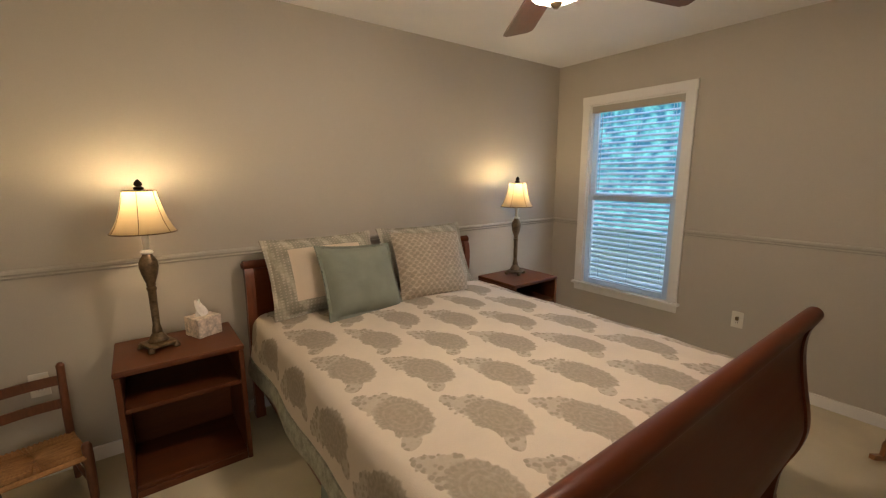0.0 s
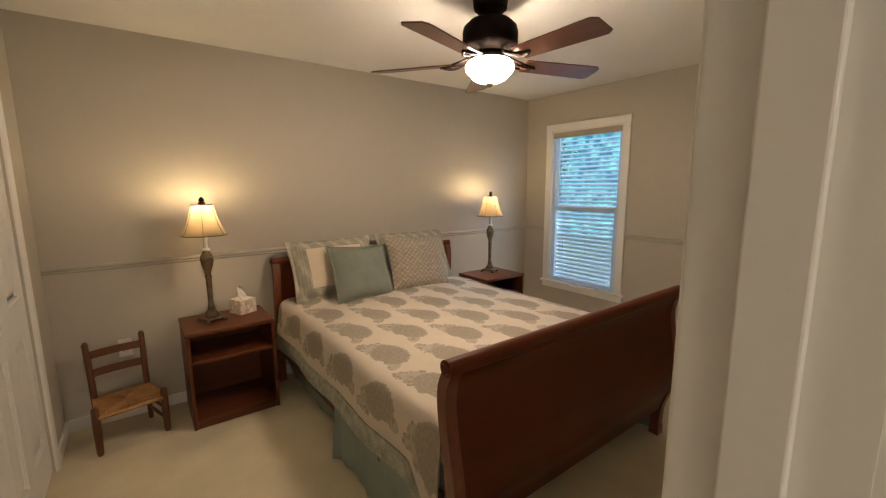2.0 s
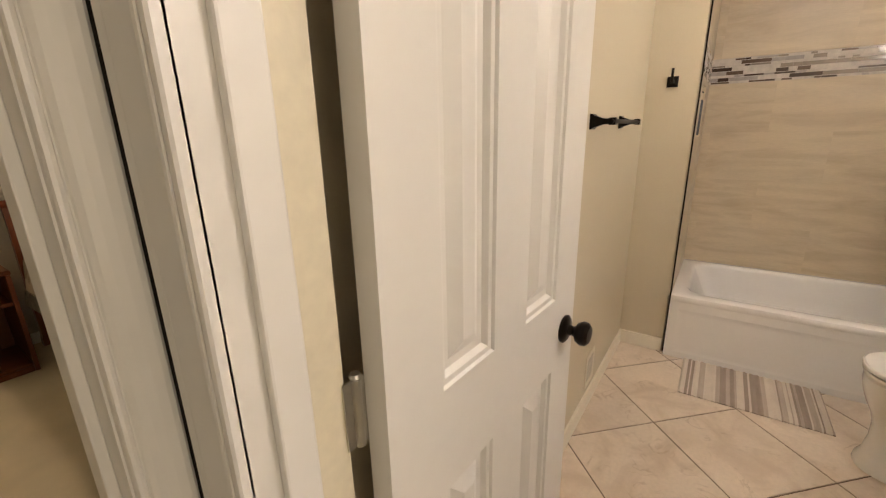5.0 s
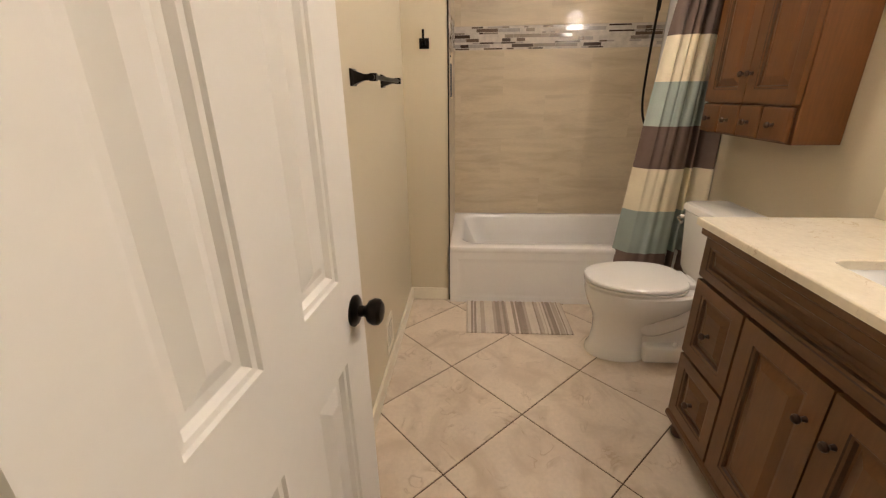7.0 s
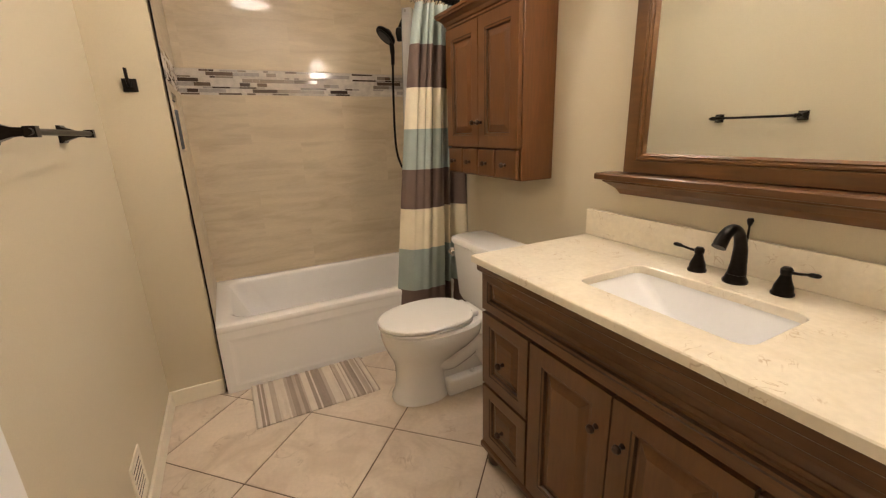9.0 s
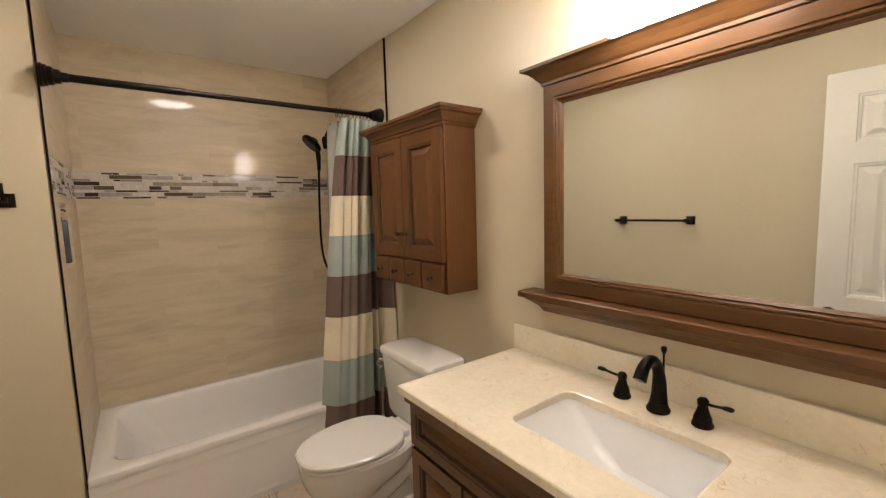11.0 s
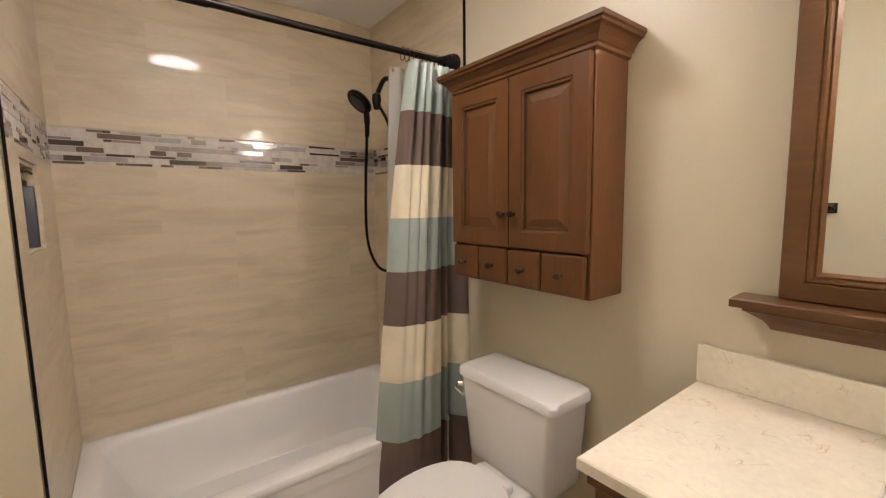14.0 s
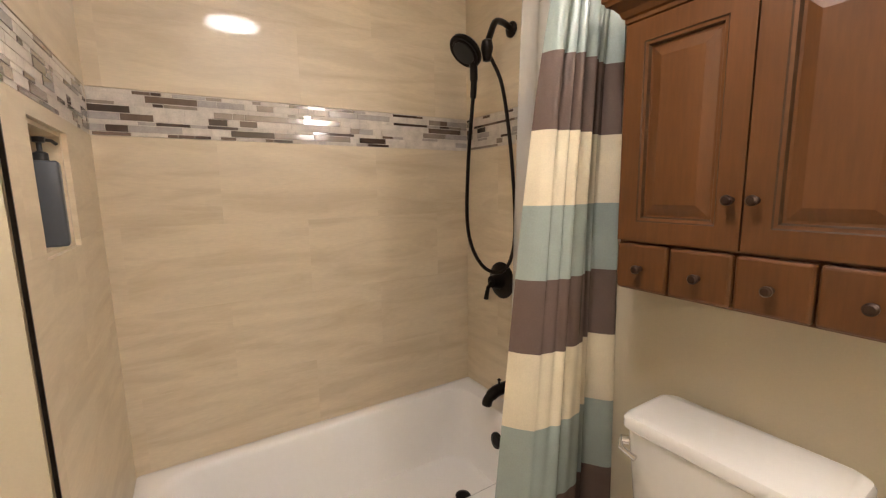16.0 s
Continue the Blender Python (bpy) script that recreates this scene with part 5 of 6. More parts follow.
# ---- mirror and vanity light ----
mir = thing("mirror", "large wall mirror in a brown maple frame with shelf", "mirror", pose(0, -2.40, 0))
MX0, MX1, MZ0, MZ1 = 0.542, 1.474, 1.150, 1.868
GX0, GX1, GZ0, GZ1 = 0.612, 1.404, 1.217, 1.802
MF = 0.036


def moulding_run(rows):
    """A frame of nested rectangles: rows of (share from outside to glass, stand-off)."""
    bm = bmesh.new()
    last = None
    for f, y in rows:
        r = [bm.verts.new(p) for p in ((MX0 + f * (GX0 - MX0), y, MZ0 + f * (GZ0 - MZ0)), (MX1 + f * (GX1 - MX1), y, MZ0 + f * (GZ0 - MZ0)), (MX1 + f * (GX1 - MX1), y, MZ1 + f * (GZ1 - MZ1)), (MX0 + f * (GX0 - MX0), y, MZ1 + f * (GZ1 - MZ1)))]
        if last:
            for k in range(4):
                bm.faces.new((last[k], last[(k + 1) % 4], r[(k + 1) % 4], r[k]))
        last = r
    return bm


part("frame", moulding_run([(0, 0.001), (0, 0.030), (0.04, MF), (0.62, MF), (0.66, 0.031), (0.70, 0.034), (0.78, 0.034), (0.84, 0.026), (0.90, 0.028), (1.0, 0.016), (1.0, 0.004)]), MAPLE_H, mir)
part("glass", boxes((GX0 - 0.004, 0.008, GZ0 - 0.004, GX1 + 0.004, 0.015, GZ1 + 0.004)), MIRROR, mir, "clear silvered mirror glass")
bm = bmesh.new()
rows = [(0.0, MZ1), (0.006, MZ1 + 0.002), (0.006, MZ1 + 0.012), (0.014, MZ1 + 0.018), (0.030, MZ1 + 0.036), (0.048, MZ1 + 0.050), (0.052, MZ1 + 0.052), (0.066, MZ1 + 0.056), (0.066, MZ1 + 0.066)]
loft(bm, [[(MX0 - o, 0.001, z), (MX0 - o, MF + o * 0.7, z), (MX1 + o, MF + o * 0.7, z), (MX1 + o, 0.001, z)] for o, z in rows], cap_first=True)
part("crown", bm, MAPLE_H, mir)
bm = bmesh.new()
rows = [(0.010, 1.072), (0.014, 1.080), (0.022, 1.092), (0.050, 1.112), (0.058, 1.116), (0.058, 1.121), (0.080, 1.125), (0.080, 1.143), (0.076, 1.148)]
loft(bm, [[(MX0 - o, 0.001, z), (MX0 - o, 0.020 + o * 0.85, z), (MX1 + o, 0.020 + o * 0.85, z), (MX1 + o, 0.001, z)] for o, z in rows], cap_first=True)
part("shelf", bm, MAPLE_H, mir)

vl = thing("vanity_light", "bronze vanity light bar with three lit frosted glass shades", "light", pose(1.008, -2.40, 2.20))
part("backplate", rbox(-0.21, 0.0, -0.05, 0.21, 0.02, 0.05, bevel=0.006), BRONZE, vl)
for x in (-0.135, 0.0, 0.135):
    bm = bmesh.new()
    tube(bm, curve([(x, 0.02, 0.0), (x, 0.07, 0.015), (x, 0.11, 0.0), (x, 0.115, -0.03)], 5), 0.008, 8)
    part("arm", bm, BRONZE, vl, smooth=True)
    bm = bmesh.new()
    loft(bm, [rounded(x - 0.035, x + 0.035, 0.08, 0.15, 0.02, -0.03), rounded(x - 0.046, x + 0.046, 0.07, 0.16, 0.025, -0.05), rounded(x - 0.056, x + 0.056, 0.058, 0.172, 0.03, -0.27), rounded(x - 0.048, x + 0.048, 0.066, 0.164, 0.03, -0.275)], cap_first=True)
    part("shade", bm, VGLASS, vl, "lit frosted glass shade", smooth=True)

cl = thing("ceiling_light", "round flush ceiling light with a flat lit lens", "light", pose(2.22, -1.52, H))
bm = bmesh.new()
lathe(bm, [(0.165, 0), (0.17, -0.010), (0.165, -0.017), (0.155, -0.018)], 32)
part("rim", bm, STEEL, cl, smooth=True)
bm = bmesh.new()
lathe(bm, [(0.155, -0.016), (0.150, -0.019), (0.12, -0.022), (0.07, -0.024), (0, -0.0245)], 32)
part("diffuser", bm, CDOME, cl, "lit frosted lens", smooth=True)

# ---- towel bar, hook, vent, mat ----
bar = thing("towel_bar", "dark bronze towel bar on the cream wall", "towel bar", pose(0, BN, 1.335))
bm = bmesh.new()
tube(bm, [(1.655, -0.072, 0), (2.165, -0.072, 0)], 0.0075, 12)
part("rail", bm, BRONZE, bar, smooth=True)
for x in (1.68, 2.14):
    bm = bmesh.new()
    loft(bm, [[(x - a, y, -a), (x + a, y, -a), (x + a, y, a), (x - a, y, a)] for a, y in ((0.026, 0), (0.026, -0.007), (0.020, -0.012), (0.010, -0.040), (0.009, -0.058), (0.012, -0.062), (0.012, -0.082))], cap_first=True)
    part("bracket", bm, BRONZE, bar)
hook = thing("robe_hook", "dark bronze square robe hook on the wall", "hook", pose(TUBX, -0.815, 1.535))
bm = bmesh.new()
loft(bm, [[(x, -a, -a), (x, a, -a), (x, a, a), (x, -a, a)] for a, x in ((0.026, 0), (0.026, -0.007), (0.020, -0.012), (0.009, -0.020), (0.008, -0.030))], cap_first=True)
part("plate", bm, BRONZE, hook)
bm = bmesh.new()
tube(bm, curve([(-0.028, 0, -0.005), (-0.042, 0, 0.005), (-0.050, 0, 0.030), (-0.052, 0, 0.062)], 5), 0.0065, 8)
part("prong", bm, BRONZE, hook, smooth=True)
vent = thing("wall_vent", "small tan floor-level wall register with slots", "vent", pose(1.965, BN, 0.20))
part("frame", boxes((-0.07, -0.006, -0.085, -0.055, 0, 0.085), (0.055, -0.006, -0.085, 0.07, 0, 0.085), (-0.055, -0.006, 0.07, 0.055, 0, 0.085), (-0.055, -0.006, -0.085, 0.055, 0, -0.07)), BASECREAM, vent)
# dark sheet behind the slats paints the shade of the duct
part("backing", boxes((-0.055, -0.003, -0.07, 0.055, -0.001, 0.07)), SHADOWGAP, vent)
for k in range(7):
    part("slat", boxes((-0.055, -0.006, -0.062 + k * 0.02, 0.055, -0.0035, -0.054 + k * 0.02)), BASECREAM, vent)

MX = 0.605
rnd = random.Random(4)
rows, y = [], 0.0
MB, MC, MD = (0.32, 0.255, 0.205), (0.62, 0.545, 0.455), (0.45, 0.37, 0.30)
while y < MX:
    y += rnd.choice((0.006, 0.009, 0.013, 0.018, 0.026))
    rows.append((min(y, MX), rnd.choice((MB, MC, MD, MC, MB))))
MATC = banded_cloth("striped_woven_mat", rows[:64], 0, rough=0.95, grain=160)
mat = thing("bath_mat", "brown and cream striped woven bath mat", "mat", turned(2.305, -1.665, 0.0, 0.5))
bm = bmesh.new()
uv = cloth_uv(bm)
nu, nv = 80, 14
rnd = random.Random(6)
gr = [[bm.verts.new((0.39 * j / nv, MX * i / nu, 0.006 + (0.006 if 0 < i < nu and 0 < j < nv else 0) + 0.0025 * math.sin(i * 1.7) + rnd.uniform(-0.0008, 0.0008))) for j in range(nv + 1)] for i in range(nu + 1)]
for i in range(nu):
    for j in range(nv):
        f = bm.faces.new((gr[i][j], gr[i][j + 1], gr[i + 1][j + 1], gr[i + 1][j]))
        for lp, (a, b) in zip(f.loops, ((i, j), (i, j + 1), (i + 1, j + 1), (i + 1, j))):
            lp[uv].uv = (MX * a / nu, 0.39 * b / nv)
ring = [gr[0][j] for j in range(nv + 1)] + [gr[i][nv] for i in range(1, nu + 1)] + [gr[nu][j] for j in range(nv - 1, -1, -1)] + [gr[i][0] for i in range(nu - 1, 0, -1)]
low = [bm.verts.new((v.co.x, v.co.y, 0.0015)) for v in ring]
for k in range(len(ring)):
    q = (k + 1) % len(ring)
    f = bm.faces.new((ring[k], ring[q], low[q], low[k]))
    for lp in f.loops:
        lp[uv].uv = (lp.vert.co.y, lp.vert.co.x)
part("weave", bm, MATC, mat, smooth=True)


# ---- bedroom: bed ----
bed = thing("sleigh_bed", "dark cherry wooden sleigh bed with scrolled ends", "bed", pose(0, 0, 0))
BX0, BX1 = 0.662, 2.322
FOOT = [(0.375, 0.06), (0.368, 0.17), (0.345, 0.25), (0.316, 0.33), (0.303, 0.41), (0.310, 0.49), (0.328, 0.58), (0.345, 0.68), (0.352, 0.76), (0.346, 0.82), (0.330, 0.86), (0.318, 0.885)]
HEAD = [(2.470, 0.06), (2.470, 0.25), (2.468, 0.45), (2.462, 0.60), (2.452, 0.72), (2.448, 0.82), (2.456, 0.89), (2.474, 0.93)]


def board(profile, thick, x0, x1, z_from=0.0):
    line = [(p.x, p.y) for p in curve([(a, b, 0) for a, b in profile if b >= z_from], 5)]
    bm = bmesh.new()
    prism(bm, line + [(a + thick, b) for a, b in reversed(line)], "x", x0, x1)
    return bm


def scroll(bm, y, z, r, x0, x1):
    """A rolled top rail with a turned button at each end."""
    lathe(bm, [(0, x0 - 0.006), (r * 0.55, x0 - 0.006), (r * 0.6, x0), (r, x0 + 0.002), (r, x1 - 0.002), (r * 0.6, x1), (r * 0.55, x1 + 0.006), (0, x1 + 0.006)], 20, m=Matrix.Translation((0, y, z)) @ pose(0, 0, 0, 0, 90, 0))
    return bm


part("footboard", board(FOOT, 0.028, BX0 + 0.045, BX1 - 0.045, 0.17), CHERRY, bed, smooth=True)
part("foot_rail", scroll(bmesh.new(), 0.338, 0.893, 0.031, BX0 - 0.004, BX1 + 0.004), CHERRY, bed, smooth=True)
part("headboard", board(HEAD, 0.028, BX0 + 0.045, BX1 - 0.045, 0.25), CHERRY, bed, smooth=True)
part("head_rail", scroll(bmesh.new(), 2.482, 0.938, 0.027, BX0 - 0.004, BX1 + 0.004), CHERRY, bed, smooth=True)
for x0, x1 in ((BX0, BX0 + 0.048), (BX1 - 0.048, BX1)):
    part("post", board([(y - 0.010, z) for y, z in FOOT], 0.050, x0, x1), CHERRY_V, bed, smooth=True)
    part("post", board([(y - 0.010, z) for y, z in HEAD], 0.050, x0, x1), CHERRY_V, bed, smooth=True)
    for y in (0.365, 2.462):
        bm = bmesh.new()
        loft(bm, [[(x0 - 0.004, y - 0.004, 0), (x1 + 0.004, y - 0.004, 0), (x1 + 0.004, y + 0.052, 0), (x0 - 0.004, y + 0.052, 0)], [(x0 - 0.004, y - 0.004, 0.05), (x1 + 0.004, y - 0.004, 0.05), (x1 + 0.004, y + 0.052, 0.05), (x0 - 0.004, y + 0.052, 0.05)], [(x0, y, 0.065), (x1, y, 0.065), (x1, y + 0.048, 0.065), (x0, y + 0.048, 0.065)]], cap_first=True)
        part("foot", bm, CHERRY_V, bed)
    part("side_rail", rbox(x0 + 0.010 if x0 < 1 else x0 + 0.012, 0.40, 0.24, x0 + 0.036, 2.47, 0.38, bevel=0.004), CHERRY, bed)

mattress = thing("mattress", "plain white mattress on the bed base", "mattress", pose(0, 0, 0))
part("box_spring", rbox(0.735, 0.41, 0.26, 2.25, 2.445, 0.42, bevel=0.02, seg=3), TISSUE, mattress)
part("pad", rbox(0.735, 0.41, 0.42, 2.25, 2.445, 0.635, bevel=0.03, seg=3), TISSUE, mattress)

quilt = thing("bedspread", "cream quilt printed with taupe paisleys, green-grey border", "bedspread", pose(0, 0, 0))
BCOLOUR = material("embroidered_border", (0.36, 0.36, 0.29), 0.9, vary=0.22, scale=22, grain=140, bump=0.06, spec=0.2)
QT, QB = 0.662, 0.315


def quilt_section(s, y):
    """Point of the cloth at s metres across it from the bed's centre line."""
    side = -1 if s < 0 else 1
    a = abs(s)
    half, r = 0.742, 0.075
    n1 = noise.noise(Vector((s * 3.1, y * 2.7, 0.0))) * 0.010 + noise.noise(Vector((s * 9.0, y * 8.0, 2.0))) * 0.0035
    if a < half:
        x, z, nx, nz = a, QT - 0.012 * (a / half) ** 4, 0, 1
    elif a < half + r * 1.57:
        t = (a - half) / r
        x, z, nx, nz = half + r * math.sin(t), QT - 0.012 - r * (1 - math.cos(t)), math.sin(t), math.cos(t)
    else:
        d = a - half - r * 1.57
        d *= 1 + 0.95 * max(0.0, min(1.0, (0.60 - y) / 0.16))
        x, z, nx, nz = half + r + 0.026 * (d / 0.30) + 0.012 * math.sin(y * 9.0 + side) * (d / 0.35), QT - 0.012 - r - d, 1, 0
    return (1.492 + side * (x + nx * n1), y, z + nz * n1)


bm = bmesh.new()
uv = cloth_uv(bm)
drop = 0.742 + 0.075 * 1.57 + (QT - 0.012 - 0.075 - QB)
ss = [-drop + 2 * drop * i / 96 for i in range(97)]
ys = [0.392 + (2.43 - 0.392) * j / 90 for j in range(91)]
edge = drop - 0.085
grid = [[bm.verts.new(quilt_section(s, y)) for s in ss] for y in ys]
for j in range(90):
    for i in range(96):
        f = bm.faces.new((grid[j][i], grid[j][i + 1], grid[j + 1][i + 1], grid[j + 1][i]))
        for lp, (a, b) in zip(f.loops, ((i, j), (i + 1, j), (i + 1, j + 1), (i, j + 1))):
            lp[uv].uv = (ss[a] + 1.492 - 0.7095 + 2.41, ys[b] - 0.0547 + 0.81)
        f.material_index = (1 if ss[i] < 0 else 2) if max(abs(ss[i]), abs(ss[i + 1])) > edge else 0


def split_part(bm, names, mats, parent):
    """Parts of one sewn cloth, divided by the faces' material index."""
    out = []
    for k, (nm, mat) in enumerate(zip(names, mats)):
        piece = bm.copy()
        bmesh.ops.delete(piece, geom=[f for f in piece.faces if f.material_index != k], context="FACES")
        for f in piece.faces:
            f.material_index = 0
        out.append(part(nm, piece, mat, parent, smooth=True))
    bm.free()
    return out


for o in split_part(bm, ("cover", "border", "border"), (QUILT, BCOLOUR, BCOLOUR), quilt):
    sol = o.modifiers.new("thickness", "SOLIDIFY")
    sol.thickness, sol.offset = 0.008, -1

skirt = thing("bed_skirt", "sage green pleated bed skirt hanging to the carpet", "bed skirt", pose(0, 0, 0))


def skirt_run(x, y0, y1, splits, sign):
    bm = bmesh.new()
    n = 180
    top, bot = [], []
    for i in range(n + 1):
        y = y0 + (y1 - y0) * i / n
        w = 0.008 * math.sin(y * 21) + 0.005 * math.sin(y * 47 + 1)
        for s in splits:
            w += 0.035 * math.exp(-((y - s) / 0.022) ** 2) - 0.02 * math.exp(-((y - s - 0.05) / 0.03) ** 2)
        top.append(bm.verts.new((x - sign * w * 0.15, y, 0.36)))
        tuck = 0.11 * max(0.0, min(1.0, (y - splits[0] - 0.02) / 0.05))
        bot.append(bm.verts.new((x - sign * w + sign * tuck, y, 0.008)))
    mid = [bm.verts.new(((a.co.x + b.co.x) / 2 + 0.002 * math.sin(i), a.co.y, 0.18)) for i, (a, b) in enumerate(zip(top, bot))]
    for a, b in ((top, mid), (mid, bot)):
        for i in range(n):
            bm.faces.new((a[i], a[i + 1], b[i + 1], b[i]))
    o = part("panel", bm, SKIRT, skirt, smooth=True)
    md = o.modifiers.new("thickness", "SOLIDIFY")
    md.thickness = 0.004


skirt_run(0.672, 0.43, 2.44, (1.34, 0.62), 1)
skirt_run(2.312, 0.43, 2.44, (1.45,), -1)


SHAMB = material("sham_border_print", (0.50, 0.45, 0.37), 0.9, vary=0.14, scale=20, grain=60, bump=0.05, spec=0.2, tint=(0.30, 0.295, 0.235))
SHAMC = material("sham_cream", (0.66, 0.56, 0.44), 0.9, vary=0.03, scale=9, grain=260, bump=0.05, spec=0.2)
TANP = material("tan_woven_print", (0.47, 0.405, 0.32), 0.9, vary=0.14, scale=26, grain=80, bump=0.06, spec=0.2, stretch=(0.6, 2.6, 1), tint=(0.31, 0.265, 0.205))


def printed(m, kind, period, colour, amount):
    """Lays a woven lattice or rows of ticks over a cloth, in the pillow's own plane."""
    n, l = m.node_tree.nodes, m.node_tree.links
    b = n["Principled BSDF"]
    src = b.inputs["Base Color"].links[0].from_socket
    tc, sep, wob = n.new("ShaderNodeTexCoord"), n.new("ShaderNodeSeparateXYZ"), n.new("ShaderNodeTexNoise")
    wob.inputs["Scale"].default_value = 40
    l.new(tc.outputs["Object"], sep.inputs[0])
    l.new(tc.outputs["Object"], wob.inputs["Vector"])
    M = lambda *a: math_node(n, l, *a)
    k = math.pi / period
    x, y = M("MULTIPLY", sep.outputs[0], k), M("MULTIPLY", sep.outputs[1], k)
    if kind == "lattice":
        f = M("ABSOLUTE", M("MULTIPLY", M("SINE", M("ADD", x, y)), M("SINE", M("SUBTRACT", x, y))))
        g = M("ABSOLUTE", M("SINE", M("MULTIPLY", x, 2.0)))
        f = M("ADD", f, M("MULTIPLY", g, 0.25))
    else:
        f = M("MAXIMUM", M("ABSOLUTE", M("SINE", x)), M("ABSOLUTE", M("SINE", M("MULTIPLY", y, 1.3))))
        f = M("MULTIPLY", f, M("MULTIPLY_ADD", M("SINE", M("MULTIPLY", M("ADD", x, M("MULTIPLY", y, 0.4)), 0.37)), 0.3, 0.7))
    f = M("ADD", f, M("MULTIPLY_ADD", wob.outputs["Fac"], 0.5, -0.25))
    mr = n.new("ShaderNodeMapRange")
    mr.inputs["From Min"].default_value, mr.inputs["From Max"].default_value, mr.inputs["To Max"].default_value = 0.35, 0.6, amount
    l.new(f, mr.inputs["Value"])
    mix = n.new("ShaderNodeMix")
    mix.data_type = "RGBA"
    mix.inputs["B"].default_value = (*colour, 1)
    l.new(mr.outputs[0], mix.inputs["Factor"])
    l.new(src, mix.inputs["A"])
    l.new(mix.outputs["Result"], b.inputs["Base Color"])
    return m


printed(TANP, "lattice", 0.042, (0.235, 0.20, 0.16), 0.5)
printed(SHAMB, "ticks", 0.021, (0.20, 0.19, 0.15), 0.55)


def pillow(name, label, m, w, h, t, mat, flange=0.0, inner=None, ruffle=0.0):
    """A stuffed pillow: width along x, height along y, thickness along z."""
    th = thing(name, label, "pillow", m)
    n = 28
    rnd = random.Random(int(w * 1000 + t * 977))
    off = rnd.uniform(0, 9)
    bm = bmesh.new()
    faces_in = []

    def sheet(sign):
        g = []
        for j in range(n + 1):
            row = []
            for i in range(n + 1):
                u, v = 2 * i / n - 1, 2 * j / n - 1
                pin = 1 - 0.06 * (1 - v * v) * abs(u) ** 3, 1 - 0.06 * (1 - u * u) * abs(v) ** 3
                x, y = u * w / 2 * pin[0], v * h / 2 * pin[1]
                k = max(0.0, 1 - (abs(u) * (1 + flange)) ** 3.2) * max(0.0, 1 - (abs(v) * (1 + flange)) ** 3.2)
                z = t / 2 * k ** 0.62 + 0.006 * noise.noise(Vector((u * 2.2 + off, v * 2.2, sign))) * k
                if ruffle and max(abs(u), abs(v)) > 0.93:
                    z += ruffle * math.sin((u * 13 + v * 17) * 2.1)
                row.append(bm.verts.new((x, y, sign * (z + 0.003))))
            g.append(row)
        for j in range(n):
            for i in range(n):
                f = bm.faces.new((g[j][i], g[j][i + 1], g[j + 1][i + 1], g[j + 1][i]))
                u, v = abs(2 * (i + 0.5) / n - 1), abs(2 * (j + 0.5) / n - 1)
                if inner and u < inner[0] and v < inner[1]:
                    f.material_index = 1
        return g

    a, b = sheet(1), sheet(-1)
    ra = [a[0][i] for i in range(n)] + [a[j][n] for j in range(n)] + [a[n][i] for i in range(n, 0, -1)] + [a[j][0] for j in range(n, 0, -1)]
    rb = [b[0][i] for i in range(n)] + [b[j][n] for j in range(n)] + [b[n][i] for i in range(n, 0, -1)] + [b[j][0] for j in range(n, 0, -1)]
    for k in range(len(ra)):
        q = (k + 1) % len(ra)
        bm.faces.new((ra[k], ra[q], rb[q], rb[k]))
    edge_pairs = [(v.co.copy(), w.co.copy()) for v, w in zip(ra + ra[:1], rb + rb[:1])]
    if inner:
        split_part(bm, ("border", "centre_panel"), (mat, SHAMC), th)
    else:
        part("cover", bm, mat, th, smooth=True)
        # sewn edge cord
        cord = bmesh.new()
        tube(cord, [tuple((p + q) / 2) for p, q in edge_pairs], 0.004, 6)
        part("piping", cord, mat, th, smooth=True)
    return th


pillow("pillow_sham", "cream pillow sham with a grey-green printed border", pose(1.095, 2.335, 0.868, 66, 0, 2), 0.70, 0.47, 0.17, SHAMB, 0.10, (0.66, 0.62))
pillow("pillow_sham", "cream pillow sham with a grey-green printed border", pose(1.845, 2.355, 0.872, 66, 0, -2), 0.70, 0.47, 0.17, SHAMB, 0.10, (0.66, 0.62))
pillow("throw_pillow", "square sage green linen throw pillow with ruffled edge", pose(1.235, 2.150, 0.838, 62, 4, 5), 0.50, 0.44, 0.16, SAGE, 0.09, None, 0.008)
pillow("throw_pillow", "square tan lattice print throw pillow", pose(1.775, 2.205, 0.850, 64, 3, -4), 0.53, 0.46, 0.15, TANP, 0.03)


# ---- nightstands and lamps ----
def nightstand(x0, x1, y0, y1, label):
    t = thing("nightstand", label, "nightstand", pose((x0 + x1) / 2, y0, 0), "nightstands beside the bed")
    w, d, h = (x1 - x0) / 2, y1 - y0, 0.62
    part("top", rbox(-w - 0.004, -0.004, h - 0.026, w + 0.004, d, h, bevel=0.007, seg=3), STAND, t)
    for s in (-1, 1):
        part("side_panel", rbox(min(s * w, s * (w - 0.022)), 0, 0, max(s * w, s * (w - 0.022)), d, h - 0.027, bevel=0.003), STAND, t)
    part("shelf", rbox(-w + 0.023, 0.012, 0.415, w - 0.023, d - 0.012, 0.437, bevel=0.003), STAND, t)
    part("bottom_shelf", rbox(-w + 0.023, 0.012, 0.035, w - 0.023, d - 0.012, 0.055, bevel=0.003), STAND, t)
    part("plinth", rbox(-w + 0.023, 0.006, 0.0, w - 0.023, 0.022, 0.034, bevel=0.002), STAND, t)
    part("back_panel", boxes((-w + 0.023, d - 0.011, 0.0, w - 0.023, d - 0.002, h - 0.027)), STAND, t)


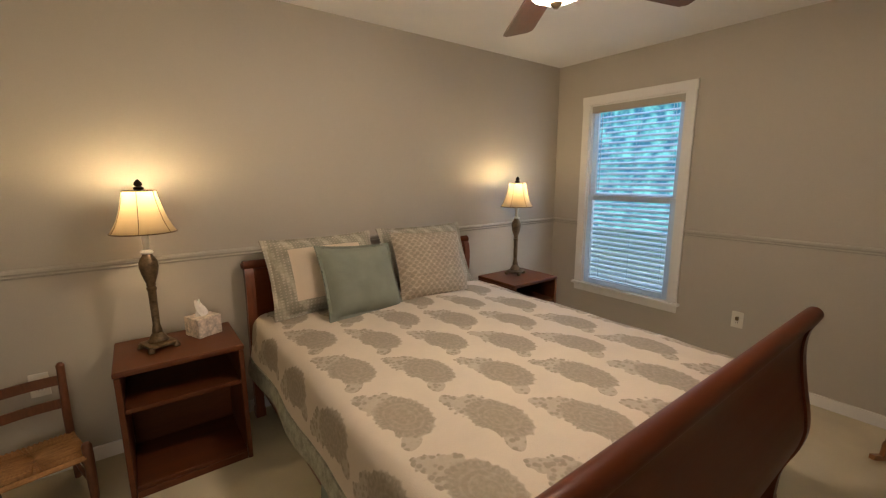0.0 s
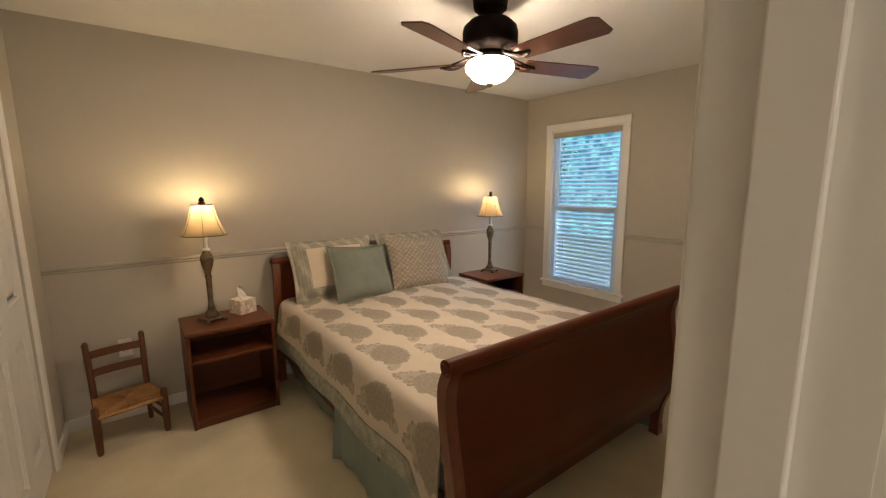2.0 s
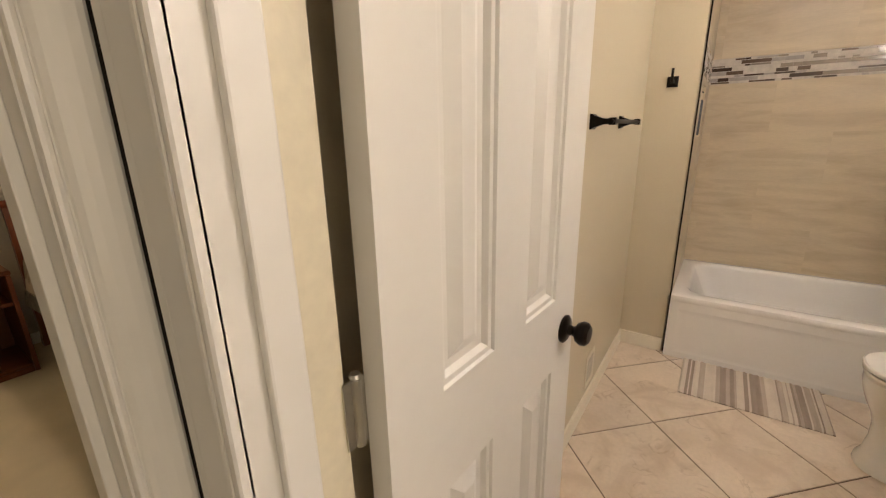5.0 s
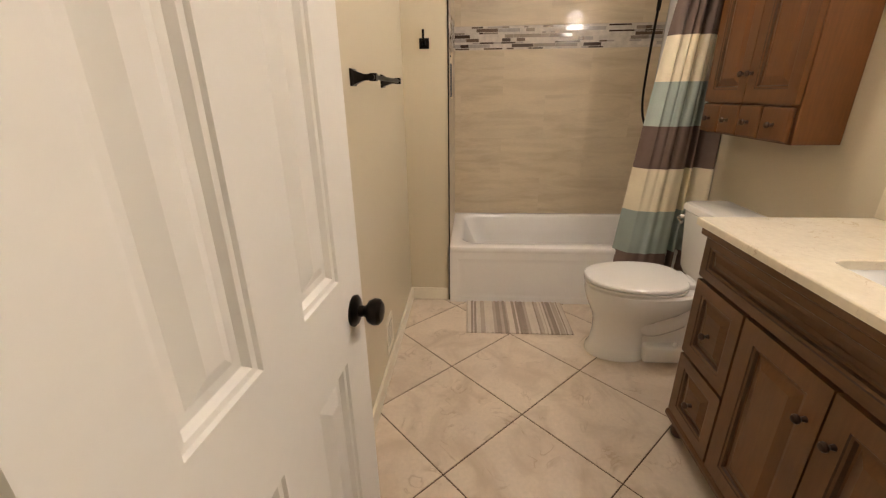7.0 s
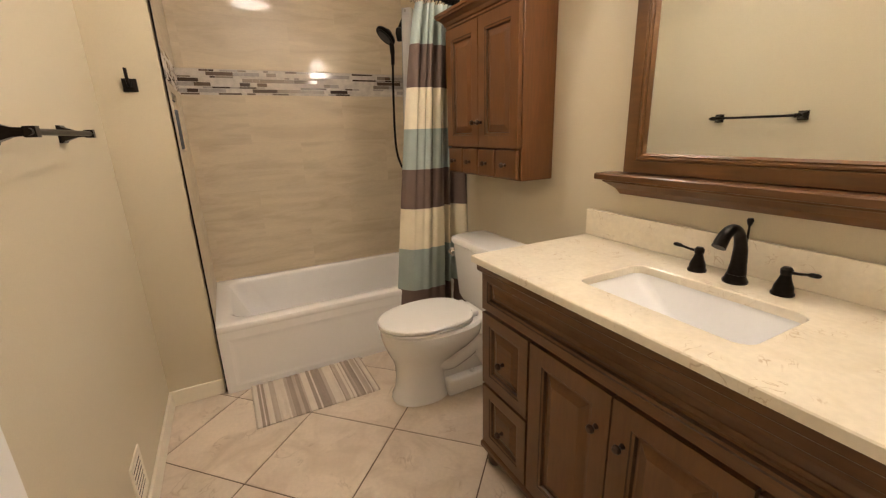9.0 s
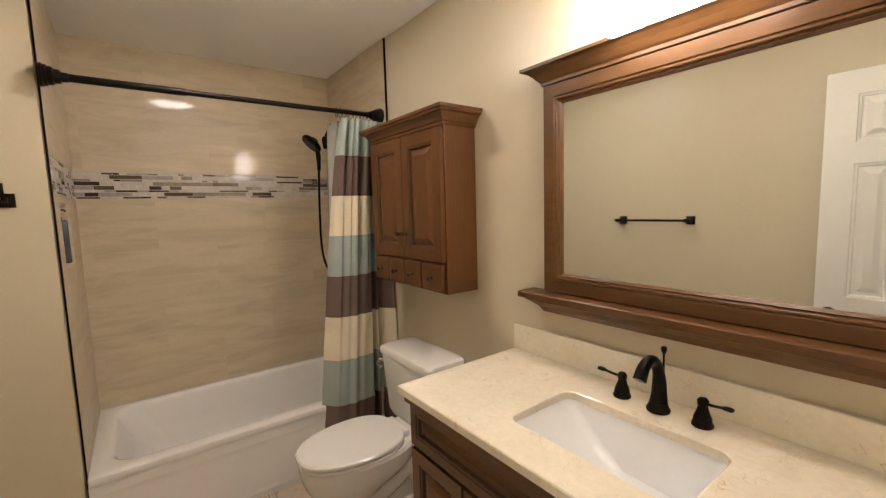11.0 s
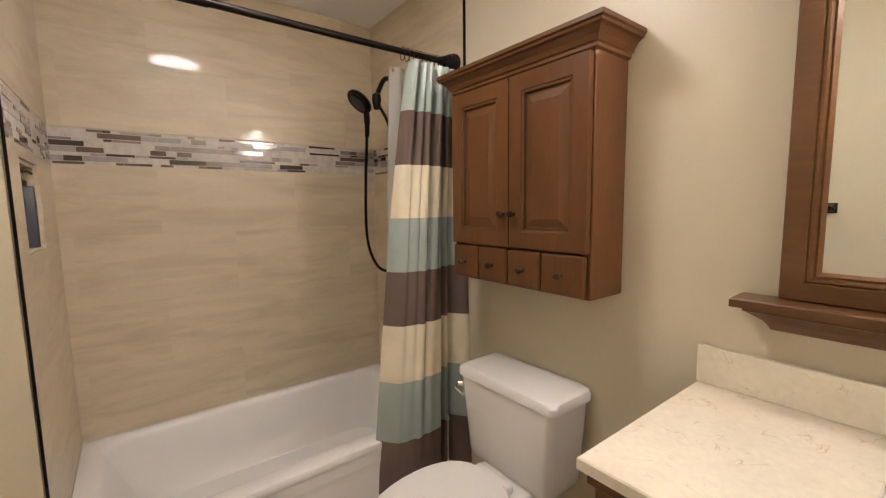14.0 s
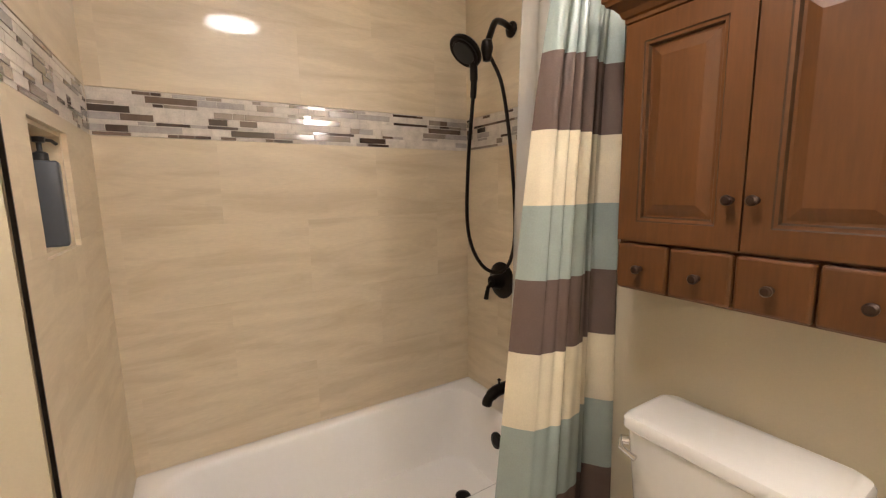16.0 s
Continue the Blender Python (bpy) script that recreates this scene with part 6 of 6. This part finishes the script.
nightstand(0.053, 0.562, 2.102, 2.515, "red-brown open nightstand with one shelf")
nightstand(2.435, 2.935, 2.045, 2.46, "red-brown open nightstand with one shelf")


def table_lamp(x, y, z):
    t = thing("table_lamp", "lit table lamp, antique metal base and cream bell shade", "lamp", turned(x, y, z, 20), "bedside lamps")
    bm = bmesh.new()
    for sx in (-1, 1):
        for sy in (-1, 1):
            lathe(bm, [(0.012, 0), (0.016, 0.006), (0.014, 0.016), (0.010, 0.022)], 10, (sx * 0.055, sy * 0.055, 0))
    loft(bm, [rounded(-0.058, 0.058, -0.058, 0.058, 0.012, 0.016, 3), rounded(-0.062, 0.062, -0.062, 0.062, 0.012, 0.022, 3), rounded(-0.060, 0.060, -0.060, 0.060, 0.012, 0.030, 3), rounded(-0.046, 0.046, -0.046, 0.046, 0.02, 0.036, 3)], cap_first=True)
    part("foot", bm, BRASS, t, smooth=True)
    bm = bmesh.new()
    lathe(bm, [(0.044, 0.034), (0.045, 0.042), (0.038, 0.048), (0.036, 0.055), (0.026, 0.070), (0.020, 0.078), (0.022, 0.084), (0.021, 0.094), (0.018, 0.102), (0.0185, 0.108), (0.0155, 0.114), (0.0165, 0.20), (0.0175, 0.285), (0.021, 0.292), (0.021, 0.300), (0.016, 0.306), (0.019, 0.314), (0.018, 0.322), (0.024, 0.34), (0.034, 0.372), (0.039, 0.402), (0.038, 0.424), (0.030, 0.444), (0.021, 0.456), (0.019, 0.466)], 24)
    part("stem", bm, BRASS, t, smooth=True)
    bm = bmesh.new()
    lathe(bm, [(0.024, 0.466), (0.026, 0.472), (0.022, 0.480), (0.013, 0.484), (0.013, 0.535), (0.016, 0.54), (0.016, 0.565), (0, 0.566)], 18)
    part("socket", bm, RUBBERW, t, "white candle cup and socket", smooth=True)
    bm = bmesh.new()
    lathe(bm, [(0, 0.566), (0.008, 0.567), (0.010, 0.572), (0.012, 0.580), (0.010, 0.588), (0, 0.592)], 18)
    part("bulb", bm, BULB, t, smooth=True)
    bm = bmesh.new()
    prof = [(0.131, 0.566), (0.128, 0.568), (0.114, 0.592), (0.099, 0.625), (0.086, 0.665), (0.074, 0.710), (0.066, 0.752), (0.064, 0.757)]
    lathe_open(bm, prof, 40)
    o = part("shade", bm, SHADE, t, "cream cloth bell shade", smooth=True)
    bm = bmesh.new()
    for r, z in ((0.1305, 0.567), (0.0645, 0.757)):
        tube(bm, [(r * math.cos(a), r * math.sin(a), z) for a in [2 * math.pi * k / 40 for k in range(41)]], 0.003, 6, caps=False)
    for k in range(6):
        a = 2 * math.pi * k / 6
        tube(bm, [((r + 0.001) * math.cos(a), (r + 0.001) * math.sin(a), z) for r, z in prof], 0.0016, 6)
    part("shade_trim", bm, BRASS, t, "dark shade binding and ribs")
    bm = bmesh.new()
    for k in range(3):
        a = 2 * math.pi * k / 3
        tube(bm, [(0, 0, 0.757), (0.064 * math.cos(a), 0.064 * math.sin(a), 0.757)], 0.0015, 6)
    tube(bm, [(0.03, 0, 0.56), (0.05, 0, 0.62), (0.035, 0, 0.72), (0, 0, 0.757)], 0.0015, 6)
    lathe(bm, [(0.010, 0.757), (0.020, 0.763), (0.021, 0.772), (0.012, 0.778), (0.017, 0.784), (0.015, 0.795), (0.006, 0.806), (0, 0.81)], 14)
    part("finial", bm, BRONZE, t, "dark metal finial and harp", smooth=True)
    lamp = new("lamp_light", bpy.data.lights.new("lamp_light", "POINT"))
    lamp.data.energy, lamp.data.color, lamp.data.shadow_soft_size = TABLE_LAMP_W, LAMP_COLOUR, 0.024
    lamp.location = (x, y, z + 0.632)


def lathe_open(bm, prof, seg):
    """An open turned skin of rows of (radius, height)."""
    rings = [[bm.verts.new((r * math.cos(2 * math.pi * k / seg), r * math.sin(2 * math.pi * k / seg), z)) for k in range(seg)] for r, z in prof]
    for a, b in zip(rings, rings[1:]):
        for k in range(seg):
            bm.faces.new((a[k], a[(k + 1) % seg], b[(k + 1) % seg], b[k]))
    return bm


table_lamp(0.229, 2.318, 0.62)
table_lamp(2.724, 2.318, 0.62)

tb = thing("tissue_box", "patterned cardboard tissue box with a white tissue", "tissue box", turned(0.430, 2.390, 0.62, 24))
part("box", rbox(-0.062, -0.062, 0, 0.062, 0.062, 0.100, bevel=0.003), BOXM, tb)
bm = bmesh.new()
rnd = random.Random(2)
rings = []
for j in range(7):
    f = j / 6
    rings.append([((0.030 * (1 - 0.6 * f)) * math.cos(a) * (1 + 0.35 * math.sin(3 * a + j)) - 0.018 * f, (0.018 * (1 - 0.4 * f)) * math.sin(a) * (1 + 0.3 * math.sin(2 * a + j * 1.3)), 0.099 + 0.082 * f + 0.012 * math.sin(2 * a + 1) * f) for a in [2 * math.pi * k / 18 for k in range(18)]])
loft(bm, rings)
part("tissue", bm, TISSUE, tb, "white crumpled tissue", smooth=True)


# ---- chairs ----
def ladder_chair():
    t = thing("ladderback_chair", "small dark wooden ladderback chair with a woven rush seat", "chair", turned(-0.397, 2.158, 0, 11))
    W, D = 0.325, 0.255
    legs = [((0, 0, 0), (0.0, 0, 0.285), 0.30), ((W, 0, 0), (W, 0, 0.285), 0.30)]
    for (x, y, z), b, h in legs:
        bm = bmesh.new()
        lathe(bm, [(0.012, 0), (0.017, 0.02), (0.019, 0.11), (0.020, 0.20), (0.019, 0.26), (0.0195, 0.275), (0.013, 0.287), (0, 0.29)], 14, (x, y, 0))
        part("front_leg", bm, CHAIRW, t, smooth=True)
    for x in (0.03, W - 0.03):
        bm = bmesh.new()
        lean = 0.03 if x > 0.1 else -0.03
        tube(bm, [(x, D, 0), (x, D, 0.2), (x, D + 0.01, 0.33), (x + lean * 0.2, D + 0.035, 0.552), (x + lean * 0.2, D + 0.036, 0.567), (x + lean * 0.2, D + 0.037, 0.581)], [0.013, 0.017, 0.017, 0.0155, 0.017, 0.008], 12)
        part("back_post", bm, CHAIRW, t, smooth=True)
    for z, yy in ((0.385, D + 0.018), (0.497, D + 0.03)):
        bm = bmesh.new()
        n = 12
        pts = [(0.04 + (W - 0.08) * i / n, yy + 0.014 * math.sin(math.pi * i / n)) for i in range(n + 1)]
        for (xa, ya), (xb, yb) in zip(pts, pts[1:]):
            for dy in (0, 0.009):
                bm.faces.new([bm.verts.new(p) for p in ((xa, ya + dy, z - 0.022), (xb, yb + dy, z - 0.022), (xb, yb + dy, z + 0.024), (xa, ya + dy, z + 0.024))])
            for zz in (z - 0.022, z + 0.024):
                bm.faces.new([bm.verts.new(p) for p in ((xa, ya, zz), (xb, yb, zz), (xb, yb + 0.009, zz), (xa, ya + 0.009, zz))])
        bmesh.ops.remove_doubles(bm, verts=bm.verts, dist=1e-5)
        part("slat", bm, CHAIRW, t)
    bm = bmesh.new()
    c = (W / 2, D / 2)
    quad = [(-0.008, -0.012), (W + 0.008, -0.012), (W - 0.02, D), (0.02, D)]
    n = 16
    for k in range(4):
        a, b = Vector(quad[k]), Vector(quad[(k + 1) % 4])
        cc = Vector(c)
        for i in range(n):
            # cords run in from the rails to the centre, each a low ridge
            f0, f1 = i / n, (i + 1) / n
            p0, p1 = a + (b - a) * (k % 2 * 0 + f0), a + (b - a) * f1
            q0, q1 = cc + (p0 - cc) * 0.02, cc + (p1 - cc) * 0.02
            mid0, mid1 = (p0 + p1) / 2, (q0 + q1) / 2
            v = [bm.verts.new((*p0, 0.236)), bm.verts.new((*mid0, 0.245)), bm.verts.new((*p1, 0.236)), bm.verts.new((*q1, 0.230)), bm.verts.new((*mid1, 0.234)), bm.verts.new((*q0, 0.230))]
            bm.faces.new((v[0], v[1], v[4], v[5]))
            bm.faces.new((v[1], v[2], v[3], v[4]))
    bmesh.ops.remove_doubles(bm, verts=bm.verts, dist=1e-4)
    loft(bm, [[(*q, 0.237) for q in quad], [(q[0] * 1.0, q[1] - 0.006 if q[1] < 0 else q[1], 0.222) for q in quad], [(*q, 0.212) for q in quad]])
    part("seat", bm, RUSH, t, "honey brown woven rush seat")
    for a, b in (((0, 0, 0.09), (W, 0, 0.09)), ((0, 0, 0.15), (0.03, D, 0.15)), ((W, 0, 0.15), (W - 0.03, D, 0.15)), ((W, 0, 0.08), (W - 0.03, D, 0.08)), ((0, 0, 0.08), (0.03, D, 0.08)), ((0.03, D, 0.11), (W - 0.03, D, 0.11))):
        if a[2] == 0.09:
            continue
        bm = bmesh.new()
        tube(bm, [a, tuple((p + q) / 2 for p, q in zip(a, b)), b], [0.0075, 0.0105, 0.0075], 10)
        part("stretcher", bm, CHAIRW, t, smooth=True)


ladder_chair()


def rocking_chair():
    t = thing("rocking_chair", "small brown wooden child's rocking chair with spindle back", "rocking chair", turned(3.165, -0.09, 0.0, 244) @ Matrix.Scale(1.04, 4))
    hw, hd = 0.165, 0.15
    for s in (-1, 1):
        bm = bmesh.new()
        pts = [(s * hw, -0.21 + 0.46 * k / 14, 0.012 + 0.10 * ((k / 14 - 0.48) ** 2)) for k in range(15)]
        line = [(p[1], p[2]) for p in pts]
        prism(bm, [(a, b - 0.012) for a, b in line] + [(a, b + 0.012) for a, b in reversed(line)], "x", s * hw - 0.011, s * hw + 0.011)
        part("rocker", bm, ROCKW, t)
        for y, top in ((-0.13, 0.235), (0.12, 0.225)):
            bm = bmesh.new()
            a, b = Vector((s * hw, y * 1.15, 0.02)), Vector((s * (hw - 0.03), y, top))
            tube(bm, [a + (b - a) * f for f in (0, 0.2, 0.35, 0.45, 0.55, 0.8, 1)], [0.011, 0.014, 0.019, 0.014, 0.018, 0.015, 0.012], 12)
            part("leg", bm, ROCKW, t, smooth=True)
        bm = bmesh.new()
        tube(bm, [(s * (hw - 0.005), -0.115, 0.255), (s * (hw + 0.002), -0.118, 0.30), (s * (hw + 0.005), -0.12, 0.365)], [0.010, 0.014, 0.010], 10)
        part("arm_post", bm, ROCKW, t, smooth=True)
        bm = bmesh.new()
        tube(bm, [(s * (hw + 0.01), -0.155, 0.370), (s * (hw + 0.01), -0.12, 0.375), (s * (hw + 0.006), 0.0, 0.372), (s * (hw - 0.01), 0.165, 0.372)], [0.016, 0.022, 0.017, 0.013], 12, flat=0.5)
        part("armrest", bm, ROCKW, t, smooth=True)
        bm = bmesh.new()
        a, b = Vector((s * (hw - 0.015), 0.13, 0.255)), Vector((s * (hw + 0.0), 0.168, 0.565))
        tube(bm, [a + (b - a) * f for f in (0, 0.2, 0.4, 0.6, 0.85, 0.96, 1)], [0.012, 0.017, 0.014, 0.018, 0.016, 0.018, 0.010], 12)
        part("back_post", bm, ROCKW, t, smooth=True)
    bm = bmesh.new()
    loft(bm, [[(x * k, y * k, z) for x, y, _ in rounded(-hw - 0.005, hw + 0.005, -hd - 0.01, hd, 0.05, 0)] for k, z in ((0.94, 0.230), (1.0, 0.236), (1.0, 0.252), (0.96, 0.258), (0.6, 0.250))], cap_first=True)
    part("seat", bm, ROCKW, t, smooth=True)
    bm = bmesh.new()
    prism(bm, [(0.149, 0.490), (0.163, 0.488), (0.173, 0.551), (0.159, 0.556)], "x", -hw + 0.008, hw - 0.008)
    part("crest_rail", bm, ROCKW, t)
    for k in range(4):
        x = -0.1 + 0.0667 * k
        bm = bmesh.new()
        a, b = Vector((x, 0.125, 0.25)), Vector((x * 1.05, 0.155, 0.500))
        tube(bm, [a, a + (b - a) * 0.4, a + (b - a) * 0.6, b], [0.0065, 0.0095, 0.009, 0.006], 10)
        part("spindle", bm, ROCKW, t, smooth=True)
    for a, b in (((-hw, -0.14, 0.11), (hw, -0.14, 0.11)), ((-hw, -0.13, 0.13), (-hw, 0.12, 0.13)), ((hw, -0.13, 0.13), (hw, 0.12, 0.13)), ((-hw, 0.13, 0.11), (hw, 0.13, 0.11))):
        bm = bmesh.new()
        tube(bm, [a, tuple((p + q) / 2 for p, q in zip(a, b)), b], [0.0065, 0.010, 0.0065], 10)
        part("stretcher", bm, ROCKW, t, smooth=True)


rocking_chair()

# ---- ceiling fan ----
fan = thing("ceiling_fan", "five-blade ceiling fan with walnut blades and lit globe", "ceiling fan", pose(1.395, 0.930, -0.018))
bm = bmesh.new()
lathe(bm, [(0.085, H + 0.018), (0.088, H - 0.002), (0.082, H - 0.05), (0.05, H - 0.075), (0.045, H - 0.09)], 28)
part("canopy", bm, FANBODY, fan, smooth=True)
bm = bmesh.new()
lathe(bm, [(0.045, 2.335), (0.10, 2.315), (0.132, 2.285), (0.138, 2.26), (0.138, 2.205), (0.125, 2.185), (0.10, 2.172), (0.085, 2.165), (0.085, 2.150), (0.096, 2.143), (0.100, 2.128)], 32)
part("motor", bm, FANBODY, fan, smooth=True)
bm = bmesh.new()
lathe(bm, [(0.098, 2.130), (0.115, 2.118), (0.122, 2.100), (0.118, 2.080), (0.104, 2.065), (0.092, 2.054), (0.080, 2.040), (0.052, 2.028), (0.018, 2.022), (0, 2.021)], 32)
part("globe", bm, GLOBE, fan, "lit frosted glass bowl", smooth=True)
bm = bmesh.new()
lathe(bm, [(0.020, 2.023), (0.022, 2.016), (0.013, 2.008), (0.008, 2.002), (0, 2.0)], 16)
part("finial", bm, BRASS, fan, "dark brass finial", smooth=True)
for k in range(5):
    m = pose(0, 0, 2.122, 0, 0, -89 + 72 * k)
    bm = bmesh.new()
    n = 18
    outline = []
    for i in range(n + 1):
        f = i / n
        x = 0.19 + 0.445 * f
        hwid = 0.058 + 0.014 * f
        if f > 0.93:
            hwid *= math.sqrt(max(0.0, 1 - ((f - 0.93) / 0.075) ** 2)) * 0.45 + 0.55
        outline.append((x, hwid))
    poly = [(x, -w) for x, w in outline] + [(x, w) for x, w in reversed(outline)]
    prism(bm, poly, "z", -0.003, 0.003)
    bmesh.ops.rotate(bm, cent=(0.2, 0, 0), matrix=Matrix.Rotation(radians(-11), 3, "X"), verts=bm.verts)
    o = part("blade", bm, FANWOOD, fan)
    o.matrix_local = m
    bm = bmesh.new()
    for s in (-1, 1):
        tube(bm, curve([(0.10, s * 0.010, 0.030), (0.15, s * 0.034, 0.004), (0.20, s * 0.032, -0.009), (0.245, s * 0.010, -0.008)], 5), 0.007, 8)
    tube(bm, [(0.09, 0, 0.030), (0.16, 0, 0.003), (0.26, 0, -0.008)], [0.012, 0.009, 0.006], 8)
    b = part("blade_iron", bm, FANBODY, fan, "dark bronze blade bracket", smooth=True)
    b.matrix_local = m
bm = bmesh.new()
for dx, ln in ((0.03, 0.10), (-0.02, 0.07)):
    tube(bm, [(dx, -0.10, 2.17), (dx, -0.115, 2.17 - ln)], 0.0012, 6)
part("pull_chain", bm, BRASS, fan)


# ---- outlets ----
def outlet(m, label):
    t = thing("wall_outlet", label, "outlet", m, "wall outlets")
    part("plate", rbox(-0.036, -0.006, -0.058, 0.036, 0.0, 0.058, bevel=0.003), OUTLETM, t)
    for z in (-0.020, 0.020):
        bm = bmesh.new()
        lathe(bm, [(0, 0.006), (0.0165, 0.006), (0.017, 0.008), (0.015, 0.0095), (0, 0.0095)], 18, m=Matrix.Translation((0, 0, z)) @ pose(0, 0, 0, 90))
        r = part("receptacle", bm, OUTLETM, t)
        for x in (-0.006, 0.006):
            # dark block in place of a hole, its shade put into the colour
            part("slot", boxes((x - 0.0012, -0.0102, z - 0.005, x + 0.0012, -0.0092, z + 0.005)), SHADOWGAP, r)


outlet(pose(XE, 0.937, 0.433, 0, 0, -90), "ivory duplex wall outlet with a plug-in")
outlet(pose(-0.246, YN, 0.47, 0, 0, 0), "ivory duplex wall outlet behind the small chair")
plug = thing("night_light", "small dark plug-in night light on the outlet", "night light", pose(XE - 0.010, 0.935, 0.438, 0, 0, -90))
part("body", rbox(-0.009, -0.022, -0.006, 0.009, 0.0, 0.020, bevel=0.004, seg=3), BRASS, plug)


# ---- tiles, last ----
def chamfered(poly, z0, z1, inset=0.0015):
    """A flat piece from a polygon, with a small chamfer round its face."""
    bm = bmesh.new()
    c = Vector((sum(p[0] for p in poly) / len(poly), sum(p[1] for p in poly) / len(poly)))
    def shrink(p):
        d = Vector(p) - c
        return c + d * (1 - inset / max(0.01, d.length))
    loft(bm, [[(p[0], p[1], z0) for p in poly], [(p[0], p[1], z1 - inset) for p in poly], [(*shrink(p), z1) for p in poly]], cap_first=True)
    return bm


def clip(poly, axis, limit, keep_less):
    out = []
    for i in range(len(poly)):
        a, b = poly[i], poly[(i + 1) % len(poly)]
        ina, inb = (a[axis] <= limit) == keep_less, (b[axis] <= limit) == keep_less
        if ina:
            out.append(a)
        if ina != inb:
            t = (limit - a[axis]) / (b[axis] - a[axis])
            out.append(tuple(a[k] + t * (b[k] - a[k]) for k in (0, 1)))
    return out


floor_bath = structure("floor_bathroom", boxes((0.335, -2.52, -0.12, 3.6, -0.61, -0.003)), GROUT, "beige diagonal floor tiles with brown grout")
S = 0.315
for i in range(-6, 4):
    for j in range(-5, 4):
        if (i + j) % 2:
            continue
        cx, cy, a = 1.99 + S * i, -1.307 + S * j, S - 0.0038
        poly = [(cx + a, cy), (cx, cy + a), (cx - a, cy), (cx, cy - a)]
        for axis, lim, less in ((0, 0.401, False), (0, 2.71, True), (1, BS + 0.001, False), (1, BN - 0.001, True)):
            poly = clip(poly, axis, lim, less) if poly else poly
        if len(poly) < 3:
            continue
        area = abs(sum(poly[k][0] * poly[(k + 1) % len(poly)][1] - poly[(k + 1) % len(poly)][0] * poly[k][1] for k in range(len(poly)))) / 2
        if area < 0.002:
            continue
        part("tile", chamfered(poly, -0.0035, 0.0), FLOORT, floor_bath)


def wall_tiles(wall, to_world, u0, u1, bands, holes=(), shift=0.0):
    """Running-bond tiles over a wall; bands: (z from, z to)."""
    for k, (za, zb) in enumerate(bands):
        u = u0 - 0.61 + ((k % 2) * 0.305 + shift) % 0.61
        while u < u1:
            spans = [(max(u, u0) + 0.00005, min(u + 0.61, u1) - 0.00005, za + 0.00005, zb - 0.00005)]
            for hx0, hx1, hz0, hz1 in holes:
                nxt = []
                for a, b, c, d in spans:
                    if b <= hx0 or a >= hx1 or d <= hz0 or c >= hz1:
                        nxt.append((a, b, c, d))
                        continue
                    if a < hx0:
                        nxt.append((a, hx0, c, d))
                    if b > hx1:
                        nxt.append((hx1, b, c, d))
                    ia, ib = max(a, hx0), min(b, hx1)
                    if c < hz0:
                        nxt.append((ia, ib, c, hz0))
                    if d > hz1:
                        nxt.append((ia, ib, hz1, d))
                spans = nxt
            for a, b, c, d in spans:
                if b - a > 0.012 and d - c > 0.008:
                    bm = chamfered([(a, c), (b, c), (b, d), (a, d)], 0.0, 0.0105, 0.0002)
                    bmesh.ops.transform(bm, matrix=to_world, verts=bm.verts)
                    part("tile", bm, WALLT, wall)
            u += 0.61


BANDS = [(0.365, 0.665), (0.665, 0.965), (0.965, 1.265), (1.265, 1.565), (1.715, 2.015), (2.015, 2.315), (2.315, H)]
MZA, MZB = 1.566, 1.714
east, south, north = bpy.data.objects["wall_bath_east"], bpy.data.objects["wall_bath_south"], bpy.data.objects["wall_alcove"]
# (u, z, out) to the world for each wall
TO_E = Matrix(((0, 0, -1, BE), (1, 0, 0, 0), (0, 1, 0, 0), (0, 0, 0, 1)))
TO_S = Matrix(((1, 0, 0, 0), (0, 0, 1, BS), (0, 1, 0, 0), (0, 0, 0, 1)))
TO_N = Matrix(((1, 0, 0, 0), (0, 0, -1, ALC), (0, 1, 0, 0), (0, 0, 0, 1)))
wall_tiles(east, TO_E, BS + 0.0102, ALC - 0.0102, BANDS, shift=0.18)
wall_tiles(south, TO_S, 2.625, BE - 0.0102, BANDS, shift=0.3)
wall_tiles(north, TO_N, TUBX + 0.005, BE - 0.0102, BANDS, holes=((NX0, NX1, NZ0, NZ1),), shift=0.35)


def mosaic(wall, to_world, u0, u1, seed):
    """A band of narrow glass and stone strips of mixed length and height."""
    rnd = random.Random(seed)
    bm = bmesh.new()
    box(bm, u0, MZA, 0.0, u1, MZB, 0.0075)
    bmesh.ops.transform(bm, matrix=to_world, verts=bm.verts)
    part("mosaic_grout", bm, MOSBED, wall)
    heights = (0.0115, 0.0225, 0.0115, 0.0225, 0.0225, 0.0115, 0.0225, 0.0115)
    z = MZA + 0.001
    for h in heights:
        u = u0 - rnd.uniform(0, 0.06)
        while u < u1:
            w = rnd.choice((0.04, 0.06, 0.09, 0.12, 0.15)) if h > 0.02 else rnd.choice((0.03, 0.05, 0.07, 0.10))
            a, b = max(u, u0) + 0.0008, min(u + w, u1) - 0.0008
            kind = rnd.choices((0, 1, 2, 3, 4), (12, 9, 11, 56, 12))[0]
            if b - a > 0.006:
                bm = chamfered([(a, z), (b, z), (b, z + h - 0.0016), (a, z + h - 0.0016)], 0.0, 0.0105 - (0.001 if kind == 3 else 0), 0.001)
                bmesh.ops.transform(bm, matrix=to_world, verts=bm.verts)
                part("mosaic_tile", bm, MOS[kind], wall)
            u += w
        z += h + 0.0013


mosaic(east, TO_E, BS + 0.0102, ALC - 0.0102, 21)
mosaic(south, TO_S, 2.625, BE - 0.0102, 22)
mosaic(north, TO_N, TUBX + 0.005, BE - 0.0102, 23)
